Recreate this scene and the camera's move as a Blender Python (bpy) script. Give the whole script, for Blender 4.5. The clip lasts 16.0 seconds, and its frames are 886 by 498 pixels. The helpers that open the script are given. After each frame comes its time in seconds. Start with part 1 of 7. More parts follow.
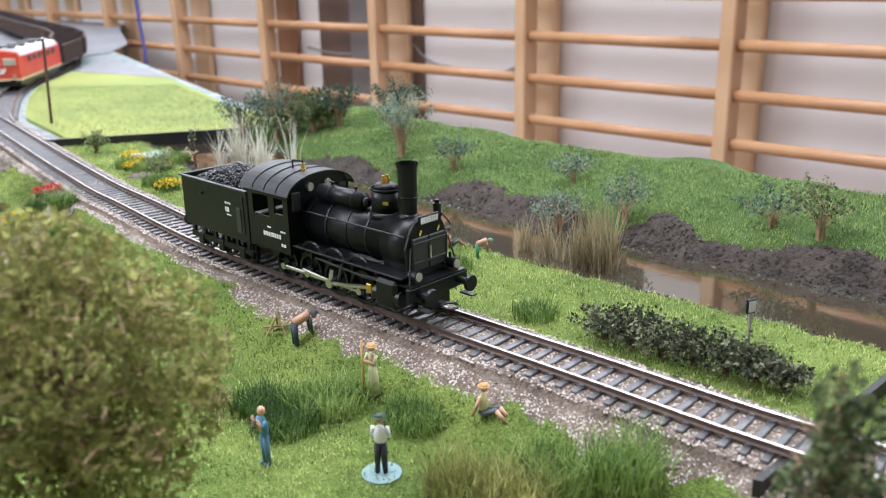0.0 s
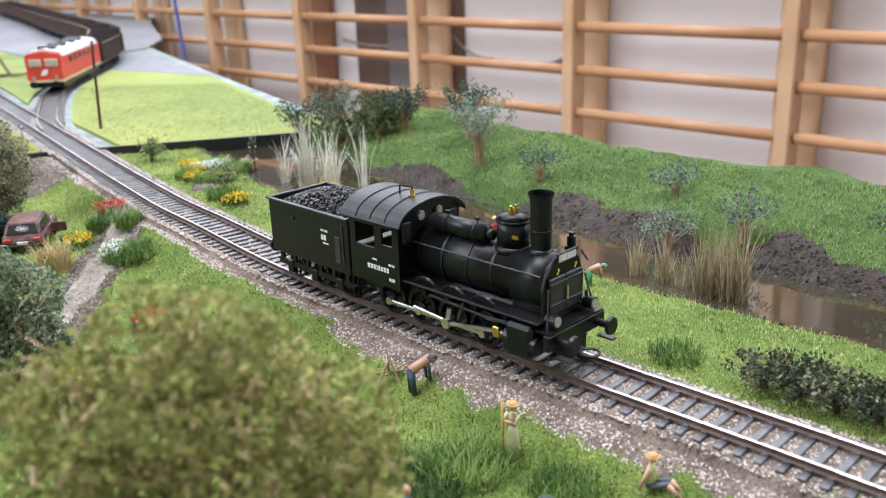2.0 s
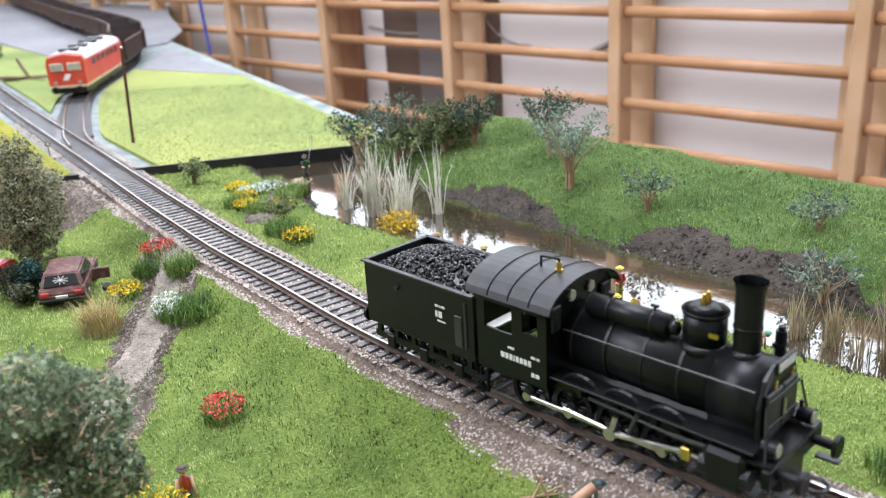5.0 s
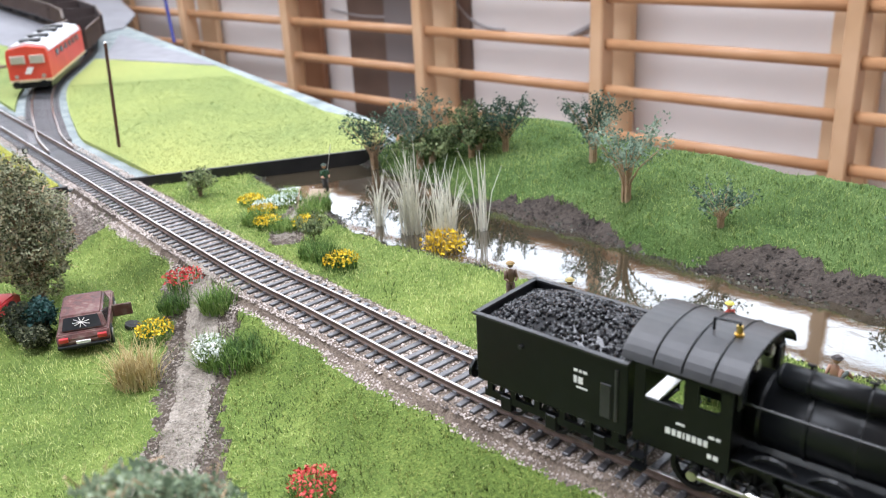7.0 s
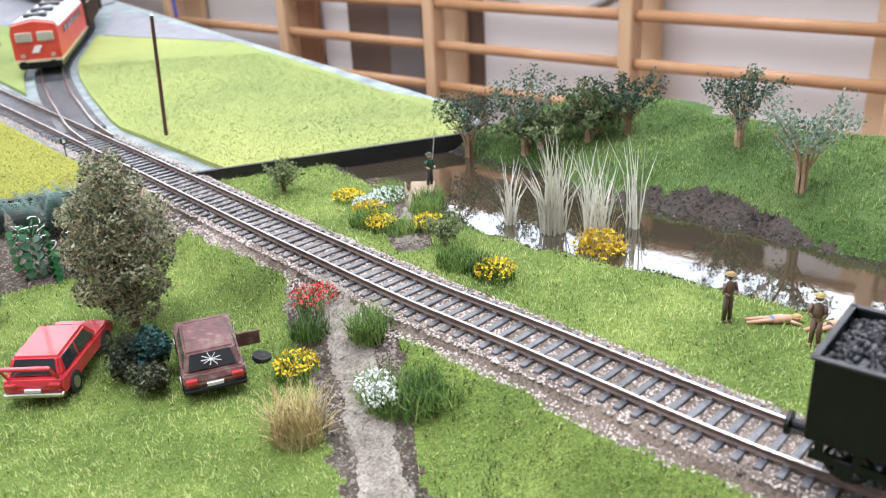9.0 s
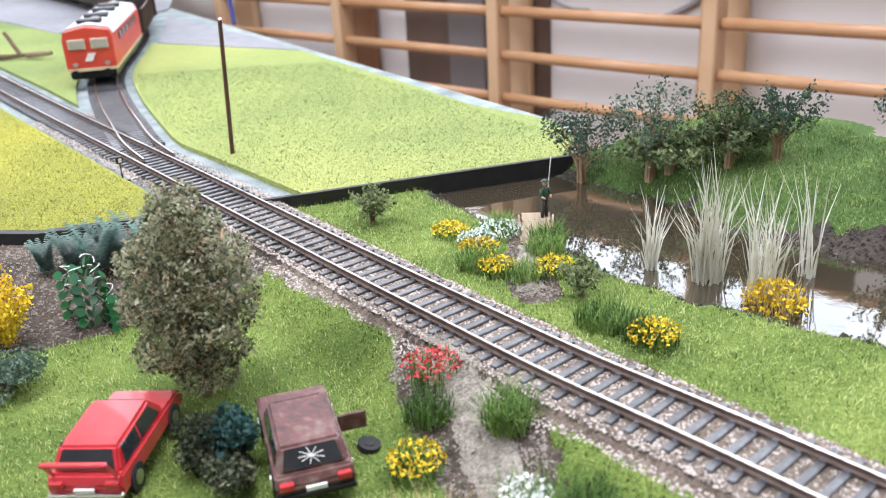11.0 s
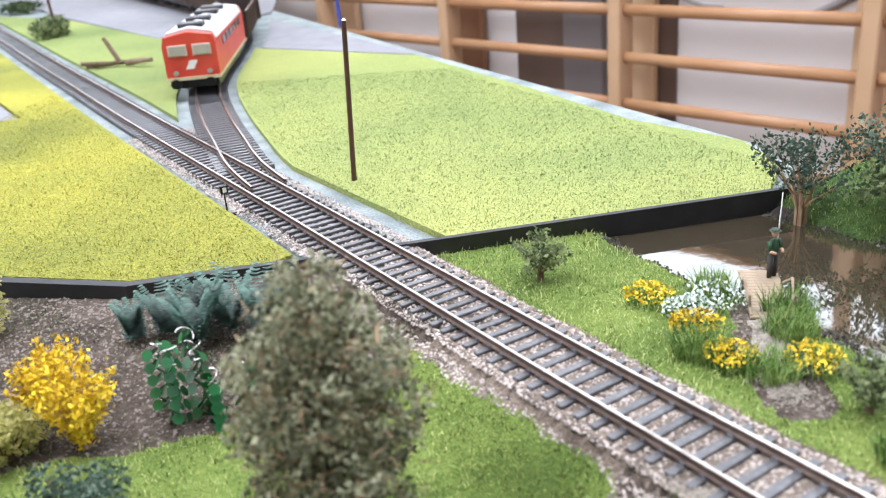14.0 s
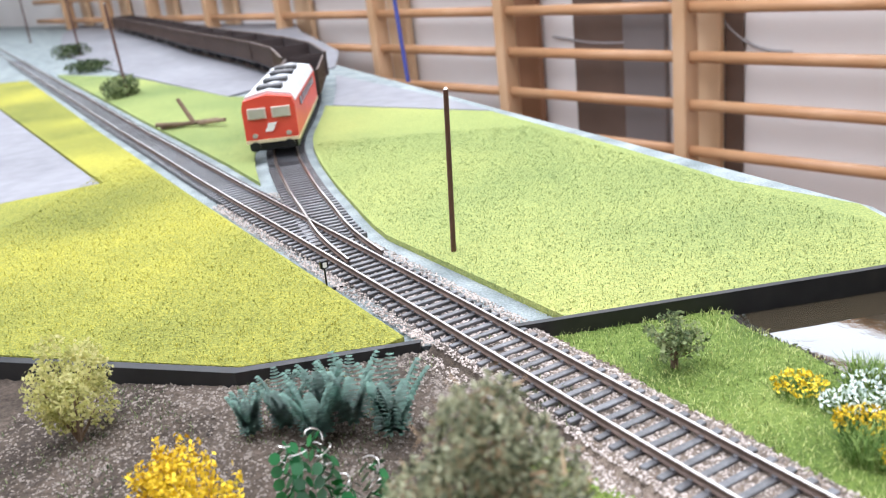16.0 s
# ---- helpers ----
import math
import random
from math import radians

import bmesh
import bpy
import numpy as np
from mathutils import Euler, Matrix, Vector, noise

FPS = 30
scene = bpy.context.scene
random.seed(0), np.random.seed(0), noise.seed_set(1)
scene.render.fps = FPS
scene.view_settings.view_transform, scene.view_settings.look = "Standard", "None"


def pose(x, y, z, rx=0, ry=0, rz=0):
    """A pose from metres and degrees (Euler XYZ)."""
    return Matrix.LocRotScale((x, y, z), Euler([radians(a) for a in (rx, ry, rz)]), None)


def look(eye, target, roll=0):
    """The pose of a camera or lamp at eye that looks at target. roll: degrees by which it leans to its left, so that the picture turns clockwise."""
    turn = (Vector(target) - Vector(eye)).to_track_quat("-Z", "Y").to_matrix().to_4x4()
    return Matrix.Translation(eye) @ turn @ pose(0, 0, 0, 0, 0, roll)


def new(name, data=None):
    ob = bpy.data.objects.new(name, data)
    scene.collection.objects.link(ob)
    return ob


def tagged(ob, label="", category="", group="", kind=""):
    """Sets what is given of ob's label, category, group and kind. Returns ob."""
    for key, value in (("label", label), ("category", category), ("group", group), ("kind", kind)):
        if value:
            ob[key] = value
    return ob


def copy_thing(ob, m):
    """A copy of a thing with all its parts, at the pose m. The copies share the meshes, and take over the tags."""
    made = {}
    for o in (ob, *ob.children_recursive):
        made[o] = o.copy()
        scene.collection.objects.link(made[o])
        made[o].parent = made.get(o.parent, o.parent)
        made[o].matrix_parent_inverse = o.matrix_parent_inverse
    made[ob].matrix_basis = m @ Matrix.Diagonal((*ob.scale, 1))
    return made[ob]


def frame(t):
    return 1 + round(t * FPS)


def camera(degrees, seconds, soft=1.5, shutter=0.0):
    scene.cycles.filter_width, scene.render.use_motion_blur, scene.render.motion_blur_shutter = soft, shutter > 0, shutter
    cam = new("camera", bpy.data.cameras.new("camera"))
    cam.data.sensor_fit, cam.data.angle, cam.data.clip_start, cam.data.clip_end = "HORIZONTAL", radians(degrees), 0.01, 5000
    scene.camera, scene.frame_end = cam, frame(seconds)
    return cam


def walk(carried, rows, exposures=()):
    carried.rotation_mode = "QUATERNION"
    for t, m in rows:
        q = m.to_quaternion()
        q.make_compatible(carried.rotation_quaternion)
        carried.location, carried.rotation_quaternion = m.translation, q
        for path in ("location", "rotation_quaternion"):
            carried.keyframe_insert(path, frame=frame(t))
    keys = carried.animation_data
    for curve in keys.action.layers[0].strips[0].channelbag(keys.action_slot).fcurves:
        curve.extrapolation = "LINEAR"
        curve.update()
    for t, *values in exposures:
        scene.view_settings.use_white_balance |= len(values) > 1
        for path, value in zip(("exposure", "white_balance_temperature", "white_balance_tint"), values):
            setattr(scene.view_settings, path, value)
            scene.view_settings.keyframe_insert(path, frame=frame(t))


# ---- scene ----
cam = camera(54.0, 16.0, soft=1.1)
cam.data.dof.use_dof = True
cam.data.dof.focus_distance = 0.36
cam.data.dof.aperture_fstop = 18.0
EXPOSURE = 0.0
PATH = [
    (0, 0.0014, 0.0004, 0.1293, 72.04, 1.13, -0.01),
    (0.5, -0.0069, 0.0123, 0.1314, 71.65, 1.67, 0.32),
    (1, -0.0175, 0.0236, 0.1317, 71.78, 1.55, 0.65),
    (1.5, -0.0278, 0.0319, 0.1357, 71.39, 1.72, 0.88),
    (2, -0.0386, 0.0402, 0.1365, 71.21, 1.95, 1.15),
    (2.5, -0.0461, 0.0540, 0.1390, 71.01, 2.22, 1.51),
    (3, -0.0506, 0.0683, 0.1449, 70.85, 2.58, 2.09),
    (3.5, -0.0593, 0.0781, 0.1527, 70.44, 3.06, 2.26),
    (6, -0.1106, 0.1430, 0.1467, 69.30, 2.97, 0.09),
    (6.5, -0.1298, 0.1553, 0.1505, 68.77, 2.76, -1.25),
    (7, -0.1421, 0.1616, 0.1590, 68.16, 2.70, -2.43),
    (7.5, -0.1593, 0.1825, 0.1548, 67.64, 2.81, -3.01),
    (8, -0.1901, 0.2066, 0.1518, 67.20, 2.82, -4.26),
    (8.5, -0.2067, 0.2202, 0.1515, 66.77, 3.10, -4.89),
    (9, -0.2290, 0.2353, 0.1499, 66.48, 2.73, -5.32),
    (11.5, -0.2669, 0.3286, 0.1346, 67.37, 3.07, -2.26),
    (12, -0.2777, 0.3472, 0.1319, 67.28, 3.11, -1.95),
    (12.5, -0.2794, 0.3639, 0.1278, 67.39, 3.58, -0.26),
    (13, -0.2829, 0.3772, 0.1242, 67.97, 3.80, 0.83),
    (13.5, -0.2881, 0.3907, 0.1201, 68.53, 4.04, 1.69),
    (14, -0.2924, 0.4027, 0.1256, 67.74, 4.42, 2.98),
    (14.5, -0.2988, 0.4126, 0.1246, 68.62, 4.80, 4.09),
    (15, -0.3042, 0.4180, 0.1280, 69.24, 5.18, 5.03),
    (15.5, -0.3186, 0.4185, 0.1296, 70.35, 4.97, 4.79),
    (16, -0.3208, 0.4210, 0.1362, 70.69, 5.91, 5.53),
]
walk(cam, [(t, pose(x, y, z, rx, ry, rz)) for t, x, y, z, rx, ry, rz in PATH], [(0.0, EXPOSURE), (16.0, EXPOSURE)])

# ---------------------------------------------------------------- light
world = bpy.data.worlds.new("world")
scene.world = world
world.use_nodes = True
world.node_tree.nodes["Background"].inputs[0].default_value = (0.80, 0.88, 1.0, 1)
world.node_tree.nodes["Background"].inputs[1].default_value = 1.2


def area_lamp(name, eye, target, sx, sy, watts, colour):
    data = bpy.data.lights.new(name, "AREA")
    data.shape, data.size, data.size_y, data.energy, data.color = "RECTANGLE", sx, sy, watts, colour
    ob = new(name, data)
    ob.matrix_world = look(eye, target)
    return ob


# daylight through the high windows behind the wall bars and from the roof light
area_lamp("north_window_daylight", (-0.96, 2.45, 0.995), (-1.645, 1.72, 0.995), 6.6, 1.27, 118, (0.84, 0.94, 1.08))
area_lamp("roof_daylight", (-0.5, 0.6, 2.28), (-0.4, 0.5, 0.0), 1.5, 1.5, 80, (0.95, 0.99, 1.13))
# unseen fill lamp added inside the hall on the west side; no window there
area_lamp("west_fill_light", (-2.55, 0.2, 1.5), (0.6, 1.2, 0.4), 1.7, 1.2, 52, (0.92, 0.98, 1.12))

# ---------------------------------------------------------------- materials


def mat(name, stops, scale=60.0, rough=0.6, metal=0.0, bump=0.0, bump_scale=None, detail=6.0, rand=0.0, spec=0.5, coat=0.0, second=None, trans=0.0, span=0.4):
    """A node material: colours mixed by noise at two scales, with relief from the finer one."""
    m = bpy.data.materials.new(name)
    m.use_nodes = True
    nt = m.node_tree
    b = nt.nodes["Principled BSDF"]
    tc = nt.nodes.new("ShaderNodeTexCoord")
    n1 = nt.nodes.new("ShaderNodeTexNoise")
    n1.inputs["Scale"].default_value, n1.inputs["Detail"].default_value = scale, detail
    nt.links.new(tc.outputs["Object"], n1.inputs["Vector"])
    n2 = nt.nodes.new("ShaderNodeTexNoise")
    n2.inputs["Scale"].default_value, n2.inputs["Detail"].default_value = second or scale * 0.13, 4.0
    nt.links.new(tc.outputs["Object"], n2.inputs["Vector"])
    mix = nt.nodes.new("ShaderNodeMath")
    mix.operation = "ADD"
    half = nt.nodes.new("ShaderNodeMath")
    half.operation = "MULTIPLY"
    half.inputs[1].default_value = 0.5
    nt.links.new(n1.outputs["Fac"], mix.inputs[0])
    nt.links.new(n2.outputs["Fac"], mix.inputs[1])
    nt.links.new(mix.outputs[0], half.inputs[0])
    fac = half.outputs[0]
    if rand:
        info = nt.nodes.new("ShaderNodeObjectInfo")
        geo = nt.nodes.new("ShaderNodeNewGeometry")
        a = nt.nodes.new("ShaderNodeMath")
        a.operation = "ADD"
        nt.links.new(info.outputs["Random"], a.inputs[0])
        nt.links.new(geo.outputs["Random Per Island"], a.inputs[1])
        s = nt.nodes.new("ShaderNodeMath")
        s.operation = "MULTIPLY_ADD"
        s.inputs[1].default_value = rand
        nt.links.new(a.outputs[0], s.inputs[0])
        off = nt.nodes.new("ShaderNodeMath")
        off.operation = "SUBTRACT"
        off.inputs[1].default_value = rand
        nt.links.new(fac, off.inputs[0])
        nt.links.new(off.outputs[0], s.inputs[2])
        fac = s.outputs[0]
    ramp = nt.nodes.new("ShaderNodeValToRGB")
    els = ramp.color_ramp.elements
    while len(els) < len(stops):
        els.new(0.5)
    for i, c in enumerate(stops):
        els[i].position = 0.5 - span / 2 + span * i / max(1, len(stops) - 1)
        els[i].color = (*c, 1)
    nt.links.new(fac, ramp.inputs[0])
    nt.links.new(ramp.outputs[0], b.inputs["Base Color"])
    b.inputs["Roughness"].default_value, b.inputs["Metallic"].default_value = rough, metal
    b.inputs["Specular IOR Level"].default_value = spec
    b.inputs["Coat Weight"].default_value = coat
    if trans:
        b.inputs["Transmission Weight"].default_value = trans
    if bump:
        n3 = nt.nodes.new("ShaderNodeTexNoise")
        n3.inputs["Scale"].default_value, n3.inputs["Detail"].default_value = bump_scale or scale * 2, 5.0
        nt.links.new(tc.outputs["Object"], n3.inputs["Vector"])
        bp = nt.nodes.new("ShaderNodeBump")
        bp.inputs["Strength"].default_value = bump
        bp.inputs["Distance"].default_value = 0.001
        nt.links.new(n3.outputs["Fac"], bp.inputs["Height"])
        nt.links.new(bp.outputs[0], b.inputs["Normal"])
    return m


GRASS = mat("grass_mat", [(0.05, 0.085, 0.02), (0.13, 0.19, 0.04), (0.27, 0.33, 0.085)], 900, 0.9, bump=1.0, bump_scale=1400, second=26, spec=0.2)
BLADE = mat("grass_fibre", [(0.055, 0.10, 0.02), (0.28, 0.38, 0.095), (0.68, 0.71, 0.31)], 200, 0.75, rand=0.36, spec=0.3, second=34, span=0.34)
BLADE_OLIVE = mat("olive_grass_fibre", [(0.018, 0.03, 0.008), (0.105, 0.15, 0.032), (0.33, 0.36, 0.11)], 200, 0.75, rand=0.36, spec=0.3, second=34, span=0.36)
BLADE_HILL = mat("hill_grass_fibre", [(0.045, 0.085, 0.02), (0.18, 0.275, 0.075), (0.46, 0.53, 0.20)], 260, 0.75, rand=0.38, spec=0.3, second=18)
TURF = mat("tuft_green", [(0.04, 0.085, 0.02), (0.12, 0.22, 0.045), (0.30, 0.40, 0.12)], 60, 0.7, rand=0.36, spec=0.3)
MEADOW = mat("meadow_mat", [(0.13, 0.19, 0.07), (0.27, 0.325, 0.115), (0.44, 0.45, 0.15)], 900, 0.95, bump=1.0, bump_scale=1200, second=5, spec=0.15, rand=0.15, span=0.36)
MEADOW_Y = mat("yellow_meadow_mat", [(0.12, 0.145, 0.04), (0.30, 0.30, 0.065), (0.54, 0.47, 0.075)], 900, 0.95, bump=1.0, bump_scale=1100, second=6, spec=0.15, rand=0.18, span=0.34)
EARTH = mat("earth_mat", [(0.03, 0.023, 0.018), (0.08, 0.062, 0.048), (0.16, 0.125, 0.10)], 500, 0.95, bump=1.0, bump_scale=900, second=40, spec=0.2)
MUD = mat("river_bank_mud", [(0.008, 0.0065, 0.005), (0.024, 0.019, 0.015), (0.075, 0.06, 0.05)], 420, 0.85, bump=1.0, bump_scale=700, second=45, spec=0.25, rand=0.2)
BALLAST = mat("ballast_mat", [(0.06, 0.044, 0.033), (0.16, 0.122, 0.094), (0.30, 0.24, 0.19)], 900, 0.9, bump=1.0, bump_scale=1100, second=60, spec=0.3)
STONE = mat("ballast_stone", [(0.045, 0.036, 0.031), (0.20, 0.165, 0.142), (0.48, 0.415, 0.37)], 500, 0.85, rand=0.42, spec=0.3)
SOILSTONE = mat("soil_crumb", [(0.02, 0.016, 0.014), (0.095, 0.077, 0.066), (0.24, 0.205, 0.175)], 300, 0.95, rand=0.40, spec=0.2, second=40, span=0.44)
GREYBALLAST = mat("grey_ballast_mat", [(0.12, 0.15, 0.15), (0.27, 0.31, 0.31), (0.46, 0.50, 0.49)], 900, 0.9, bump=1.0, bump_scale=1000, second=50, spec=0.3)
PATHSAND = mat("path_gravel", [(0.12, 0.10, 0.08), (0.31, 0.27, 0.225), (0.52, 0.47, 0.41)], 900, 0.95, bump=1.0, bump_scale=1100, second=60, spec=0.2)
ASPHALT = mat("grey_board", [(0.18, 0.178, 0.19), (0.235, 0.233, 0.25), (0.29, 0.288, 0.305)], 60, 0.8, bump=0.1, second=5)
BLACKEDGE = mat("black_edge", [(0.006, 0.006, 0.007), (0.015, 0.015, 0.016), (0.03, 0.028, 0.027)], 120, 0.5)
STEEL = mat("rail_steel", [(0.35, 0.31, 0.28), (0.55, 0.51, 0.48), (0.7, 0.67, 0.64)], 300, 0.28, metal=1.0, second=30)
RUST = mat("rail_rust", [(0.05, 0.032, 0.025), (0.10, 0.065, 0.05), (0.16, 0.11, 0.09)], 300, 0.7, bump=0.3)
SLEEPER = mat("sleeper_plastic", [(0.04, 0.038, 0.04), (0.075, 0.073, 0.078), (0.13, 0.13, 0.14)], 500, 0.34, bump=0.2, bump_scale=900, rand=0.2, spec=0.7, coat=0.15)
BLACK = mat("loco_black", [(0.004, 0.0044, 0.005), (0.006, 0.0066, 0.0074), (0.010, 0.0108, 0.0118)], 200, 0.34, bump=0.05, second=20, spec=0.3)
BLACKROOF = mat("roof_black", [(0.016, 0.016, 0.018), (0.028, 0.028, 0.03), (0.045, 0.044, 0.044)], 160, 0.42, bump=0.05, second=30)
COAL = mat("coal_mat", [(0.004, 0.004, 0.005), (0.010, 0.010, 0.011), (0.03, 0.03, 0.032)], 400, 0.2, rand=0.3)
SILVER = mat("bright_metal", [(0.5, 0.48, 0.45), (0.62, 0.6, 0.57), (0.75, 0.73, 0.7)], 300, 0.3, metal=1.0)
BRASS = mat("brass", [(0.5, 0.3, 0.06), (0.7, 0.47, 0.12), (0.8, 0.58, 0.2)], 300, 0.3, metal=1.0)
WHITE = mat("white_paint", [(0.66, 0.65, 0.62), (0.76, 0.75, 0.73), (0.82, 0.81, 0.79)], 200, 0.55)
RED = mat("red_loco_paint", [(0.50, 0.04, 0.025), (0.62, 0.06, 0.035), (0.68, 0.09, 0.05)], 60, 0.4, second=10)
CARRED = mat("car_red", [(0.38, 0.015, 0.02), (0.52, 0.03, 0.04), (0.6, 0.06, 0.07)], 200, 0.3, coat=0.5, second=40)
CARDARK = mat("rusty_car_paint", [(0.05, 0.03, 0.028), (0.13, 0.05, 0.045), (0.22, 0.17, 0.14)], 350, 0.6, second=90, bump=0.3)
GLASSDARK = mat("dark_window", [(0.015, 0.017, 0.02), (0.03, 0.032, 0.035), (0.05, 0.05, 0.055)], 50, 0.08)
WINDOWPALE = mat("pale_window", [(0.30, 0.29, 0.24), (0.40, 0.39, 0.33), (0.5, 0.48, 0.42)], 50, 0.15)
RUBBER = mat("tyre_rubber", [(0.012, 0.012, 0.012), (0.02, 0.02, 0.02), (0.03, 0.03, 0.03)], 200, 0.8)
WAGON = mat("wagon_brown", [(0.025, 0.017, 0.016), (0.045, 0.03, 0.028), (0.075, 0.052, 0.047)], 60, 0.75, second=12)
ROOFGREY = mat("red_loco_roof", [(0.5, 0.52, 0.53), (0.62, 0.64, 0.65), (0.72, 0.73, 0.74)], 60, 0.35)
BARK = mat("bark", [(0.09, 0.055, 0.035), (0.18, 0.12, 0.08), (0.3, 0.21, 0.14)], 500, 0.9, bump=0.6)
TWIG = mat("pale_twig", [(0.26, 0.16, 0.09), (0.40, 0.27, 0.16), (0.52, 0.38, 0.25)], 300, 0.85, rand=0.2)
LEAF = mat("leaf_olive", [(0.03, 0.038, 0.022), (0.12, 0.135, 0.075), (0.50, 0.50, 0.34)], 90, 0.7, rand=0.40, spec=0.3)
LEAF_Y = mat("leaf_yellowgreen", [(0.20, 0.21, 0.065), (0.50, 0.49, 0.18), (0.70, 0.66, 0.32)], 90, 0.75, rand=0.36, spec=0.25)
LEAF_B = mat("leaf_bluegreen", [(0.035, 0.065, 0.045), (0.11, 0.17, 0.12), (0.30, 0.38, 0.29)], 90, 0.7, rand=0.38, spec=0.3)
LEAF_D = mat("leaf_dark", [(0.03, 0.05, 0.022), (0.11, 0.15, 0.065), (0.32, 0.37, 0.18)], 90, 0.7, rand=0.38, spec=0.3)
TEAL = mat("leaf_teal", [(0.01, 0.05, 0.045), (0.02, 0.10, 0.085), (0.06, 0.18, 0.15)], 90, 0.7, rand=0.3)
VINE = mat("vine_plastic_green", [(0.006, 0.07, 0.02), (0.012, 0.13, 0.035), (0.03, 0.2, 0.06)], 90, 0.35, rand=0.2)
FERN = mat("fern_green", [(0.03, 0.08, 0.055), (0.065, 0.15, 0.11), (0.14, 0.25, 0.19)], 90, 0.55, rand=0.3)
FL_RED = mat("flower_red", [(0.42, 0.02, 0.025), (0.62, 0.05, 0.05), (0.72, 0.14, 0.12)], 90, 0.8, rand=0.3)
FL_YEL = mat("flower_yellow", [(0.62, 0.40, 0.01), (0.78, 0.55, 0.02), (0.86, 0.68, 0.08)], 90, 0.8, rand=0.3)
FL_WHI = mat("flower_white", [(0.68, 0.70, 0.66), (0.80, 0.81, 0.78), (0.86, 0.86, 0.84)], 90, 0.8, rand=0.2)
FL_PALE = mat("flower_pale", [(0.50, 0.60, 0.55), (0.64, 0.72, 0.66), (0.75, 0.8, 0.75)], 90, 0.8, rand=0.2)
REED = mat("reed_straw", [(0.22, 0.17, 0.09), (0.36, 0.29, 0.17), (0.5, 0.43, 0.28)], 90, 0.75, rand=0.3)
REED_P = mat("reed_pale", [(0.56, 0.54, 0.45), (0.72, 0.70, 0.60), (0.83, 0.82, 0.74)], 90, 0.7, rand=0.3)
DRY = mat("dry_grass", [(0.24, 0.17, 0.06), (0.40, 0.30, 0.12), (0.52, 0.43, 0.22)], 90, 0.8, rand=0.3)
BEECH = mat("wall_bar_wood", [(0.42, 0.21, 0.10), (0.52, 0.28, 0.14), (0.60, 0.36, 0.20)], 14, 0.45, second=3)
BEECHPOST = mat("wall_bar_upright_wood", [(0.50, 0.29, 0.15), (0.58, 0.36, 0.20), (0.66, 0.43, 0.26)], 12, 0.5, second=3)
BEECHPALE = mat("wall_bar_post_wood", [(0.62, 0.40, 0.23), (0.70, 0.48, 0.29), (0.76, 0.55, 0.36)], 12, 0.5, second=3)
BROWNBOARD = mat("brown_wall_board", [(0.22, 0.10, 0.05), (0.28, 0.135, 0.07), (0.33, 0.17, 0.09)], 12, 0.5, second=3)
DARKWOOD = mat("dark_wood", [(0.09, 0.055, 0.04), (0.13, 0.085, 0.065), (0.18, 0.12, 0.095)], 10, 0.5, second=2)
GREYDOOR = mat("grey_door", [(0.17, 0.145, 0.14), (0.21, 0.185, 0.18), (0.25, 0.22, 0.215)], 6, 0.5)
PLASTER = mat("hall_plaster", [(0.70, 0.66, 0.64), (0.79, 0.745, 0.72), (0.84, 0.80, 0.78)], 3, 0.85, bump=0.15, bump_scale=120, second=0.9)
FLOORMAT = mat("hall_floor", [(0.20, 0.12, 0.07), (0.26, 0.16, 0.10), (0.32, 0.21, 0.13)], 8, 0.4, second=1.5)
SKIN = mat("figure_skin", [(0.50, 0.27, 0.17), (0.58, 0.33, 0.22), (0.62, 0.38, 0.27)], 300, 0.6)
SKINDARK = mat("figure_bronze", [(0.10, 0.055, 0.035), (0.15, 0.09, 0.06), (0.2, 0.13, 0.09)], 300, 0.5)
PIERWOOD = mat("pier_wood", [(0.20, 0.14, 0.09), (0.33, 0.25, 0.17), (0.45, 0.36, 0.26)], 300, 0.8, bump=0.4)
POLEWOOD = mat("pole_brown", [(0.05, 0.02, 0.015), (0.09, 0.038, 0.028), (0.13, 0.06, 0.045)], 150, 0.35)
BLUEPOLE = mat("blue_rod", [(0.05, 0.06, 0.25), (0.07, 0.085, 0.33), (0.1, 0.12, 0.4)], 30, 0.4)


def thin(m, share=0.45):
    """Lets light through thin leaves and fibres."""
    nt = m.node_tree
    b, out = nt.nodes["Principled BSDF"], nt.nodes["Material Output"]
    tr = nt.nodes.new("ShaderNodeBsdfTranslucent")
    nt.links.new(b.inputs["Base Color"].links[0].from_socket, tr.inputs[0])
    mx = nt.nodes.new("ShaderNodeMixShader")
    mx.inputs[0].default_value = share
    nt.links.new(b.outputs[0], mx.inputs[1])
    nt.links.new(tr.outputs[0], mx.inputs[2])
    nt.links.new(mx.outputs[0], out.inputs[0])


LEAF_MINT = mat("leaf_mint", [(0.14, 0.19, 0.12), (0.36, 0.44, 0.29), (0.62, 0.68, 0.52)], 90, 0.7, rand=0.38, spec=0.3)
for m, share in ((LEAF, 0.45), (LEAF_Y, 0.6), (LEAF_B, 0.45), (LEAF_D, 0.45), (LEAF_MINT, 0.5)):
    thin(m, share)
for m in (BLADE, BLADE_OLIVE, BLADE_HILL, TURF, REED_P, REED):
    thin(m, 0.25)


def water_mat():
    m = mat("river_water", [(0.03, 0.024, 0.015), (0.045, 0.035, 0.022), (0.065, 0.05, 0.032)], 14, 0.03, bump=0.10, bump_scale=70)
    m.node_tree.nodes["Principled BSDF"].inputs["IOR"].default_value = 1.6
    m.node_tree.nodes["Principled BSDF"].inputs["Coat Weight"].default_value = 1.0
    m.node_tree.nodes["Principled BSDF"].inputs["Coat Roughness"].default_value = 0.02
    return m


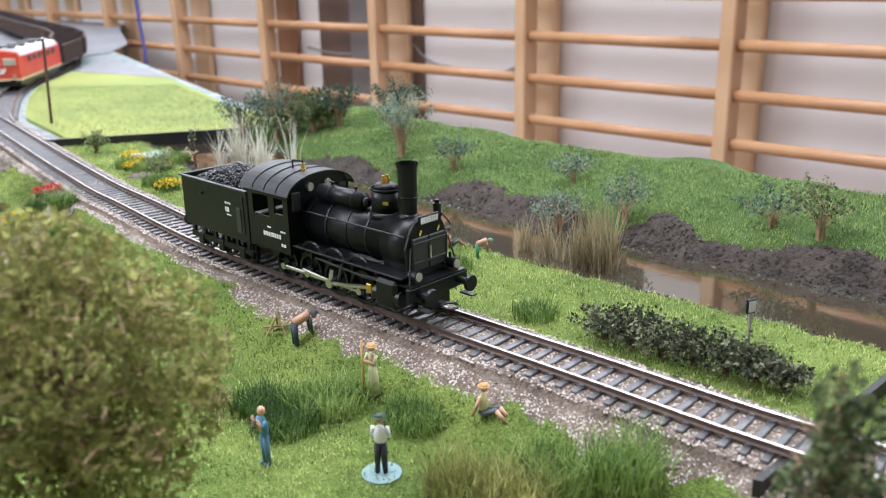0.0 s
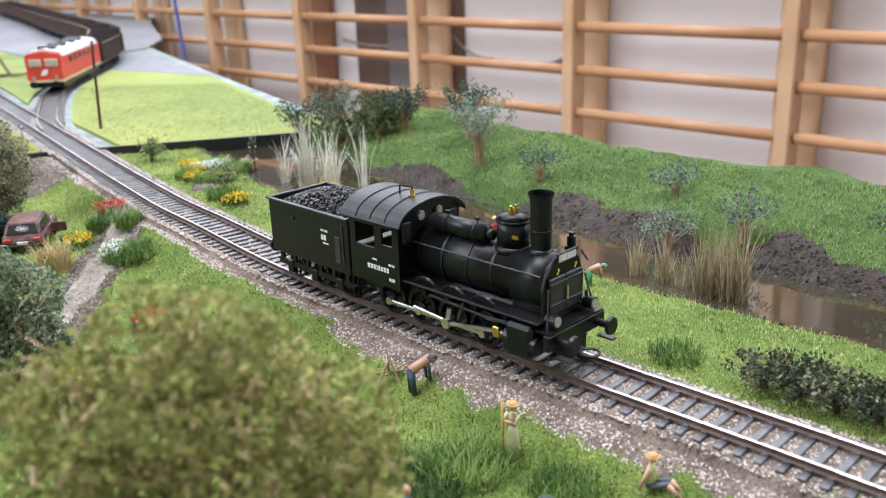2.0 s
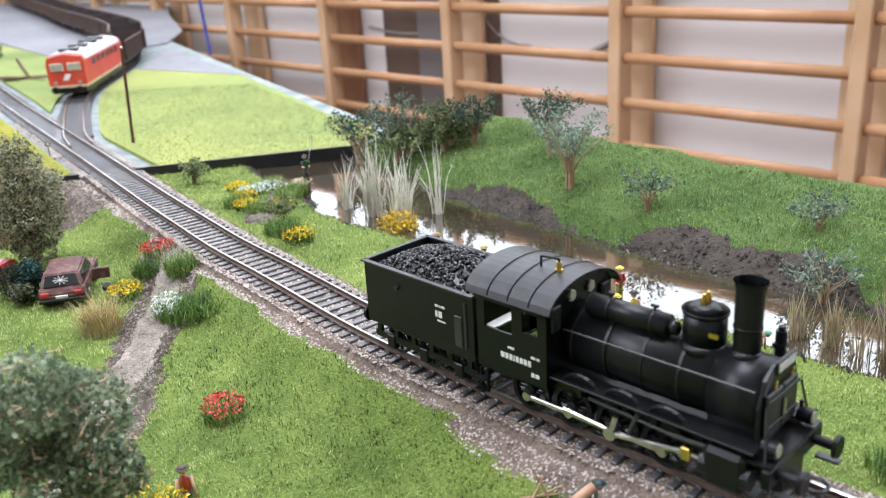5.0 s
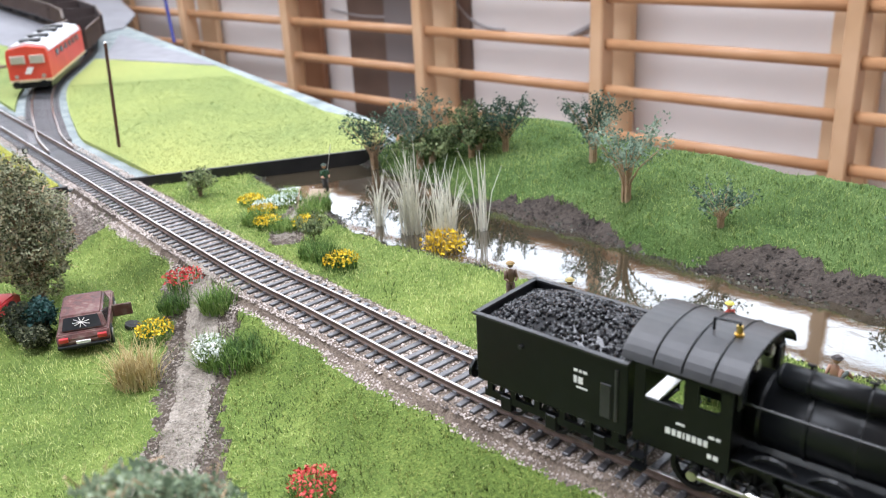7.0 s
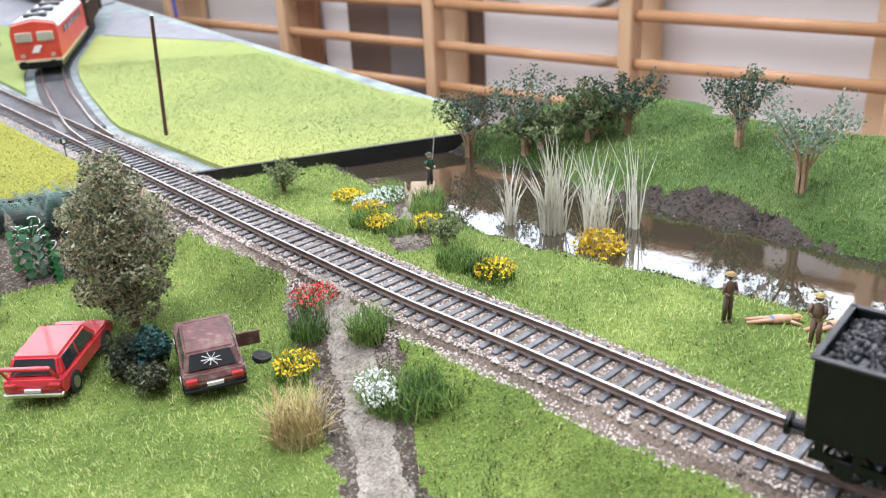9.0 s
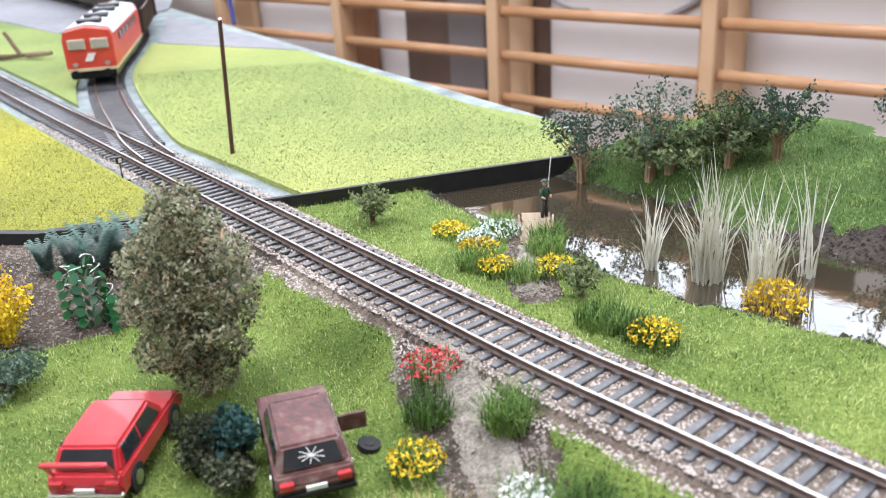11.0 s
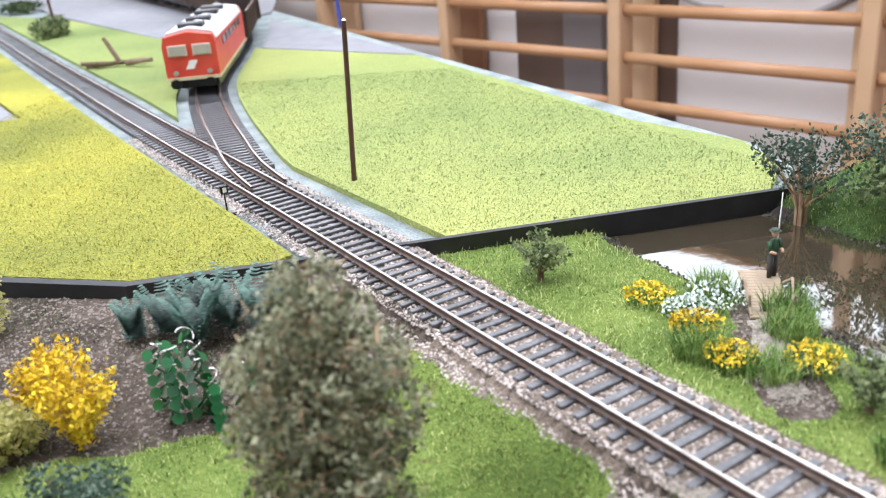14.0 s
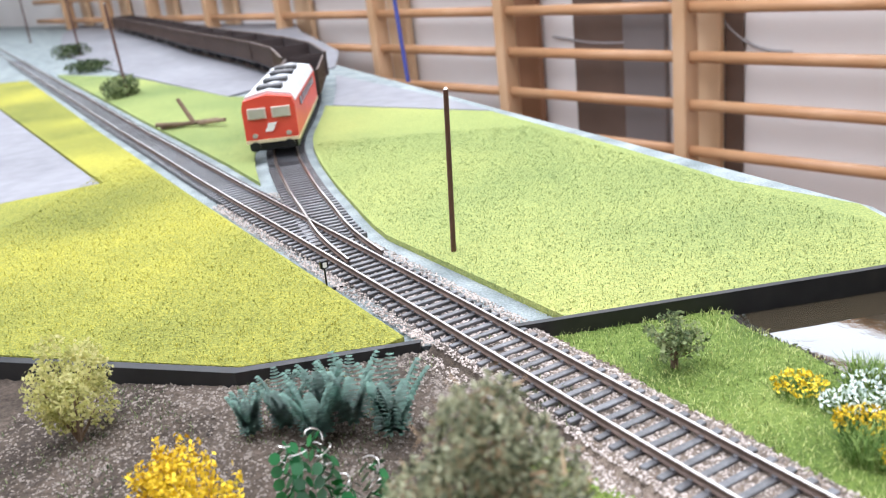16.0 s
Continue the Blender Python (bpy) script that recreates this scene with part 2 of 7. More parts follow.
WATER = water_mat()
_plain = {}


def paint(r, g, b, rough=0.55):
    """A plain figure paint, made once a colour."""
    key = (r, g, b)
    if key not in _plain:
        _plain[key] = mat("figure_paint", [(r * 0.85, g * 0.85, b * 0.85), (r, g, b), (min(1, r * 1.1), min(1, g * 1.1), min(1, b * 1.1))], 300, rough)
    return _plain[key]


# ---------------------------------------------------------------- mesh helpers


def part(name, bm, material, parent=None, label=""):
    """Links a bmesh as one mesh object under a thing or a part."""
    me = bpy.data.meshes.new(name)
    bm.to_mesh(me)
    bm.free()
    for m in material if isinstance(material, (list, tuple)) else [material]:
        me.materials.append(m)
    ob = new(name, me)
    if parent:
        ob.parent = parent
    if label:
        tagged(ob, label)
    return ob


def thing(name, m, label, category, group="", kind="", size=1.0):
    ob = new(name)
    ob.matrix_world = m @ Matrix.Diagonal((size, size, size, 1))
    return tagged(ob, label, category, group, kind)


def box(bm, x0, y0, z0, x1, y1, z1, bevel=0.0, mi=0):
    r = bmesh.ops.create_cube(bm, size=1, matrix=Matrix.Translation(((x0 + x1) / 2, (y0 + y1) / 2, (z0 + z1) / 2)) @ Matrix.Diagonal((x1 - x0, y1 - y0, z1 - z0, 1)))
    fs = {f for v in r["verts"] for f in v.link_faces}
    for f in fs:
        f.material_index = mi
    if bevel:
        es = list({e for v in r["verts"] for e in v.link_edges})
        bmesh.ops.bevel(bm, geom=es, offset=bevel, segments=1, affect="EDGES")
    return bm


def rod(bm, a, b, r0, r1=None, n=10, caps=True):
    a, b = Vector(a), Vector(b)
    q = (b - a).to_track_quat("Z", "Y").to_matrix().to_4x4()
    bmesh.ops.create_cone(bm, cap_ends=caps, segments=n, radius1=r0, radius2=r0 if r1 is None else r1, depth=(b - a).length, matrix=Matrix.Translation((a + b) / 2) @ q)
    return bm


def ball(bm, c, r, sx=1, sy=1, sz=1, u=10, v=7):
    bmesh.ops.create_uvsphere(bm, u_segments=u, v_segments=v, radius=r, matrix=Matrix.Translation(c) @ Matrix.Diagonal((sx, sy, sz, 1)))
    return bm


def smooth(ob):
    for p in ob.data.polygons:
        p.use_smooth = True
    return ob


def raw(name, verts, faces, material, parent=None):
    me = bpy.data.meshes.new(name)
    me.from_pydata([tuple(v) for v in verts], [], [tuple(f) for f in faces])
    for m in material if isinstance(material, (list, tuple)) else [material]:
        me.materials.append(m)
    ob = new(name, me)
    if parent:
        ob.parent = parent
    return ob


def tri_mesh(name, tris, material, parent=None, quads=False):
    """One mesh from an array of triangles or quads (n, 3 or 4, 3)."""
    tris = np.asarray(tris, dtype=np.float32)
    n, k = tris.shape[:2]
    me = bpy.data.meshes.new(name)
    me.vertices.add(n * k)
    me.vertices.foreach_set("co", tris.reshape(-1))
    me.loops.add(n * k)
    me.loops.foreach_set("vertex_index", np.arange(n * k, dtype=np.int32))
    me.polygons.add(n)
    me.polygons.foreach_set("loop_start", np.arange(0, n * k, k, dtype=np.int32))
    me.polygons.foreach_set("loop_total", np.full(n, k, dtype=np.int32))
    me.update(calc_edges=True)
    me.materials.append(material)
    ob = new(name, me)
    if parent:
        ob.parent = parent
    return ob


def blades(pts, height, lean, width, rng, curve=0.35):
    """Grass fibres: a bent quad strip of two pieces from every root."""
    n = len(pts)
    ang = rng.uniform(0, 2 * np.pi, n)
    tip = np.stack([np.cos(ang), np.sin(ang), np.zeros(n)], 1) * (height * lean * rng.uniform(0.2, 1.0, n))[:, None]
    side = np.stack([-np.sin(ang), np.cos(ang), np.zeros(n)], 1) * (width * 0.5)
    h = height * rng.uniform(0.5, 1.15, n)
    up = np.zeros((n, 3))
    up[:, 2] = h
    mid = pts + tip * curve + up * 0.6
    end = pts + tip + up
    q = np.stack([pts - side, pts + side, mid + side * 0.7, mid - side * 0.7], 1)
    t = np.stack([mid - side * 0.7, mid + side * 0.7, end + side * 0.1, end - side * 0.1], 1)
    return np.concatenate([q, t])


def leaves(centres, size, rng, flat=0.0):
    """Small leaf quads turned at random about their centres."""
    n = len(centres)
    a = rng.normal(size=(n, 3))
    a /= np.linalg.norm(a, axis=1)[:, None]
    b = np.cross(a, rng.normal(size=(n, 3)))
    b /= np.linalg.norm(b, axis=1)[:, None]
    s = size * rng.uniform(0.6, 1.3, n)[:, None]
    a, b = a * s, b * s * 0.55
    return np.stack([centres - a, centres + b, centres + a, centres - b], 1)


# ---------------------------------------------------------------- plan


def spline(points, step=0.004):
    """A smooth line through plan points, as an array of points about a step apart."""
    p = np.array(points, float)
    p = np.vstack([2 * p[0] - p[1], p, 2 * p[-1] - p[-2]])
    out = []
    for i in range(1, len(p) - 2):
        n = max(2, int(np.linalg.norm(p[i + 1] - p[i]) / step))
        for u in np.linspace(0, 1, n, endpoint=False):
            a, b, c, d = p[i - 1], p[i], p[i + 1], p[i + 2]
            out.append(0.5 * (2 * b + (c - a) * u + (2 * a - 5 * b + 4 * c - d) * u * u + (3 * b - a - 3 * c + d) * u ** 3))
    out.append(p[-2])
    out = np.array(out)
    d = np.r_[0, np.cumsum(np.linalg.norm(np.diff(out, axis=0), axis=1))]
    s = np.arange(0, d[-1], step)
    return np.stack([np.interp(s, d, out[:, 0]), np.interp(s, d, out[:, 1])], 1)


MAIN = spline([(0.280, 0.078), (0.185, 0.156), (0.105, 0.217), (0.048, 0.269), (-0.010, 0.322), (-0.073, 0.381), (-0.126, 0.434), (-0.182, 0.501), (-0.217, 0.542), (-0.250, 0.585), (-0.284, 0.630), (-0.332, 0.695), (-0.385, 0.767), (-0.461, 0.869), (-0.543, 0.979), (-0.639, 1.111), (-0.758, 1.274), (-0.904, 1.477), (-1.168, 1.842), (-1.637, 2.490), (-2.282, 3.381)])
BRANCH = spline([(-0.385, 0.767), (-0.410, 0.808), (-0.434, 0.850), (-0.458, 0.904), (-0.482, 0.960), (-0.513, 1.042), (-0.534, 1.118), (-0.553, 1.240), (-0.580, 1.370), (-0.640, 1.520), (-0.740, 1.690), (-0.930, 1.980), (-1.310, 2.590), (-2.000, 3.640), (-2.300, 4.100)])
RIVER = spline([(-0.245, 0.820), (-0.226, 0.765), (-0.198, 0.717), (-0.167, 0.680), (-0.146, 0.637), (-0.122, 0.614), (-0.080, 0.573), (-0.050, 0.538), (-0.022, 0.510), (0.008, 0.480), (0.052, 0.437), (0.100, 0.393), (0.140, 0.356), (0.200, 0.305), (0.330, 0.190), (0.440, 0.100)], 0.006)
RIVER_W = np.interp(np.linspace(0, 1, len(RIVER)), [0, 0.05, 0.16, 0.25, 0.36, 0.6, 1], [0.030, 0.031, 0.037, 0.033, 0.027, 0.024, 0.023])
PATH_L = spline([(-0.2207, 0.3499), (-0.2313, 0.4114), (-0.2382, 0.4738), (-0.2462, 0.5308), (-0.2598, 0.5684)])
PATH_R = spline([(-0.2182, 0.6104), (-0.2186, 0.6291), (-0.2137, 0.6487), (-0.2097, 0.6689)])


def nearest(line, x, y):
    """Distance to a line (positive on its right hand, seen along it) and the index of the nearest point."""
    shape = x.shape
    q = np.stack([x.ravel(), y.ravel()], 1)
    best = np.full(len(q), 1e9)
    idx = np.zeros(len(q), int)
    for i in range(0, len(line), 1):
        d = (q[:, 0] - line[i, 0]) ** 2 + (q[:, 1] - line[i, 1]) ** 2
        m = d < best
        best[m], idx[m] = d[m], i
    t = np.gradient(line, axis=0)[idx]
    v = q - line[idx]
    side = np.sign(t[:, 0] * -v[:, 1] + t[:, 1] * v[:, 0])
    return (np.sqrt(best) * side).reshape(shape), idx.reshape(shape)


def wobble(x, y, scale, seed=0):
    """Smooth value noise on the plan, about -1 to 1."""
    out = np.zeros_like(x)
    r = np.random.RandomState(seed)
    for k in range(7):
        a, ph = r.uniform(0, 2 * np.pi), r.uniform(0, 6.28, 2)
        f = scale * r.uniform(0.6, 1.9)
        out += np.sin((x * np.cos(a) + y * np.sin(a)) * f + ph[0]) * np.cos((y * np.cos(a) - x * np.sin(a)) * f * 0.8 + ph[1])
    return out / 3.2


def ramp_(v, v0, v1, a, b):
    u = np.clip((v - v0) / (v1 - v0), 0, 1)
    u = u * u * (3 - 2 * u)
    return a + (b - a) * u


def seam(x):
    """The plan line where the two boards of the layout meet."""
    return np.where(x > -0.438, 0.696 + 0.255 * (x + 0.438), 0.696 - 0.19 * (x + 0.438))


def land(x, y):
    """Height of the module's ground and its zone: 0 grass, 1 ballast, 2 earth, 3 mud, 4 path, 5 hill grass."""
    d, _ = nearest(MAIN, x, y)
    r, ri = nearest(RIVER, x, y)
    w = RIVER_W[ri] + 0.003 * wobble(x, y, 160, 3)
    rr = np.abs(r) - w
    pl, _ = nearest(PATH_L, x, y)
    pr_, _ = nearest(PATH_R, x, y)
    n1, n2 = wobble(x, y, 260, 1), wobble(x, y, 60, 2)
    left = ramp_(-d, 0.019, 0.048, -0.0062, -0.0185) + 0.0008 * n2
    right = ramp_(d, 0.019, 0.06, -0.0062, -0.0088) + 0.0005 * n2
    z = np.where(d < 0, left, right)
    gap = seam(x) - y
    rim = np.where(d < 0, -0.0062 - 0.004 * np.clip((-d - 0.05) / 0.1, 0, 1), -0.0050)
    z = np.where(d < 0, rim + (z - rim) * ramp_(gap, 0.012, 0.10, 0, 1), rim + (z - rim) * ramp_(gap, 0.008, 0.06, 0, 1))
    flat = np.abs(d) < 0.0185
    z = np.where(flat, -0.0036 + 0.0002 * n1, z)
    far = r < 0
    near_bank = ramp_(rr, -0.001, 0.009, -0.0138, -0.0085)
    hill = ramp_(rr, -0.002, 0.024, -0.0145, -0.001) + ramp_(rr, 0.012, 0.06, 0, 0.008) + ramp_(rr, 0.05, 0.10, 0, 0.005) + 0.0022 * n2 * ramp_(rr, 0, 0.05, 0, 1)
    on_river = (d > 0.02)
    z = np.where(on_river & ~far, np.minimum(z, near_bank), z)
    z = np.where(on_river & far, hill, z)
    z = np.where(on_river & (rr < -0.001), -0.022, z)
    zone = np.zeros(x.shape, int)
    edge = 0.0015 * n1 + 0.0025 * n2
    zone[np.abs(d) < 0.0235 + edge] = 1
    zone[(d < 0) & (np.abs(d) < 0.030 + 2 * edge) & (y < 0.37)] = 1
    zone[(d < 0) & (y > 0.640 + 0.33 * (x + 0.324) + 2 * edge) & (x < -0.292 + edge)] = 2
    zone[(d < 0) & (x < -0.432 + 3 * edge) & (y > 0.608)] = 2
    zone[(np.abs(pl) < 0.0155 + 1.5 * edge) & (d < -0.02)] = 2
    zone[(np.abs(pr_) < 0.0085 + edge) & (d > 0.02) & (rr > 0.001)] = 2
    zone[on_river & far] = 5
    zone[on_river & far & (rr < 0.011 * np.clip((x + 0.15) / 0.08, 0.12, 1) + 2.5 * edge + 0.005 * n2 + 0.006 * np.clip((x + 0.02) / 0.1, 0, 1))] = 3
    zone[on_river & ~far & (rr < 0.006 + 1.5 * edge)] = 3
    z = z + np.where(zone == 2, 0.0007 * wobble(x, y, 700, 8), 0) + np.where(zone == 3, 0.0011 * wobble(x, y, 520, 9), 0)
    return z, zone, d, r, rr


def ground_at(x, y):
    z, *_ = land(np.array([[x]]), np.array([[y]]))
    return float(z[0, 0])


STEP = 0.0022
gx, gy = np.meshgrid(np.arange(-0.88, 0.50, STEP), np.arange(0.03, 0.84, STEP))
gz, gzone, gd, gr, grr = land(gx, gy)
inside = (gy < seam(gx)) & ~((gr < 0) & (grr > 0.108 + 0.01 * wobble(gx, gy, 30, 5)) & (gd > 0.02))
nyy, nxx = gx.shape
idx = np.arange(nyy * nxx).reshape(nyy, nxx)
cell = inside[:-1, :-1] & inside[1:, :-1] & inside[:-1, 1:] & inside[1:, 1:]
quads = np.stack([idx[:-1, :-1], idx[:-1, 1:], idx[1:, 1:], idx[1:, :-1]], -1)[cell]
used, inv = np.unique(quads, return_inverse=True)
me = bpy.data.meshes.new("ground")
vs = np.stack([gx.ravel(), gy.ravel(), gz.ravel()], 1)[used].astype(np.float32)
me.vertices.add(len(vs))
me.vertices.foreach_set("co", vs.ravel())
nq = len(quads)
me.loops.add(nq * 4)
me.loops.foreach_set("vertex_index", inv.ravel().astype(np.int32))
me.polygons.add(nq)
me.polygons.foreach_set("loop_start", np.arange(0, nq * 4, 4, dtype=np.int32))
me.polygons.foreach_set("loop_total", np.full(nq, 4, dtype=np.int32))
HILLGRASS = mat("hill_grass_mat", [(0.03, 0.06, 0.016), (0.075, 0.13, 0.034), (0.16, 0.22, 0.075)], 900, 0.9, bump=1.0, bump_scale=1400, second=22, spec=0.2)
for m in (GRASS, BALLAST, EARTH, MUD, PATHSAND, HILLGRASS):
    me.materials.append(m)
me.polygons.foreach_set("material_index", gzone[:-1, :-1][cell].astype(np.int32))
me.polygons.foreach_set("use_smooth", np.ones(nq, dtype=bool))
me.update(calc_edges=True)
tagged(new("ground", me), "modelled ground with short green grass, gravel bed and bare earth", "ground", kind="structure")

# the board under the ground closes it below
bm = bmesh.new()
ring = [(0.50, 0.03), (0.50, 0.20), (0.05, 0.64), (-0.10, 0.83), (-0.12, 0.765), (-0.44, 0.688), (-0.88, 0.70), (-0.88, 0.03)]
bm.faces.new([bm.verts.new((x, y, -0.033)) for x, y in ring])
r = bmesh.ops.extrude_face_region(bm, geom=bm.faces[:])
bmesh.ops.translate(bm, verts=[v for v in r["geom"] if isinstance(v, bmesh.types.BMVert)], vec=(0, 0, -0.05))
tagged(part("baseboard", bm, BLACKEDGE), "dark wooden baseboard under the modelled ground", "baseboard", kind="structure")

# water
wl = spline([tuple(p) for p in RIVER[::6]], 0.01)
t = np.gradient(wl, axis=0)
t /= np.linalg.norm(t, axis=1)[:, None]
nrm = np.stack([-t[:, 1], t[:, 0]], 1)
verts, faces = [], []
for p, n in zip(wl, nrm):
    for k in (-0.044, 0.044):
        q = p + n * k
        verts.append((q[0], min(q[1], seam(q[0]) - 0.001), -0.0122))
for i in range(len(wl) - 1):
    faces.append((2 * i, 2 * i + 1, 2 * i + 3, 2 * i + 2))
tagged(raw("water", verts, faces, WATER), "still brown river water with bright reflections", "water", kind="structure")


def slab(name, ring, z0, z1, material, label, category):
    bm = bmesh.new()
    bm.faces.new([bm.verts.new((x, y, z1)) for x, y in ring])
    bmesh.ops.recalc_face_normals(bm, faces=bm.faces[:])
    r = bmesh.ops.extrude_face_region(bm, geom=bm.faces[:])
    bmesh.ops.translate(bm, verts=[v for v in r["geom"] if isinstance(v, bmesh.types.BMVert)], vec=(0, 0, z0 - z1))
    bmesh.ops.recalc_face_normals(bm, faces=bm.faces[:])
    return tagged(part(name, bm, material), label, category, kind="structure")


def beside(line, off, a, b, every=6):
    """Plan points beside a line, between two of its indices."""
    t = np.gradient(line, axis=0)
    t /= np.linalg.norm(t, axis=1)[:, None]
    q = line + np.stack([t[:, 1], -t[:, 0]], 1) * off
    return [tuple(p) for p in q[a:b:every]]


i0 = int(np.argmin(np.abs(MAIN[:, 1] - seam(MAIN[:, 0]))))
far_m = int(np.argmin(np.abs(MAIN[:, 1] - 1.82)))
b0 = int(np.argmin(np.abs(BRANCH[:, 1] - 0.86)))
b1 = int(np.argmin(np.abs(BRANCH[:, 1] - 1.27)))
m1 = int(np.argmin(np.abs(MAIN[:, 1] - 1.03)))
# second board: grey ballast on a black-edged board
slab("board_two", [(-2.6, 1.2), (-0.88, 0.786), (-0.51, 0.712), (-0.438, 0.698), (-0.30, seam(-0.30) + 0.002), (-0.178, seam(-0.178) + 0.002), (-0.158, 0.80), (-0.165, 0.845), (-0.35, 1.17), (-0.60, 1.62), (-0.82, 2.1), (-3.9, 6.4), (-5.9, 4.3)], -0.05, -0.0056, [GREYBALLAST], "flat board of light grey gravel with black sawn edges", "board")
right_ring = beside(BRANCH, 0.022, b0 - 8, b1) + [(-0.527, 1.264), (-0.365, 1.165), (-0.272, 0.998), (-0.220, 0.898), (-0.172, 0.842), (-0.165, 0.80), (-0.180, seam(-0.180) + 0.003), (-0.25, seam(-0.25) + 0.003), (-0.318, seam(-0.318) + 0.003)]
slab("meadow_right", right_ring, -0.0056, -0.0026, MEADOW, "flat light green meadow mat with a trimmed edge", "meadow")
left_ring = beside(MAIN, -0.024, i0 + 4, far_m, 8) + [(-1.42, 1.76), (-1.01, 1.47), (-0.645, 1.012), (-0.703, 0.973), (-0.80, 0.93), (-0.80, 0.772), (-0.51, 0.714), (-0.438, 0.700), (-0.385, seam(-0.385) + 0.003)]
slab("meadow_left", left_ring, -0.0056, -0.0026, MEADOW_Y, "flat yellow-green meadow mat with a dark earth edge", "meadow")
slab("grey_board_left", [(-0.647, 1.010), (-1.01, 1.467), (-1.42, 1.75), (-2.4, 1.6), (-0.802, 0.932), (-0.704, 0.971)], -0.0056, -0.0030, ASPHALT, "bare light grey board beside the yellow meadow", "board")
wedge = beside(MAIN, 0.024, m1, far_m, 8) + [(-0.9336, 1.6907), (-0.6820, 1.3960), (-0.6051, 1.3495)] + beside(BRANCH, -0.024, b0 + 34, b1, 6)[::-1]
slab("meadow_wedge", wedge, -0.0056, -0.0028, MEADOW, "green meadow wedge between two diverging tracks", "meadow")
slab("grey_board_far", [(-0.6817, 1.3979), (-0.9324, 1.6999), (-1.3735, 2.2880), (-1.7888, 3.0706), (-2.8776, 5.8176), (-1.0658, 3.0403), (-0.8090, 2.2377), (-0.6309, 1.7805), (-0.5946, 1.5846)], -0.0056, -0.0030, ASPHALT, "bare light grey board under the goods train", "board")
slab("grey_board_corner", [(-0.528, 1.270), (-0.367, 1.172), (-0.43, 1.28), (-0.575, 1.50), (-0.545, 1.36)], -0.0056, -0.0030, ASPHALT, "bare light grey corner board beyond the meadow", "board")
# black sawn edge of the second board above the water, and the dark joint lines
slab("board_edge", [(-0.338, seam(-0.338) - 0.0012), (-0.165, seam(-0.165) - 0.0012), (-0.165, seam(-0.165) + 0.0016), (-0.338, seam(-0.338) + 0.0016)], -0.035, -0.0020, BLACKEDGE, "black sawn edge of the board above the water", "board edge")
slab("board_edge_left", [(-0.88, 0.778), (-0.438, 0.694), (-0.372, seam(-0.372) - 0.0012), (-0.372, seam(-0.372) + 0.0016), (-0.438, 0.6985), (-0.88, 0.7825)], -0.035, -0.0022, BLACKEDGE, "black edge of the board beside the vegetable bed", "board edge")
slab("joint", [(0.0820, 0.2032), (0.0841, 0.2021), (0.1583, 0.2720), (0.1560, 0.2730)], -0.02, -0.0030, BLACKEDGE, "narrow black joint between two boards", "board joint")



def ribbon(name, line, half, lift, material, label, z_of):
    """A path laid on the ground with uneven edges."""
    t = np.gradient(line, axis=0)
    t /= np.linalg.norm(t, axis=1)[:, None]
    nr = np.stack([t[:, 1], -t[:, 0]], 1)
    verts, faces = [], []
    cols = 9
    for i, p in enumerate(line):
        wl_ = half * (1 + 0.12 * math.sin(i * 0.31) + 0.07 * math.sin(i * 0.83 + 1) + 0.04 * math.sin(i * 2.1))
        wr_ = half * (1 + 0.11 * math.sin(i * 0.27 + 2) + 0.08 * math.sin(i * 0.71) + 0.04 * math.sin(i * 1.9))
        for k in range(cols):
            u = -wl_ + (wl_ + wr_) * k / (cols - 1)
            q = p + nr[i] * u
            verts.append((q[0], q[1], q[0]))
    arr = np.array(verts)
    zz, *_ = land(arr[None, :, 0], arr[None, :, 1])
    edge_ = np.tile([-0.0008] + [lift] * (cols - 2) + [-0.0008], len(line))
    arr[:, 2] = zz[0] + edge_
    for i in range(len(line) - 1):
        for k in range(cols - 1):
            faces.append((i * cols + k, i * cols + k + 1, (i + 1) * cols + k + 1, (i + 1) * cols + k))
    o = smooth(raw(name, arr, faces, material))
    return tagged(o, label, "path", kind="structure")


ribbon("path_lawn", spline([tuple(p) for p in PATH_L[::5]], 0.002), 0.0088, 0.0005, PATHSAND, "pale gravel footpath across the lawn", land)
ribbon("path_river", spline([tuple(p) for p in PATH_R[::4]], 0.002), 0.0060, 0.0005, PATHSAND, "pale gravel footpath to the jetty", land)

# ---------------------------------------------------------------- the hall round the layout
wd = Vector((-0.7287, 0.6848, 0)).normalized()
wn = Vector((-0.6848, -0.7287, 0)).normalized()
POST_C = Vector((0.1215, 1.4356, 0))
SECTION = 0.3488
BAR_GAP = 0.0663
WALL_BACK = 0.085


def wall_m(s, off, z):
    """A pose on the hall's wall: s along it to the left, off towards the layout."""
    p = POST_C + wd * s + wn * off
    m = Matrix((( wd.x, wn.x, 0, p.x), (wd.y, wn.y, 0, p.y), (0, 0, 1, z), (0, 0, 0, 1)))
    return m


bm = bmesh.new()
box(bm, -2.2, -0.06, -0.75, 5.2, 0.0, 0.24)
box(bm, -2.2, -0.06, 1.70, 5.2, 0.0, 2.4)
for k in range(5):
    box(bm, -2.2 + k * 1.80, -0.06, 0.24, -2.0 + k * 1.80, 0.0, 1.70)
w = part("wall_north", bm, PLASTER)
w.matrix_world = wall_m(0, -WALL_BACK, 0)
tagged(w, "pale rough plaster wall with high windows behind wall bars", "wall", kind="structure")
bm = bmesh.new()
box(bm, -5.5, -3.2, -0.80, 3.2, 6.5, -0.75)
tagged(part("floor", bm, FLOORMAT), "brown hall floor far below the layout", "floor", kind="structure")
bm = bmesh.new()
box(bm, -5.5, -3.2, 2.40, 3.2, 6.5, 2.45)
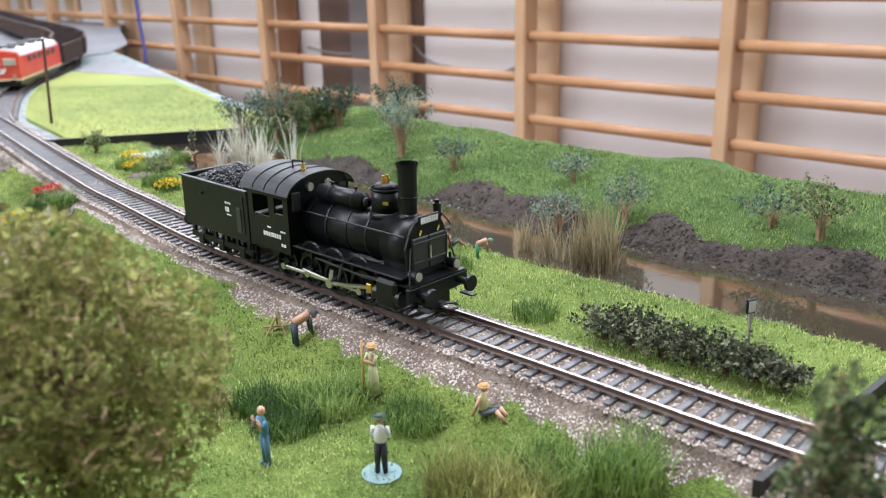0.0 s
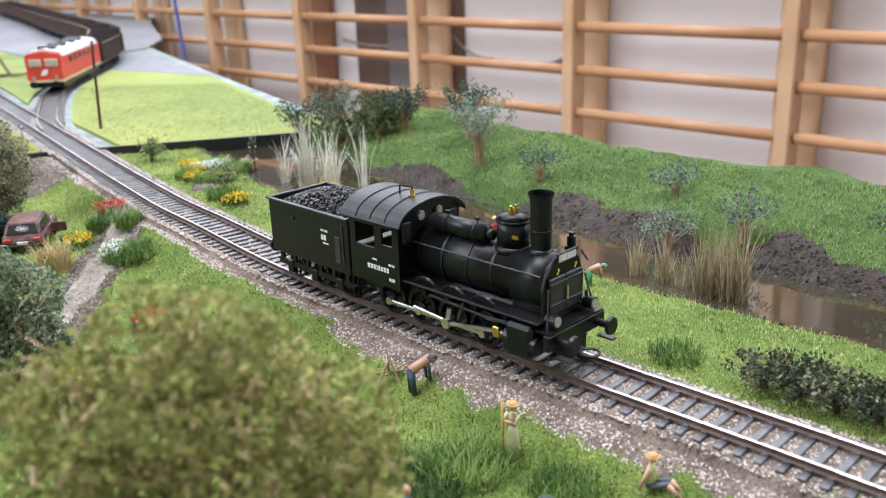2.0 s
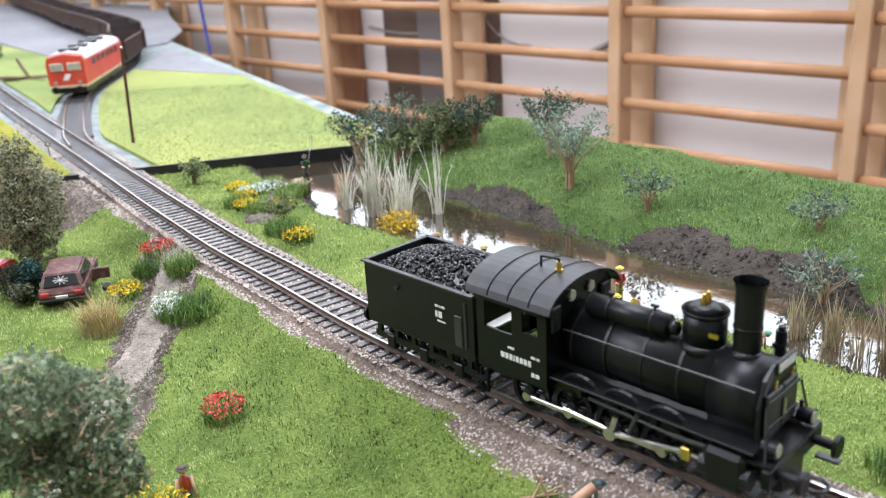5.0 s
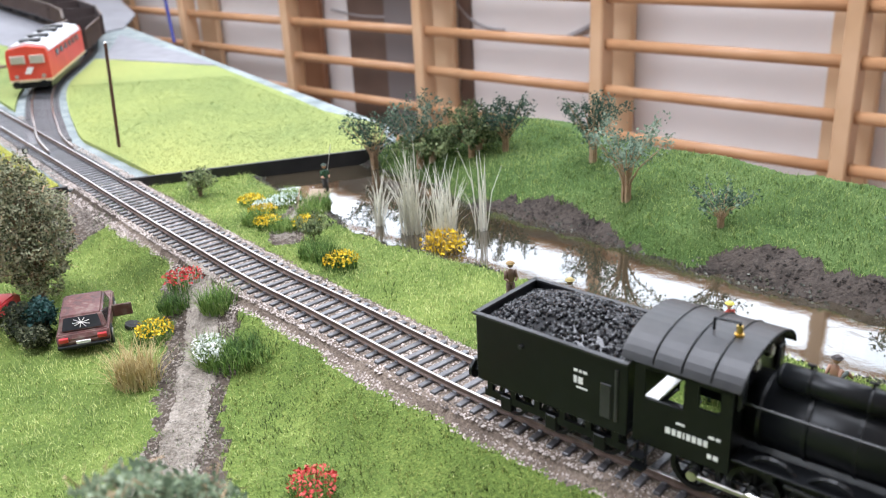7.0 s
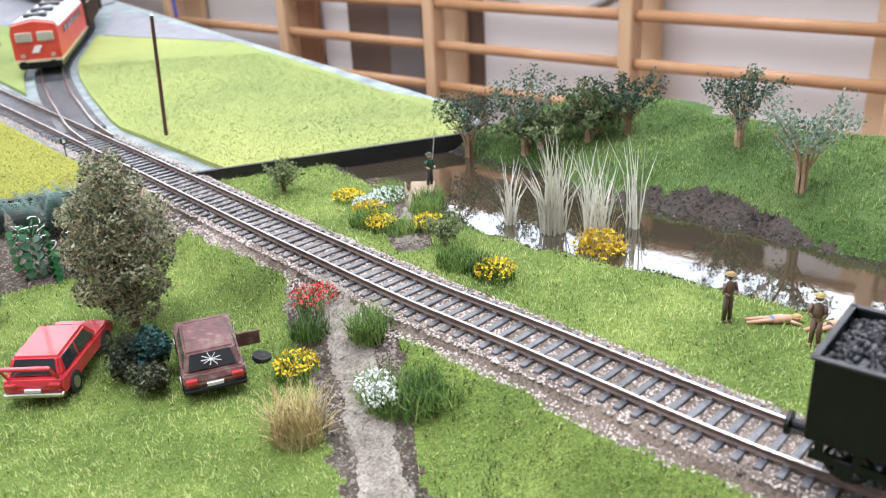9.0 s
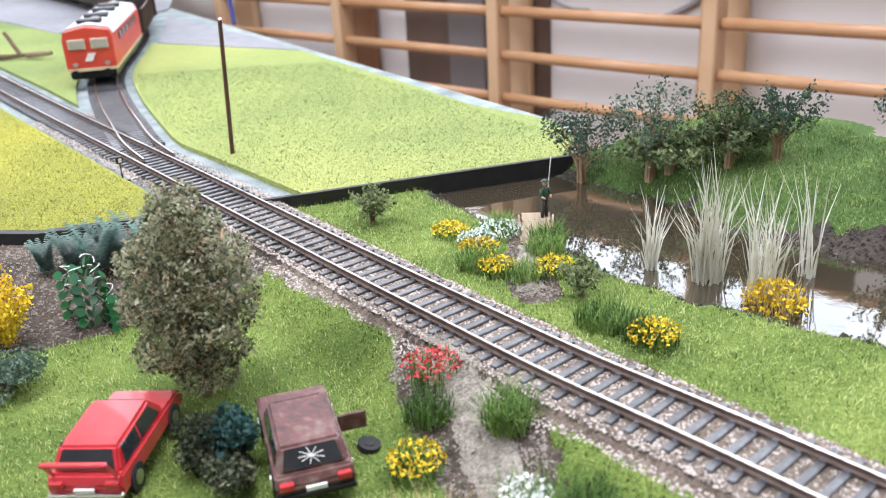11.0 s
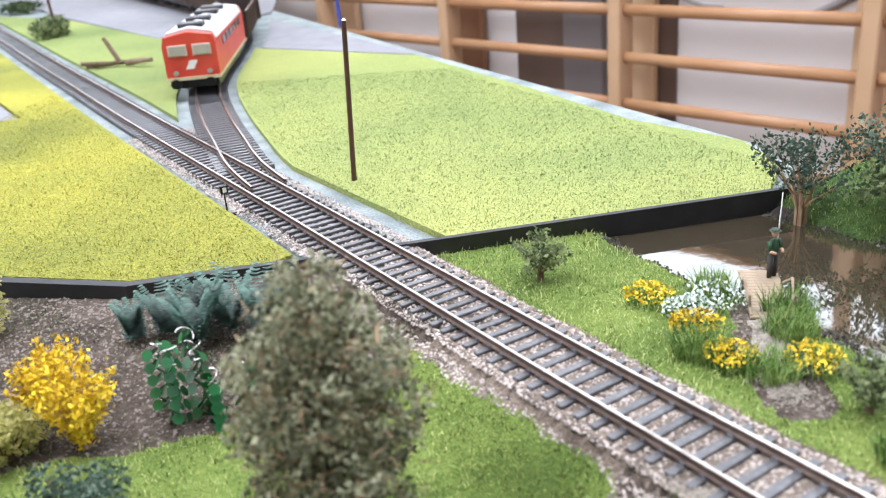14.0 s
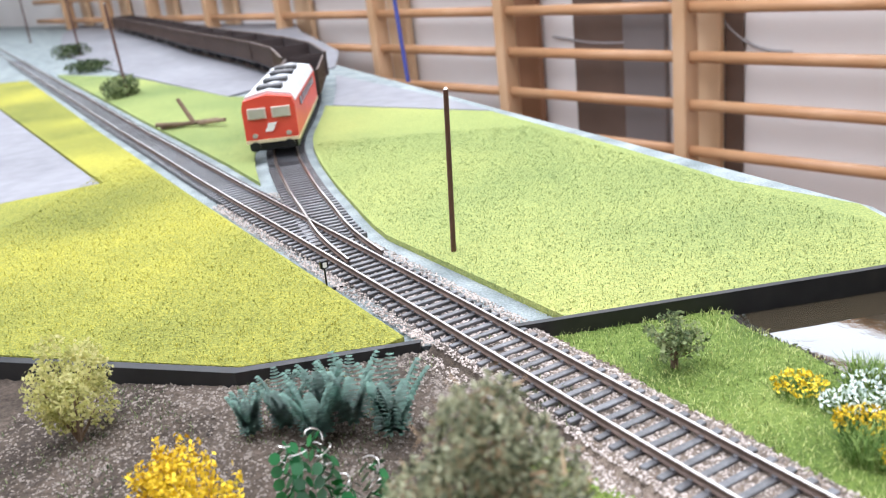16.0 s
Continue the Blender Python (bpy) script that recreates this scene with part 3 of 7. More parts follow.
tagged(part("ceiling", bm, WHITE), "white painted hall ceiling", "ceiling", kind="structure")
for nm, b in (("wall_south", (-5.5, -3.26, -0.75, 3.2, -3.2, 2.4)), ("wall_west", (-5.56, -3.2, -0.75, -5.5, 6.5, 2.4)), ("wall_east", (3.2, -3.2, -0.75, 3.26, 6.5, 2.4)), ("wall_far", (-5.5, 6.5, -0.75, 3.2, 6.56, 2.4))):
    bm = bmesh.new()
    box(bm, *b)
    tagged(part(nm, bm, PLASTER), "pale plaster wall of the hall", "wall", kind="structure")
# darker door leaf and strips on the wall behind the bars
for nm, s0, s1, z0, z1, m_, lab, cat in (("door_1", 0.498, 0.604, -0.70, 0.235, DARKWOOD, "dark brown door leaf behind the wall bars", "door"), ("door_2", 0.420, 0.497, -0.7, 0.235, GREYDOOR, "grey door leaf behind the wall bars", "door"), ("trim_1", 0.294, 0.324, -0.7, 0.235, DARKWOOD, "narrow dark upright strip on the wall", "trim")):
    bm = bmesh.new()
    off = 0.012 if nm == "door_2" else 0.004
    box(bm, s0, 0, z0, s1, off, z1, 0.001)
    o = part(nm, bm, m_)
    o.matrix_world = wall_m(0, -WALL_BACK + 0.001, 0)
    tagged(o, lab, cat, kind="structure")


def wall_bars(s, brown=False):
    """One section of gymnastic wall bars: a post on its brackets and the rungs to the next post."""
    th = thing("wall_bars", wall_m(s, 0, 0), "orange beech gymnastic wall bars fixed to the pale wall", "wall bars", "wall bars of the hall")
    bm = bmesh.new()
    box(bm, -0.021, -0.022, -0.75, 0.0, 0.012, 1.6, 0.002)
    part("post", bm, BEECHPOST, th)
    bm = bmesh.new()
    box(bm, -0.026, -WALL_BACK + 0.006, -0.75, 0.038, -WALL_BACK + 0.020, 1.6, 0.002)
    part("back_board", bm, BROWNBOARD if brown else BEECHPALE, th, "brown board on the wall" if brown else "pale board on the wall")
    for z in (-0.60, 1.45):
        bm = bmesh.new()
        box(bm, -0.016, -WALL_BACK + 0.019, z - 0.03, -0.004, -0.021, z + 0.03, 0.002)
        part("wall_bracket", bm, BEECHPALE, th)
    k = -7
    while k < 20:
        z = 0.0222 + k * BAR_GAP
        bm = bmesh.new()
        rod(bm, (-0.001, -0.004, z), (SECTION - 0.020, -0.004, z), 0.0082, n=14)
        o = part("rung", bm, BEECH, th)
        o.scale = (1, 0.8, 1)
        smooth(o)
        k += 1
    return th


for k in range(-3, 9):
    wall_bars(k * SECTION, k == 2)

# ---------------------------------------------------------------- track


def rail(name, line, off, i_a, i_b, z=0.0):
    """One steel rail: foot, web and head swept along a line."""
    t = np.gradient(line, axis=0)
    t /= np.linalg.norm(t, axis=1)[:, None]
    nr = np.stack([t[:, 1], -t[:, 0]], 1)
    prof = [(-0.0011, -0.0025), (-0.0011, -0.0021), (-0.00035, -0.0017), (-0.00035, -0.0008), (-0.00055, -0.0006), (-0.00055, -0.0001), (-0.0004, 0.0), (0.0004, 0.0), (0.00055, -0.0001), (0.00055, -0.0006), (0.00035, -0.0008), (0.00035, -0.0017), (0.0011, -0.0021), (0.0011, -0.0025)]
    verts, faces, mi = [], [], []
    n = len(prof)
    for i in range(i_a, i_b):
        for o, h in prof:
            q = line[i] + nr[i] * (off + o)
            verts.append((q[0], q[1], z + h))
    for i in range(i_b - i_a - 1):
        for k in range(n - 1):
            faces.append((i * n + k, i * n + k + 1, (i + 1) * n + k + 1, (i + 1) * n + k))
            mi.append(1 if 5 <= k <= 7 else 0)
    ob = raw(name, verts, faces, [RUST, STEEL])
    ob.data.polygons.foreach_set("material_index", mi)
    return ob


G2 = 0.00875
for line, a, b, lab in ((MAIN, 0, len(MAIN), "worn steel rail on the main track"), (BRANCH, 12, len(BRANCH), "worn steel rail on the branch track")):
    for o in (-G2, G2):
        tagged(rail("rail", line, o, a, b), lab, "rail", "rails")

# sleepers
sm = bmesh.new()
box(sm, -0.0150, -0.00125, -0.0029, 0.0150, 0.00125, 0.0, 0.00025)
box(sm, -0.0105, -0.0009, -0.0002, -0.0070, 0.0009, 0.0006, 0.0002)
box(sm, 0.0070, -0.0009, -0.0002, 0.0105, 0.0009, 0.0006, 0.0002)
sleeper_mesh = bpy.data.meshes.new("sleeper")
sm.to_mesh(sleeper_mesh)
sm.free()
sleeper_mesh.materials.append(SLEEPER)
track_main = thing("track_bed", Matrix.Identity(4), "dark grey plastic sleepers set in brown ballast", "track")
SR = random.Random(4)
pitch = 0.0063


def sleeper_poses(line, skip=0.0):
    t = np.gradient(line, axis=0)
    d = np.r_[0, np.cumsum(np.linalg.norm(np.diff(line, axis=0), axis=1))]
    out = []
    s = skip
    while s < d[-1]:
        x, y = np.interp(s, d, line[:, 0]), np.interp(s, d, line[:, 1])
        tx, ty = np.interp(s, d, t[:, 0]), np.interp(s, d, t[:, 1])
        out.append((x, y, math.degrees(math.atan2(ty, tx)) - 90))
        s += pitch
    return out


rest = []
count = 0
for x, y, a in sleeper_poses(MAIN) + sleeper_poses(BRANCH, 0.09):
    m = pose(x, y, -0.0026, 0, 0, a + SR.uniform(-0.8, 0.8))
    if y > 0.15 and y < 1.02 and count < 300 and -0.57 < x < 0.16:
        o = new("sleeper", sleeper_mesh)
        o.parent = track_main
        o.matrix_local = m
        count += 1
    elif y < 2.2:
        rest.append(m)
bm = bmesh.new()
for m in rest:
    bmesh.ops.create_cube(bm, size=1, matrix=m @ Matrix.Translation((0, 0, -0.0014)) @ Matrix.Diagonal((0.030, 0.0025, 0.0029, 1)))
o = part("far_sleepers", bm, SLEEPER)
tagged(o, "far dark sleepers under the distant rails", "sleepers", kind="stuff")

# ballast stones
rng = np.random.RandomState(7)
N = 90000
ii = rng.uniform(0, int(np.argmin(np.abs(MAIN[:, 1] - 0.94))), N)
off = rng.uniform(-0.034, 0.028, N)
tt = np.gradient(MAIN, axis=0)
tt /= np.linalg.norm(tt, axis=1)[:, None]
i_ = ii.astype(int)
fr = (ii - i_)[:, None]
q = MAIN[i_] * (1 - fr) + MAIN[np.minimum(i_ + 1, len(MAIN) - 1)] * fr + np.stack([tt[i_, 1], -tt[i_, 0]], 1) * off[:, None]
M = 80000
q = np.concatenate([q, np.stack([rng.uniform(-0.52, -0.19, M), rng.uniform(0.36, 0.74, M)], 1)])
cx, cy = q[:, 0], q[:, 1]
zz, zn, dd, *_ = land(cx[None], cy[None])
beyond = cy > seam(cx)
keep_ = (zn[0] == 1) | (zn[0] == 2) | (zn[0] == 4)
keep_ = np.where(beyond, np.abs(dd[0]) < 0.021, keep_) & (np.abs(dd[0]) < 0.4)
keep_ &= ~((np.abs(np.abs(dd[0]) - 0.00875) < 0.0011))
soil = (zn[0] == 2)[keep_] & (np.abs(dd[0]) > 0.026)[keep_]
cx, cy, cz = cx[keep_], cy[keep_], zz[0][keep_]
cz = np.where(cy > seam(cx), -0.0040, cz)


def stones(cx, cy, cz, size, rng):
    """Small irregular five-sided stones as loose triangles."""
    n = len(cx)
    c = np.stack([cx, cy, cz], 1)
    s = size * rng.uniform(0.5, 1.25, n)
    ang = rng.uniform(0, 6.28, n)
    base = []
    for k in range(4):
        a = ang + k * 1.57 + rng.uniform(-0.4, 0.4, n)
        rr_ = s * rng.uniform(0.6, 1.1, n)
        base.append(c + np.stack([np.cos(a) * rr_, np.sin(a) * rr_, rng.uniform(-0.3, 0.25, n) * s], 1))
    top = c + np.stack([rng.uniform(-0.3, 0.3, n) * s, rng.uniform(-0.3, 0.3, n) * s, s * rng.uniform(0.5, 0.95, n)], 1)
    verts = np.stack(base + [top], 1).reshape(-1, 3)
    faces = []
    off = (np.arange(n) * 5)[:, None]
    tri = np.array([[0, 1, 4], [1, 2, 4], [2, 3, 4], [3, 0, 4]])
    return verts, (off[:, None, :] + tri[None]).reshape(-1, 3)


def stone_field(name, cx, cy, cz, size, material, label):
    v, f = stones(cx, cy, cz - 0.0001, size, rng)
    me = bpy.data.meshes.new(name)
    me.vertices.add(len(v))
    me.vertices.foreach_set("co", v.astype(np.float32).ravel())
    me.loops.add(len(f) * 3)
    me.loops.foreach_set("vertex_index", f.astype(np.int32).ravel())
    me.polygons.add(len(f))
    me.polygons.foreach_set("loop_start", np.arange(0, len(f) * 3, 3, dtype=np.int32))
    me.polygons.foreach_set("loop_total", np.full(len(f), 3, dtype=np.int32))
    me.update(calc_edges=True)
    me.materials.append(material)
    tagged(new(name, me), label, name.replace("_", " "), kind="stuff")


stone_field("ballast", cx[~soil], cy[~soil], cz[~soil], 0.00068, STONE, "loose brown and beige ballast stones along the track")
stone_field("soil_crumbs", cx[soil], cy[soil], cz[soil], 0.00078, SOILSTONE, "crumbly grey-brown soil of the vegetable bed and path edges")

# crumbs of the river bank and gravel on the paths
N = 60000
cx, cy = rng.uniform(-0.28, 0.32, N), rng.uniform(0.18, 0.80, N)
zz, zn, dd, rv, rr_ = land(cx[None], cy[None])
ok = (zn[0] == 3) & (rr_[0] > -0.002) & (cy < seam(cx))
stone_field("bank_crumbs", cx[ok], cy[ok], zz[0][ok], 0.0011, MUD, "dark crumbly earth of the river bank")
for line, half_w, n_ in ((PATH_L, 0.0105, 12000), (PATH_R, 0.0070, 2600)):
    i_ = rng.randint(0, len(line), n_)
    q = line[i_] + rng.normal(0, 0.42, (n_, 2)) * half_w * (0.7 + 0.3 * np.sin(i_ * 0.4))[:, None]
    zz, *_ = land(q[None, :, 0], q[None, :, 1])
    stone_field("path_gravel", q[:, 0], q[:, 1], zz[0] + 0.0006, 0.00055, PATHSAND, "loose beige gravel lying on the footpath")
N = 26000
cx, cy = rng.uniform(-0.52, -0.19, N), rng.uniform(0.36, 0.74, N)
zz, zn, dd, *_ = land(cx[None], cy[None])
ok = (zn[0] == 2) & (cy < seam(cx) - 0.003) & (wobble(cx, cy, 90, 31) > 0.05)
pts = np.stack([cx, cy, zz[0]], 1)[ok]
tagged(tri_mesh("moss", blades(pts, 0.0016, 1.2, 0.0004, rng), LEAF_D), "sparse dark moss and weeds on the bare soil", "moss", kind="stuff")

# grass fibres
def patchy(p, seed):
    """Uneven length of the fibres: short worn spots and longer clumps."""
    return np.clip(0.85 + 0.5 * wobble(p[:, 0], p[:, 1], 420, seed) + 0.35 * wobble(p[:, 0], p[:, 1], 1100, seed + 20), 0.3, 1.7)


N = 430000
cx = rng.uniform(-0.52, 0.28, N)
cy = rng.uniform(0.12, 0.80, N)
zz, zn, d_, r_, rr_ = land(cx[None], cy[None])
ok = (cy < seam(cx)) & (zn[0] == 0) & (rr_[0] > 0.004)
edge_px = np.interp(cy, PATH_L[::-1, 1] if PATH_L[0, 1] > PATH_L[-1, 1] else PATH_L[:, 1], PATH_L[::-1, 0] if PATH_L[0, 1] > PATH_L[-1, 1] else PATH_L[:, 0])
olive = ramp_(d_[0] + 0.012 * wobble(cx, cy, 70, 41) + 0.006 * wobble(cx, cy, 260, 42), -0.110, -0.035, 0.06, 0.92)
olive = np.where((d_[0] < 0) & (cx > edge_px), olive, np.where(d_[0] < 0, 0.10 + 0.75 * ramp_(d_[0], -0.05, -0.028, 0, 1), 0.10 + 0.30 * np.clip(wobble(cx, cy, 60, 44), 0, 1)))
dark = rng.uniform(size=N) < olive
for nm, sel, m_, lab in (("grass", ok & ~dark, BLADE, "short bright green flocked grass"), ("olive_grass", ok & dark, BLADE_OLIVE, "darker olive flocked grass on the embankment")):
    pts = np.stack([cx, cy, zz[0] - 0.0002], 1)[sel]
    tagged(tri_mesh(nm, blades(pts, 0.0021 * patchy(pts, 1), 1.0, 0.00030, rng), m_), lab, "grass", kind="stuff")
ok = (cy < seam(cx)) & (zn[0] == 5) & (rr_[0] < 0.10)
pts = np.stack([cx, cy, zz[0] - 0.0002], 1)[ok]
tagged(tri_mesh("hill_grass", blades(pts, 0.0028 * patchy(pts, 4), 1.0, 0.00034, rng), BLADE_HILL), "darker green flocked grass on the far bank", "grass", kind="stuff")

# fibres of the meadow mats near the joint
N = 120000
cx = rng.uniform(-0.66, -0.16, N)
cy = 0.692 + 0.40 * rng.uniform(0, 1, N) ** 1.3
dm, _ = nearest(MAIN, cx, cy)
db, _ = nearest(BRANCH, cx, cy)
base = (cy > seam(cx) + 0.003)
lf = base & (dm < -0.026) & (cx > -0.70)
rt = base & (dm > 0.026) & (db > 0.0235) & (cx * 1.75 + cy < 0.505) & (cx < -0.172)
for nm, ok, m_, lab in (("meadow_fibre_left", lf, MEADOW_Y, "short yellow-green fibres on the meadow mat"), ("meadow_fibre_right", rt, MEADOW, "short light green fibres on the meadow mat")):
    pts = np.stack([cx, cy, np.full(N, -0.0027)], 1)[ok]
    tagged(tri_mesh(nm, blades(pts, 0.0012 * patchy(pts, 6), 1.4, 0.00032, rng), m_), lab, "grass", kind="stuff")
# ---------------------------------------------------------------- the steam train


def on_line(line, i, z=0.0):
    """A pose on a track whose x axis looks towards the line's start."""
    t = line[min(i + 3, len(line) - 1)] - line[max(i - 3, 0)]
    return pose(line[i][0], line[i][1], z, 0, 0, math.degrees(math.atan2(-t[1], -t[0])))


def wheel(parent, x, y, r, spokes=8, material=None):
    """A spoked wheel: rim, hub and spokes."""
    bm = bmesh.new()
    q = Matrix.Translation((x, y, r)) @ Euler((radians(90), 0, 0)).to_matrix().to_4x4()
    n = 20
    ring = []
    for k in range(n):
        a = 2 * math.pi * k / n
        ring.append([bm.verts.new(q @ Vector((rr * math.cos(a), rr * math.sin(a), w))) for rr, w in ((r, -0.0009), (r, 0.0009), (r * 0.8, 0.0009), (r * 0.8, -0.0009))])
    for k in range(n):
        a, b = ring[k], ring[(k + 1) % n]
        for j in range(4):
            bm.faces.new((a[j], a[(j + 1) % 4], b[(j + 1) % 4], b[j]))
    for k in range(spokes):
        a = 2 * math.pi * k / spokes
        rod(bm, q @ Vector((0, 0, 0)), q @ Vector((r * 0.85 * math.cos(a), r * 0.85 * math.sin(a), 0)), 0.0004, n=5)
    rod(bm, q @ Vector((0, 0, -0.0009)), q @ Vector((0, 0, 0.0011)), r * 0.25, n=10)
    return part("wheel", bm, material or BLACK, parent)


def panel_outline(pts, y0, y1, bm):
    """A plate of thickness y0..y1 with an outline in x, z."""
    a = [bm.verts.new((x, y0, z)) for x, z in pts]
    b = [bm.verts.new((x, y1, z)) for x, z in pts]
    bm.faces.new(a)
    bm.faces.new(b[::-1])
    for k in range(len(pts)):
        bm.faces.new((a[k], b[k], b[(k + 1) % len(pts)], a[(k + 1) % len(pts)]))
    return bm


def bars(name, parent, x, z, y, widths, h, material, side=1):
    """Unreadable small writing as plain bars on a side wall."""
    bm = bmesh.new()
    cx = x
    for w in widths:
        box(bm, cx, y - 0.00006, z, cx + w, y + 0.00006, z + h)
        cx += w + 0.0004
    return part(name, bm, material, parent, "white unreadable lettering")


def steam_locomotive(m):
    th = thing("steam_locomotive", m, "black model steam locomotive with tall chimney on the track", "locomotive")
    # frame and running boards
    bm = bmesh.new()
    box(bm, -0.032, -0.0075, 0.006, 0.052, 0.0075, 0.0125, 0.0004)
    part("frame", bm, BLACK, th)
    for s in (-1, 1):
        bm = bmesh.new()
        box(bm, -0.006, s * 0.0075, 0.0158, 0.050, s * 0.0148, 0.0166, 0.0002)
        for x in (0.002, 0.013, 0.024, 0.036):
            box(bm, x, s * 0.0078, 0.0125, x + 0.0012, s * 0.0130, 0.0158)
        part("running_board", bm, BLACK, th)
        bm = bmesh.new()
        for x, r in ((0.003, 0.0052), (0.0155, 0.0052), (0.028, 0.0052)):
            n = 9
            for k in range(n):
                a0, a1 = math.pi * k / n, math.pi * (k + 1) / n
                rod(bm, (x + r * math.cos(a0), s * 0.0128, 0.0150 + r * 0.75 * math.sin(a0)), (x + r * math.cos(a1), s * 0.0128, 0.0150 + r * 0.75 * math.sin(a1)), 0.0007, n=5)
        part("splasher", bm, BLACK, th)
    # boiler, bands and smokebox
    bm = bmesh.new()
    rod(bm, (-0.006, 0, 0.0245), (0.036, 0, 0.0245), 0.0092, n=32)
    smooth(part("boiler", bm, BLACK, th))
    bm = bmesh.new()
    for x in (-0.003, 0.007, 0.0175, 0.0275):
        rod(bm, (x, 0, 0.0245), (x + 0.0009, 0, 0.0245), 0.0095, n=32)
    part("boiler_band", bm, BLACK, th)
    bm = bmesh.new()
    rod(bm, (0.0355, 0, 0.0240), (0.0485, 0, 0.0240), 0.0098, n=32)
    box(bm, 0.0355, -0.0085, 0.0150, 0.0485, 0.0085, 0.0215, 0.0006)
    smooth(part("smokebox", bm, BLACK, th))
    bm = bmesh.new()
    panel_outline([(-0.0100, 0.0145), (0.0100, 0.0145), (0.0106, 0.0255), (0.0080, 0.0318), (0.004, 0.0342), (-0.004, 0.0342), (-0.0080, 0.0318), (-0.0106, 0.0255)], 0.0, 0.0008, bm)
    bmesh.ops.transform(bm, matrix=Matrix.Translation((0.0488, 0, 0)) @ Euler((0, 0, radians(90))).to_matrix().to_4x4(), verts=bm.verts)
    front = part("smokebox_front", bm, BLACK, th)
    bm = bmesh.new()
    for y in (-0.0042, 0.0042):
        box(bm, 0.0488, y - 0.0040, 0.0170, 0.0498, y + 0.0040, 0.0285, 0.0003)
    for z in (0.0195, 0.0262):
        box(bm, 0.0496, -0.0082, z, 0.0502, 0.0082, z + 0.0009, 0.0001)
    part("smokebox_door", bm, BLACKROOF, front)
    bm = bmesh.new()
    rod(bm, (0.0503, 0, 0.0205), (0.0503, 0, 0.0250), 0.00035, n=6)
    part("door_handle", bm, SILVER, front)
    bm = bmesh.new()
    box(bm, 0.0493, -0.0050, 0.0325, 0.0500, 0.0050, 0.0358, 0.0002)
    plate = part("number_plate", bm, BLACK, th, "black plate with white bars")
    bm = bmesh.new()
    y = -0.0042
    for w in (0.0009, 0.0010, 0.0010, 0.0004, 0.0010, 0.0008, 0.0008, 0.0011):
        box(bm, 0.0500, y, 0.0331, 0.05012, y + w, 0.0352)
        y += w + 0.00022
    part("plate_bar", bm, WHITE, plate)
    bm = bmesh.new()
    for y in (-0.0045, 0.0045):
        for k, (dy, z) in enumerate(((0.0003, 0.0300), (-0.0002, 0.0292))):
            box(bm, 0.0496, y + dy, z, 0.04985, y + dy + 0.0005, z + 0.0009)
    part("warning_mark", bm, FL_YEL, front)
    # chimney
    bm = bmesh.new()
    rod(bm, (0.0405, 0, 0.0325), (0.0405, 0, 0.0345), 0.0042, 0.0033, n=24)
    rod(bm, (0.0405, 0, 0.0342), (0.0405, 0, 0.0512), 0.0031, 0.0034, n=24, caps=False)
    rod(bm, (0.0405, 0, 0.0505), (0.0405, 0, 0.0520), 0.0036, 0.0040, n=24, caps=False)
    rod(bm, (0.0405, 0, 0.0440), (0.0405, 0, 0.0520), 0.0026, 0.0031, n=24, caps=False)
    rod(bm, (0.0405, 0, 0.0400), (0.0405, 0, 0.0406), 0.0034, n=24)
    smooth(part("chimney", bm, BLACK, th))
    # dome with safety valves
    bm = bmesh.new()
    rod(bm, (0.0300, 0, 0.0315), (0.0300, 0, 0.0335), 0.0064, 0.0055, n=26)
    rod(bm, (0.0300, 0, 0.0335), (0.0300, 0, 0.0415), 0.0052, n=26)
    rod(bm, (0.0300, 0, 0.0412), (0.0300, 0, 0.0420), 0.0056, n=26)
    rod(bm, (0.0300, 0, 0.0420), (0.0300, 0, 0.0436), 0.0054, 0.0026, n=26)
    dome = smooth(part("dome", bm, BLACK, th))
    for y in (-0.0011, 0.0011):
        bm = bmesh.new()
        rod(bm, (0.0300, y, 0.0434), (0.0300, y, 0.0452), 0.0009, 0.0007, n=8)
        rod(bm, (0.0300, y, 0.0450), (0.0300, y, 0.0462), 0.0005, n=8)
        part("safety_valve", bm, BRASS, dome, "small brass safety valve")
    bm = bmesh.new()
    box(bm, 0.0335, -0.0052, 0.0372, 0.0358, -0.0046, 0.0383)
    part("maker_plate", bm, BRASS, dome)
    # feed water cylinder on the boiler
    bm = bmesh.new()
    rod(bm, (0.0005, -0.0035, 0.0362), (0.0225, -0.0035, 0.0362), 0.0031, n=20)
    ball(bm, (0.0005, -0.0035, 0.0362), 0.0031, 0.5)
    rod(bm, (0.0225, -0.0035, 0.0362), (0.0250, -0.0035, 0.0362), 0.0018, n=12)
    for x in (0.006, 0.0185):
        rod(bm, (x, -0.0035, 0.0362), (x + 0.0007, -0.0035, 0.0362), 0.0034, n=20)
        rod(bm, (x, -0.0035, 0.0392), (x, -0.0035, 0.0406), 0.0004, n=6)
        box(bm, x - 0.0010, -0.0039, 0.0403, x + 0.0010, -0.0031, 0.0409)
        box(bm, x, -0.0045, 0.0315, x + 0.0010, -0.0025, 0.0345)
    smooth(part("feed_water_tank", bm, BLACK, th))
    bm = bmesh.new()
    for y in (-0.0092, 0.0092):
        rod(bm, (-0.005, y, 0.0290), (0.047, y, 0.0290), 0.00032, n=6)
        for x in (0.0, 0.012, 0.024, 0.036):
            rod(bm, (x, y * 0.92, 0.0288), (x, y, 0.0291), 0.0004, n=5)
    part("hand_rail", bm, BLACKROOF, th)
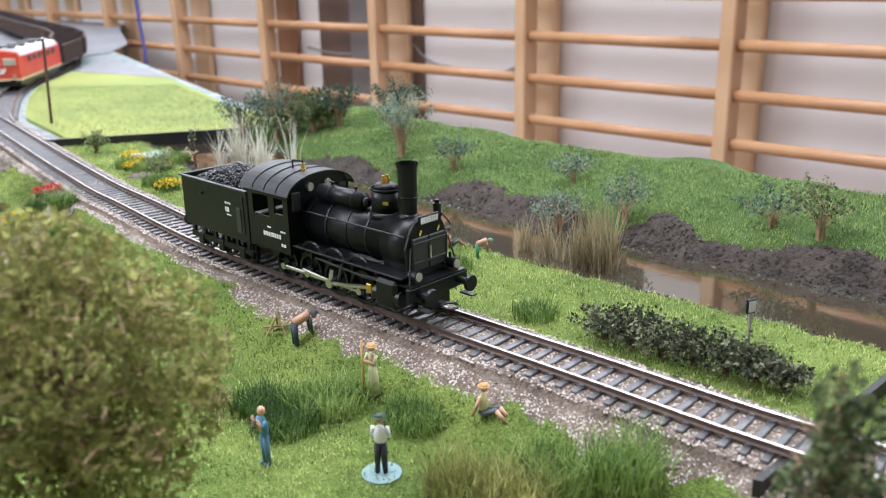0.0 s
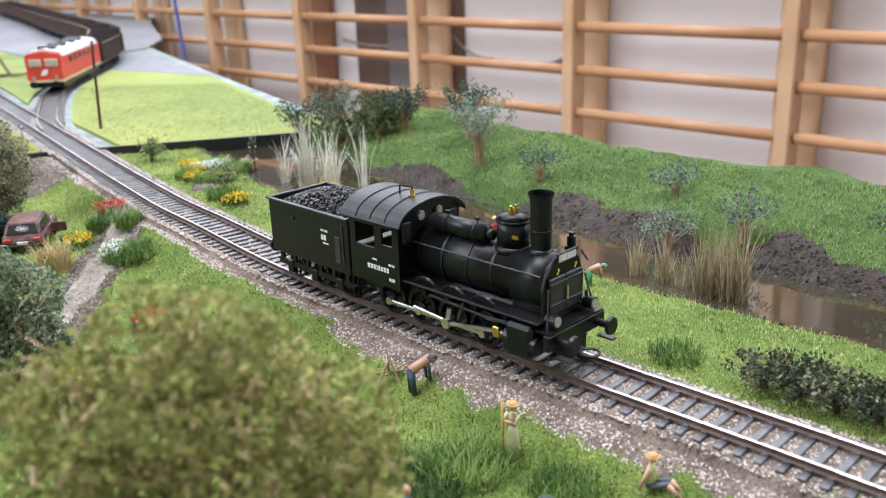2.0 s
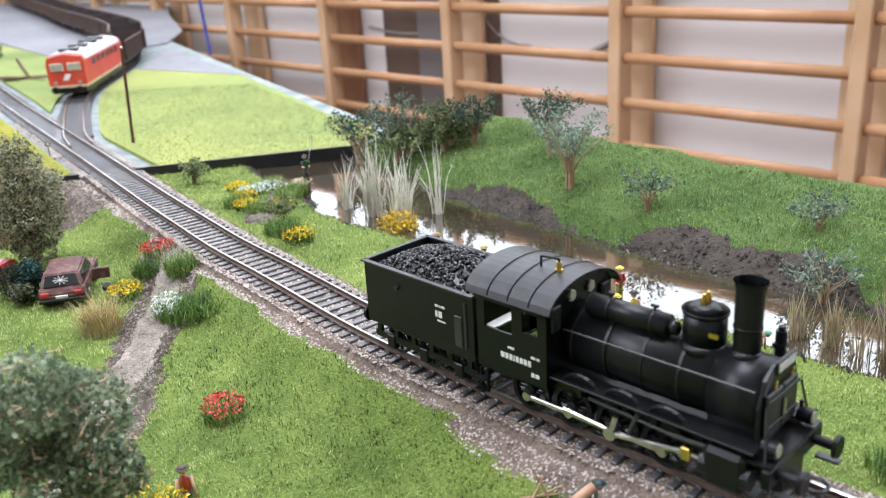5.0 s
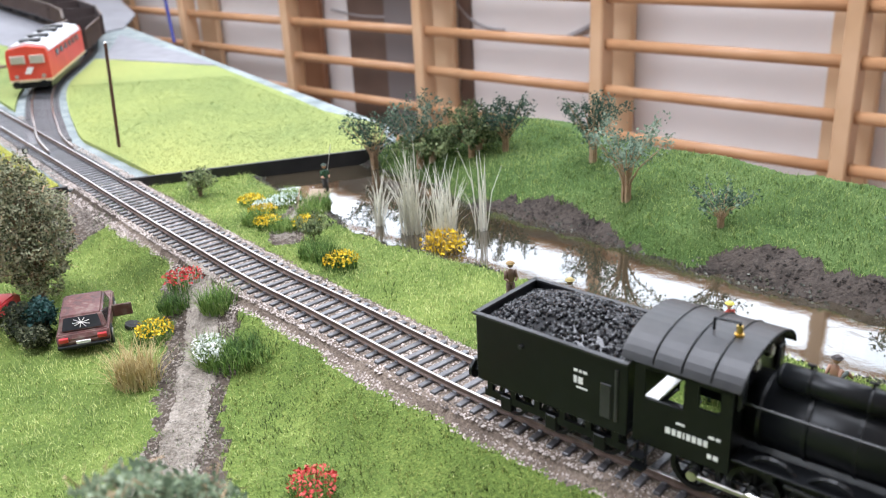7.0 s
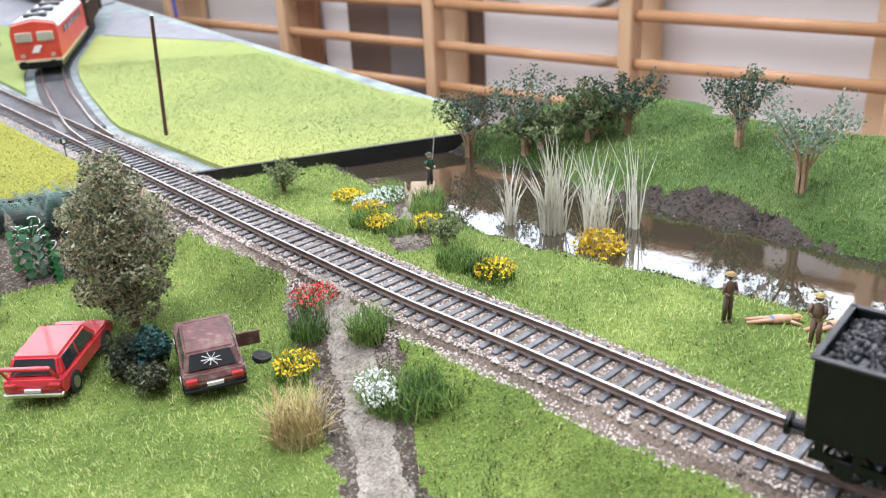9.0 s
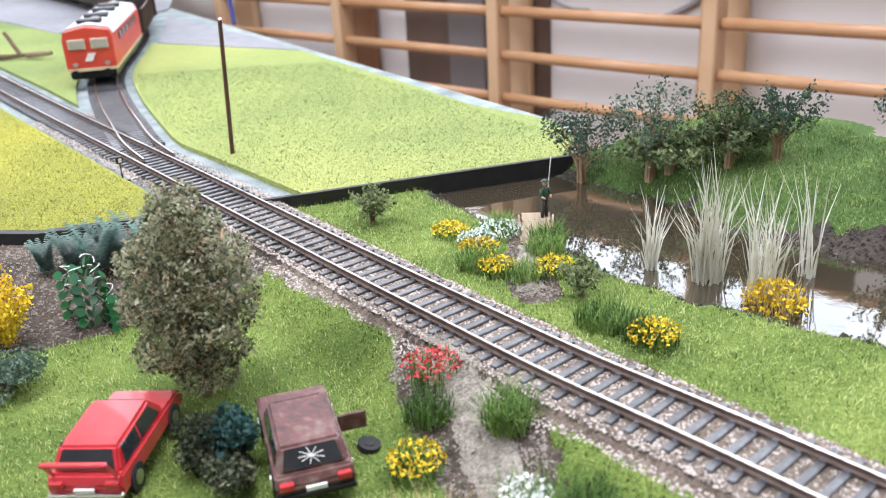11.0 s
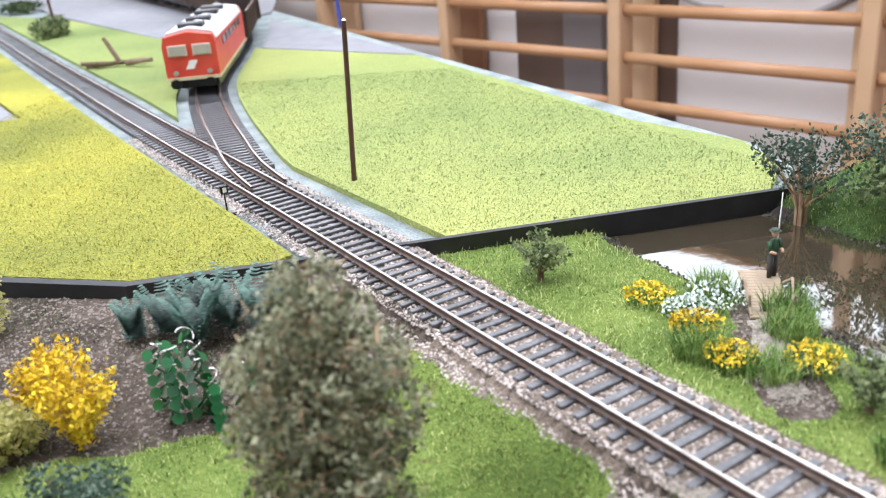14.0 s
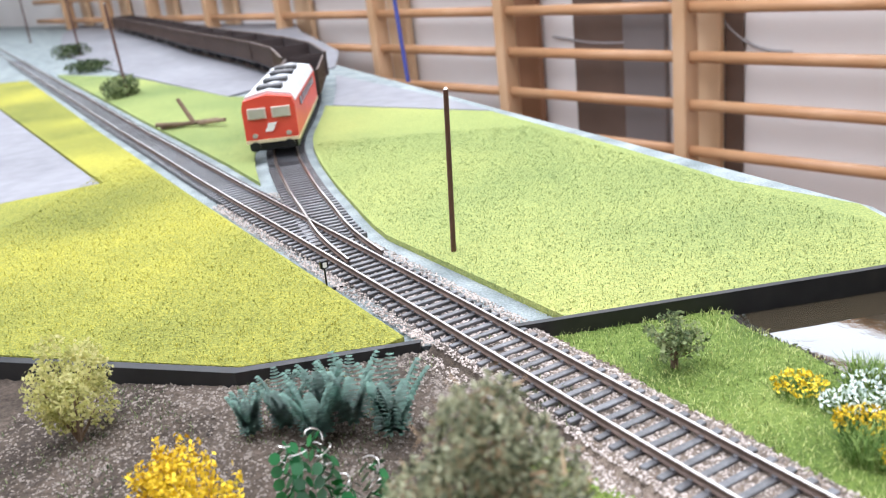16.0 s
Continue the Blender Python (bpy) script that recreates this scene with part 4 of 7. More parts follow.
    # cab
    for s in (-1, 1):
        bm = bmesh.new()
        y0, y1 = (s * 0.0148, s * 0.0156) if s > 0 else (s * 0.0156, s * 0.0148)
        box(bm, -0.030, y0, 0.0125, -0.006, y1, 0.0255)
        box(bm, -0.030, y0, 0.0255, -0.0272, y1, 0.0360)
        box(bm, -0.0175, y0, 0.0255, -0.0140, y1, 0.0360)
        box(bm, -0.0088, y0, 0.0255, -0.006, y1, 0.0360)
        box(bm, -0.0272, y0, 0.0336, -0.006, y1, 0.0360)
        box(bm, -0.0140, y0, 0.0255, -0.0088, y1, 0.0275)
        part("cab_side", bm, BLACK, th)
    bm = bmesh.new()
    arc = [(-0.0152, 0.0125), (0.0152, 0.0125), (0.0152, 0.0360)] + [(0.0152 * math.cos(a), 0.0360 + 0.0058 * math.sin(a)) for a in np.linspace(0.15, math.pi - 0.15, 11)] + [(-0.0152, 0.0360)]
    panel_outline(arc, 0.0, 0.0008, bm)
    bmesh.ops.transform(bm, matrix=Matrix.Translation((-0.0062, 0, 0)) @ Euler((0, 0, radians(90))).to_matrix().to_4x4(), verts=bm.verts)
    cf = part("cab_front", bm, BLACK, th)
    for y, r_ in ((-0.0045, 0.0013), (0.0045, 0.0013)):
        bm = bmesh.new()
        rod(bm, (-0.0062, y, 0.0372), (-0.0052, y, 0.0372), 0.0017, n=16)
        o = part("porthole", bm, SILVER, cf, "round cab window with bright rim")
        bm = bmesh.new()
        rod(bm, (-0.0053, y, 0.0372), (-0.0049, y, 0.0372), 0.0013, n=16)
        part("pane", bm, WINDOWPALE, o)
    for y in (-0.0118, 0.0118):
        bm = bmesh.new()
        box(bm, -0.0060, y - 0.0020, 0.0290, -0.0051, y + 0.0020, 0.0362, 0.0002)
        o = part("spectacle_window", bm, BLACKROOF, cf)
        bm = bmesh.new()
        box(bm, -0.0052, y - 0.0014, 0.0297, -0.0049, y + 0.0014, 0.0355)
        part("pane", bm, GLASSDARK, o)
    bm = bmesh.new()
    prof = [(0.0168 * math.cos(a), 0.0352 + 0.0075 * math.sin(a)) for a in np.linspace(0.10, math.pi - 0.10, 17)]
    outer = [(-0.0330, -0.0040)]
    for x0, x1 in outer:
        rows = [[bm.verts.new((x, y, z + dz)) for y, z in prof] for x, dz in ((x0, 0.0), (x1, 0.0))]
        low = [[bm.verts.new((x, y, z - 0.0007)) for y, z in prof] for x in (x0, x1)]
        for k in range(len(prof) - 1):
            bm.faces.new((rows[0][k], rows[0][k + 1], rows[1][k + 1], rows[1][k]))
            bm.faces.new((low[0][k], low[1][k], low[1][k + 1], low[0][k + 1]))
            for j in (0, 1):
                bm.faces.new((rows[j][k], low[j][k], low[j][k + 1], rows[j][k + 1]))
    roof = part("cab_roof", bm, BLACKROOF, th, "satin black arched cab roof")
    bm = bmesh.new()
    for x in (-0.0250, -0.0180, -0.0110):
        for k in range(len(prof) - 1):
            rod(bm, (x, prof[k][0], prof[k][1] + 0.0001), (x, prof[k + 1][0], prof[k + 1][1] + 0.0001), 0.00028, n=4)
    for k in range(len(prof) * 2 - 2):
        a = 0.10 + (math.pi - 0.2) * k / (len(prof) * 2 - 3)
        ball(bm, (-0.0040, 0.0168 * math.cos(a), 0.0352 + 0.0075 * math.sin(a) - 0.0004), 0.0004, u=6, v=4)
    part("roof_seam", bm, BLACK, roof)
    bm = bmesh.new()
    rod(bm, (-0.0165, -0.0030, 0.0425), (-0.0165, -0.0030, 0.0456), 0.00035, n=6)
    rod(bm, (-0.0165, -0.0030, 0.0456), (-0.0105, -0.0030, 0.0460), 0.00035, n=6)
    rod(bm, (-0.0105, -0.0030, 0.0460), (-0.0105, -0.0030, 0.0440), 0.00035, n=6)
    part("whistle_pipe", bm, BLACK, roof)
    bm = bmesh.new()
    rod(bm, (-0.0105, -0.0030, 0.0425), (-0.0105, -0.0030, 0.0432), 0.0011, n=10)
    rod(bm, (-0.0105, -0.0030, 0.0432), (-0.0105, -0.0030, 0.0452), 0.00075, n=10)
    part("whistle", bm, BRASS, roof, "brass whistle")
    bm = bmesh.new()
    box(bm, -0.0275, -0.0148, 0.0250, -0.0240, 0.0148, 0.0256)
    part("window_ledge", bm, SILVER, th)
    for s in (-1, 1):
        y = s * 0.0157
        bars("lettering", th, -0.0215, 0.0178, y, (0.0012, 0.0010, 0.0010, 0.0004, 0.0010, 0.0010, 0.0010, 0.0010), 0.0017, WHITE)
        bars("lettering", th, -0.0110, 0.0205, y, (0.0014, 0.0010), 0.0007, WHITE)
        bars("lettering", th, -0.0110, 0.0150, y, (0.0010, 0.0012), 0.0012, WHITE)
        bars("lettering", th, -0.0190, 0.0212, y, (0.0022,), 0.0006, WHITE)
        bm = bmesh.new()
        for x in (-0.0285, -0.0262):
            box(bm, x, y - 0.0012, 0.0050, x + 0.0004, y, 0.0125)
        for z in (0.0060, 0.0095):
            box(bm, -0.0290, y - 0.0035, z, -0.0255, y + 0.0002, z + 0.0005)
        part("cab_step", bm, BLACK, th)
    # wheels, rods, cylinders
    for s in (-1, 1):
        for x in (-0.016, -0.002, 0.012, 0.026):
            wheel(th, x, s * 0.0088, 0.0064)
        bm = bmesh.new()
        y = s * 0.0112
        box(bm, -0.017, y - 0.0004, 0.0045, 0.027, y + 0.0004, 0.0058, 0.0002)
        for x in (-0.016, -0.002, 0.012, 0.026):
            rod(bm, (x, y - 0.0007, 0.0052), (x, y + 0.0009, 0.0052), 0.0014, n=10)
        part("coupling_rod", bm, SILVER, th, "bright metal coupling rod")
        bm = bmesh.new()
        y = s * 0.0127
        a, b = Vector((0.0120, y, 0.0052)), Vector((0.0335, y, 0.0088))
        rod(bm, a, b, 0.00075, n=6)
        rod(bm, (0.0120, y - 0.0008, 0.0052), (0.0120, y + 0.0008, 0.0052), 0.0018, n=10)
        rod(bm, (-0.002, y - 0.0008, 0.0075), (0.0120, y, 0.0060), 0.0006, n=6)
        rod(bm, (0.0120, y, 0.0052), (0.0135, y, 0.0110), 0.0008, n=6)
        part("main_rod", bm, SILVER, th, "bright metal main rod")
        bm = bmesh.new()
        box(bm, 0.0320, y - 0.0012, 0.0070, 0.0345, y + 0.0012, 0.0106, 0.0003)
        part("crosshead", bm, BRASS, th, "brass crosshead")
        bm = bmesh.new()
        rod(bm, (0.0345, y, 0.0088), (0.0385, y, 0.0088), 0.0006, n=8)
        part("piston_rod", bm, SILVER, th)
        bm = bmesh.new()
        box(bm, 0.0385, s * 0.0132 - 0.0030, 0.0045, 0.0485, s * 0.0132 + 0.0030, 0.0150, 0.0012)
        rod(bm, (0.0375, s * 0.0132, 0.0088), (0.0495, s * 0.0132, 0.0088), 0.0030, n=16)
        part("cylinder", bm, BLACK, th)
        bm = bmesh.new()
        rod(bm, (0.006, s * 0.0138, 0.0140), (0.0300, s * 0.0138, 0.0128), 0.0005, n=6)
        rod(bm, (0.018, s * 0.0138, 0.0085), (0.0205, s * 0.0138, 0.0150), 0.0006, n=6)
        rod(bm, (0.0300, s * 0.0138, 0.0128), (0.0390, s * 0.0138, 0.0133), 0.0007, n=6)
        part("valve_gear", bm, BLACKROOF, th)
    # front beam, buffers, lamps, coupler
    bm = bmesh.new()
    box(bm, 0.0520, -0.0150, 0.0085, 0.0540, 0.0150, 0.0135, 0.0003)
    box(bm, 0.0485, -0.0140, 0.0135, 0.0540, 0.0140, 0.0142)
    box(bm, 0.0510, -0.0060, 0.0030, 0.0535, 0.0060, 0.0085, 0.0003)
    beam = part("buffer_beam", bm, BLACK, th)
    for s in (-1, 1):
        bm = bmesh.new()
        rod(bm, (0.0540, s * 0.0100, 0.0110), (0.0590, s * 0.0100, 0.0110), 0.0013, n=12)
        rod(bm, (0.0590, s * 0.0100, 0.0110), (0.0600, s * 0.0100, 0.0110), 0.0031, 0.0028, n=18)
        part("buffer", bm, BLACK, beam)
        bm = bmesh.new()
        rod(bm, (0.0500, s * 0.0098, 0.0168), (0.0535, s * 0.0098, 0.0168), 0.0019, 0.0021, n=14)
        rod(bm, (0.0505, s * 0.0098, 0.0185), (0.0505, s * 0.0098, 0.0205), 0.0005, n=6)
        lamp = part("lamp", bm, BLACK, th)
        bm = bmesh.new()
        rod(bm, (0.0534, s * 0.0098, 0.0168), (0.0538, s * 0.0098, 0.0168), 0.0016, n=14)
        part("lens", bm, WINDOWPALE, lamp)
        bm = bmesh.new()
        rod(bm, (0.0518, s * 0.0125, 0.0140), (0.0500, s * 0.0095, 0.0260), 0.0003, n=5)
        rod(bm, (0.0500, s * 0.0070, 0.0345), (0.0500, s * 0.0110, 0.0300), 0.0003, n=5)
        part("front_rail", bm, BLACKROOF, th)
    bm = bmesh.new()
    rod(bm, (0.0440, 0.0110, 0.0300), (0.0440, 0.0110, 0.0365), 0.0014, n=10)
    rod(bm, (0.0440, 0.0110, 0.0365), (0.0440, 0.0110, 0.0378), 0.0009, n=10)
    rod(bm, (0.0440, 0.0110, 0.0250), (0.0440, 0.0110, 0.0300), 0.0018, n=10)
    box(bm, 0.0425, 0.0095, 0.0320, 0.0455, 0.0125, 0.0332)
    part("air_pump", bm, BLACK, th)
    bm = bmesh.new()
    for k in range(10):
        a0, a1 = 2 * math.pi * k / 10, 2 * math.pi * (k + 1) / 10
        rod(bm, (0.0585 + 0.0030 * math.cos(a0), 0.0030 * math.sin(a0), 0.0052), (0.0585 + 0.0030 * math.cos(a1), 0.0030 * math.sin(a1), 0.0052), 0.0005, n=5)
    box(bm, 0.0530, -0.0012, 0.0046, 0.0560, 0.0012, 0.0058)
    part("coupler", bm, BLACKROOF, th)
    bm = bmesh.new()
    box(bm, 0.0545, -0.0125, 0.0060, 0.0600, -0.0100, 0.0066)
    box(bm, 0.0545, 0.0100, 0.0060, 0.0600, 0.0125, 0.0066)
    part("front_step", bm, BLACKROOF, th)
    return th


def tender(m):
    th = thing("tender", m, "black model tender heaped with shiny coal", "tender")
    for nm, c0, c1 in (("side_panel", (-0.0245, -0.0150, 0.0115), (0.0225, -0.0143, 0.0325)), ("side_panel", (-0.0245, 0.0143, 0.0115), (0.0225, 0.0150, 0.0325)),
                       ("rear_panel", (-0.0244, -0.0143, 0.0115), (-0.0238, 0.0143, 0.0325)), ("front_panel", (0.0200, -0.0143, 0.0125), (0.0207, 0.0143, 0.0310)),
                       ("tank_floor", (-0.0238, -0.0143, 0.0115), (0.0224, 0.0143, 0.0125))):
        bm = bmesh.new()
        box(bm, *c0, *c1, 0.0002)
        part(nm, bm, BLACK, th)
    bm = bmesh.new()
    for y in (-0.0150, 0.0150):
        box(bm, -0.0252, y - 0.0008, 0.0323, 0.0225, y + 0.0008, 0.0329)
    box(bm, -0.0252, -0.0150, 0.0323, -0.0238, 0.0150, 0.0329)
    part("rim", bm, BLACKROOF, th, "worn light edge of the tender")
    bm = bmesh.new()
    rg = random.Random(3)
    top = lambda x, y: 0.0300 + 0.0075 * max(0, 1 - ((x - 0.001) / 0.026) ** 2) * max(0, 1 - (y / 0.018) ** 2)
    n, k = 24, 16
    grid = [[bm.verts.new((-0.0236 + 0.0436 * i / n, -0.0140 + 0.0280 * j / k, top(-0.0236 + 0.0436 * i / n, -0.0140 + 0.0280 * j / k) - 0.0010)) for j in range(k + 1)] for i in range(n + 1)]
    for i in range(n):
        for j in range(k):
            bm.faces.new((grid[i][j], grid[i + 1][j], grid[i + 1][j + 1], grid[i][j + 1]))
    for i in range(1100):
        x, y = rg.uniform(-0.0233, 0.0197), rg.uniform(-0.0138, 0.0138)
        m_ = Matrix.Translation((x, y, top(x, y) - 0.0006)) @ Euler((rg.uniform(0, 6), rg.uniform(0, 6), rg.uniform(0, 6))).to_matrix().to_4x4() @ Matrix.Diagonal((rg.uniform(0.6, 1.3), rg.uniform(0.6, 1.2), rg.uniform(0.5, 1), 1))
        bmesh.ops.create_icosphere(bm, subdivisions=0 + 1, radius=0.00078, matrix=m_)
    part("coal", bm, COAL, th, "heap of shiny black coal")
    for s in (-1, 1):
        bm = bmesh.new()
        y = s * 0.0125
        box(bm, -0.0235, y - 0.0006, 0.0055, 0.0215, y + 0.0006, 0.0078)
        for x in (-0.0225, -0.0145, -0.0065, 0.0015, 0.0095, 0.0175):
            box(bm, x, y - 0.0006, 0.0076, x + 0.0018, y + 0.0006, 0.0118)
        for x in (-0.016, -0.001, 0.014):
            box(bm, x - 0.0018, y - 0.0011, 0.0030, x + 0.0018, y + 0.0011, 0.0078, 0.0003)
        part("side_frame", bm, BLACK, th)
        for x in (-0.016, -0.001, 0.014):
            wheel(th, x, s * 0.0088, 0.0052)
        y = s * 0.0151
        bars("lettering", th, 0.0072, 0.0255, y, (0.0012, 0.0007, 0.0012), 0.0008, WHITE)
        bars("lettering", th, 0.0072, 0.0222, y, (0.0009, 0.0014), 0.0020, WHITE)
        bars("lettering", th, 0.0080, 0.0208, y, (0.0032,), 0.0005, WHITE)
        bm = bmesh.new()
        rod(bm, (-0.009, y, 0.0272), (-0.009, y * 1.07, 0.0272), 0.0007, n=6)
        part("bolt", bm, BLACKROOF, th)
        bm = bmesh.new()
        rod(bm, (0.0195, y, 0.0150), (0.0195, y, 0.0300), 0.0005, n=6)
        part("handrail", bm, BLACKROOF, th)
        bm = bmesh.new()
        box(bm, 0.0150, y - 0.0003, 0.0150, 0.0180, y + 0.0004, 0.0250, 0.0002)
        part("hatch", bm, BLACKROOF, th)
        bm = bmesh.new()
        rod(bm, (-0.0245, s * 0.0100, 0.0112), (-0.0285, s * 0.0100, 0.0112), 0.0013, n=10)
        rod(bm, (-0.0285, s * 0.0100, 0.0112), (-0.0294, s * 0.0100, 0.0112), 0.0030, n=16)
        part("buffer", bm, BLACK, th)
    return th


LOCO_I = int(np.argmin(np.hypot(MAIN[:, 0] + 0.048, MAIN[:, 1] - 0.358)))
H0 = Matrix.Diagonal((1.18, 1.08, 1.13, 1))
steam_locomotive(on_line(MAIN, LOCO_I) @ H0)
tender(on_line(MAIN, LOCO_I + 16) @ H0)

# ---------------------------------------------------------------- the red diesel and its goods train


def diesel(m):
    th = thing("diesel_locomotive", m, "red model diesel locomotive with pale roof on the branch track", "locomotive")
    bm = bmesh.new()
    pts = [(-0.0165, 0.012), (0.0165, 0.012), (0.0165, 0.034), (0.0150, 0.0400), (0.0, 0.0430), (-0.0150, 0.0400), (-0.0165, 0.034)]
    panel_outline(pts, -0.085, 0.085, bm)
    bmesh.ops.transform(bm, matrix=Euler((0, 0, radians(-90))).to_matrix().to_4x4(), verts=bm.verts)
    body = part("body", bm, RED, th)
    bm = bmesh.new()
    panel_outline([(-0.0168, 0.0365), (0.0168, 0.0365), (0.0140, 0.0420), (0.0, 0.0450), (-0.0140, 0.0420)], -0.078, 0.078, bm)
    bmesh.ops.transform(bm, matrix=Euler((0, 0, radians(-90))).to_matrix().to_4x4(), verts=bm.verts)
    roof = part("roof", bm, ROOFGREY, th, "pale grey ribbed roof")
    for x in (-0.05, -0.02, 0.02, 0.055):
        bm = bmesh.new()
        box(bm, x, -0.008, 0.0435, x + 0.012, 0.008, 0.0468, 0.0006)
        part("roof_vent", bm, BLACKROOF, roof)
    bm = bmesh.new()
    box(bm, -0.086, -0.0166, 0.0100, 0.086, 0.0166, 0.0122)
    part("cream_stripe", bm, paint(0.62, 0.52, 0.33), th)
    for s in (-1, 1):
        for y in (-0.0075, 0.0075):
            bm = bmesh.new()
            box(bm, s * 0.0848 - 0.0006, y - 0.0058, 0.0268, s * 0.0848 + 0.0012, y + 0.0058, 0.0345, 0.0003)
            o = part("cab_window", bm, paint(0.55, 0.45, 0.38), body)
            bm = bmesh.new()
            box(bm, s * 0.0858 - 0.0006, y - 0.0048, 0.0277, s * 0.0858 + 0.0006, y + 0.0048, 0.0336)
            part("pane", bm, WINDOWPALE, o)
        bm = bmesh.new()
        panel_outline([(-0.004, 0.0175), (0.001, 0.0175), (0.004, 0.0235), (-0.001, 0.0235)], -0.0004, 0.0004, bm)
        bmesh.ops.transform(bm, matrix=Matrix.Translation((s * 0.0853, 0, 0)) @ Euler((0, 0, radians(90))).to_matrix().to_4x4(), verts=bm.verts)
        part("emblem", bm, WHITE, body)
        for y in (-0.0105, 0.0105):
            bm = bmesh.new()
            rod(bm, (s * 0.0845, y, 0.0152), (s * 0.0862, y, 0.0152), 0.0017, n=12)
            part("headlight", bm, WINDOWPALE, body)
            bm = bmesh.new()
            rod(bm, (s * 0.085, y, 0.0085), (s * 0.0905, y, 0.0085), 0.0014, n=10)
            rod(bm, (s * 0.0905, y, 0.0085), (s * 0.0915, y, 0.0085), 0.0034, n=14)
            part("buffer", bm, BLACK, th)
        bm = bmesh.new()
        for k in range(6):
            box(bm, -0.06 + k * 0.02, s * 0.0167 - 0.0004, 0.028, -0.048 + k * 0.02, s * 0.0167 + 0.0004, 0.034, 0.0002)
        part("side_window", bm, GLASSDARK, body)
    bm = bmesh.new()
    box(bm, -0.084, -0.0150, 0.0040, 0.084, 0.0150, 0.0102, 0.0008)
    for x in (-0.06, 0.035):
        box(bm, x, -0.0135, 0.0015, x + 0.03, 0.0135, 0.0060, 0.0006)
    part("underframe", bm, BLACK, th)
    for s in (-1, 1):
        for x in (-0.065, -0.050, -0.036, 0.036, 0.050, 0.065):
            wheel(th, x, s * 0.0088, 0.0055, 4)
    return th


def wagon(m):
    th = thing("goods_wagon", m, "dark brown open goods wagon in a long train", "wagon", "goods train")
    bm = bmesh.new()
    for y0, y1 in ((-0.0165, -0.0155), (0.0155, 0.0165)):
        box(bm, -0.058, y0, 0.012, 0.058, y1, 0.034)
    for x0, x1 in ((-0.058, -0.057), (0.057, 0.058)):
        box(bm, x0, -0.0165, 0.012, x1, 0.0165, 0.034)
    box(bm, -0.058, -0.0165, 0.0115, 0.058, 0.0165, 0.013)
    part("body", bm, WAGON, th)
    bm = bmesh.new()
    for y in (-0.0170, 0.0170):
        for k in range(9):
            box(bm, -0.057 + k * 0.014, y - 0.0005, 0.012, -0.0555 + k * 0.014, y + 0.0005, 0.034)
        box(bm, -0.058, y - 0.0006, 0.0335, 0.058, y + 0.0006, 0.0348)
    part("rib", bm, DARKWOOD, th)
    bm = bmesh.new()
    box(bm, -0.056, -0.012, 0.007, 0.056, 0.012, 0.0116)
    part("underframe", bm, BLACK, th)
    for s in (-1, 1):
        for x in (-0.044, -0.030, 0.030, 0.044):
            wheel(th, x, s * 0.0088, 0.0052, 4)
    return th


RED_I = int(np.argmin(np.hypot(BRANCH[:, 0] + 0.514, BRANCH[:, 1] - 1.045)))
BIG = Matrix.Diagonal((1.10, 1.20, 1.06, 1))
diesel(on_line(BRANCH, RED_I + 24) @ BIG)
i = RED_I + 24 + 25 + 17
first = wagon(on_line(BRANCH, i) @ BIG)
for k in range(1, 14):
    i += 34
    if i < len(BRANCH) - 5:
        copy_thing(first, on_line(BRANCH, i) @ BIG)

# ---------------------------------------------------------------- plants
PR = np.random.RandomState(11)


def clump(n, c, r, shell=0.55):
    """Points in a ball, denser towards its skin."""
    v = PR.normal(size=(n, 3))
    v /= np.linalg.norm(v, axis=1)[:, None]
    return np.array(c) + v * (PR.uniform(shell, 1.0, n) ** 0.6)[:, None] * np.array(r)


def branchy(bm, base, tips, r0, r1=0.0003, n=6):
    for t_ in tips:
        b, t_ = Vector(base), Vector(t_)
        mid = b.lerp(t_, 0.5) + Vector((random.uniform(-1, 1), random.uniform(-1, 1), 0.6)) * (t_ - b).length * 0.08
        rod(bm, b, mid, r0, (r0 + r1) / 2, n=n)
        rod(bm, mid, t_, (r0 + r1) / 2, r1, n=n)


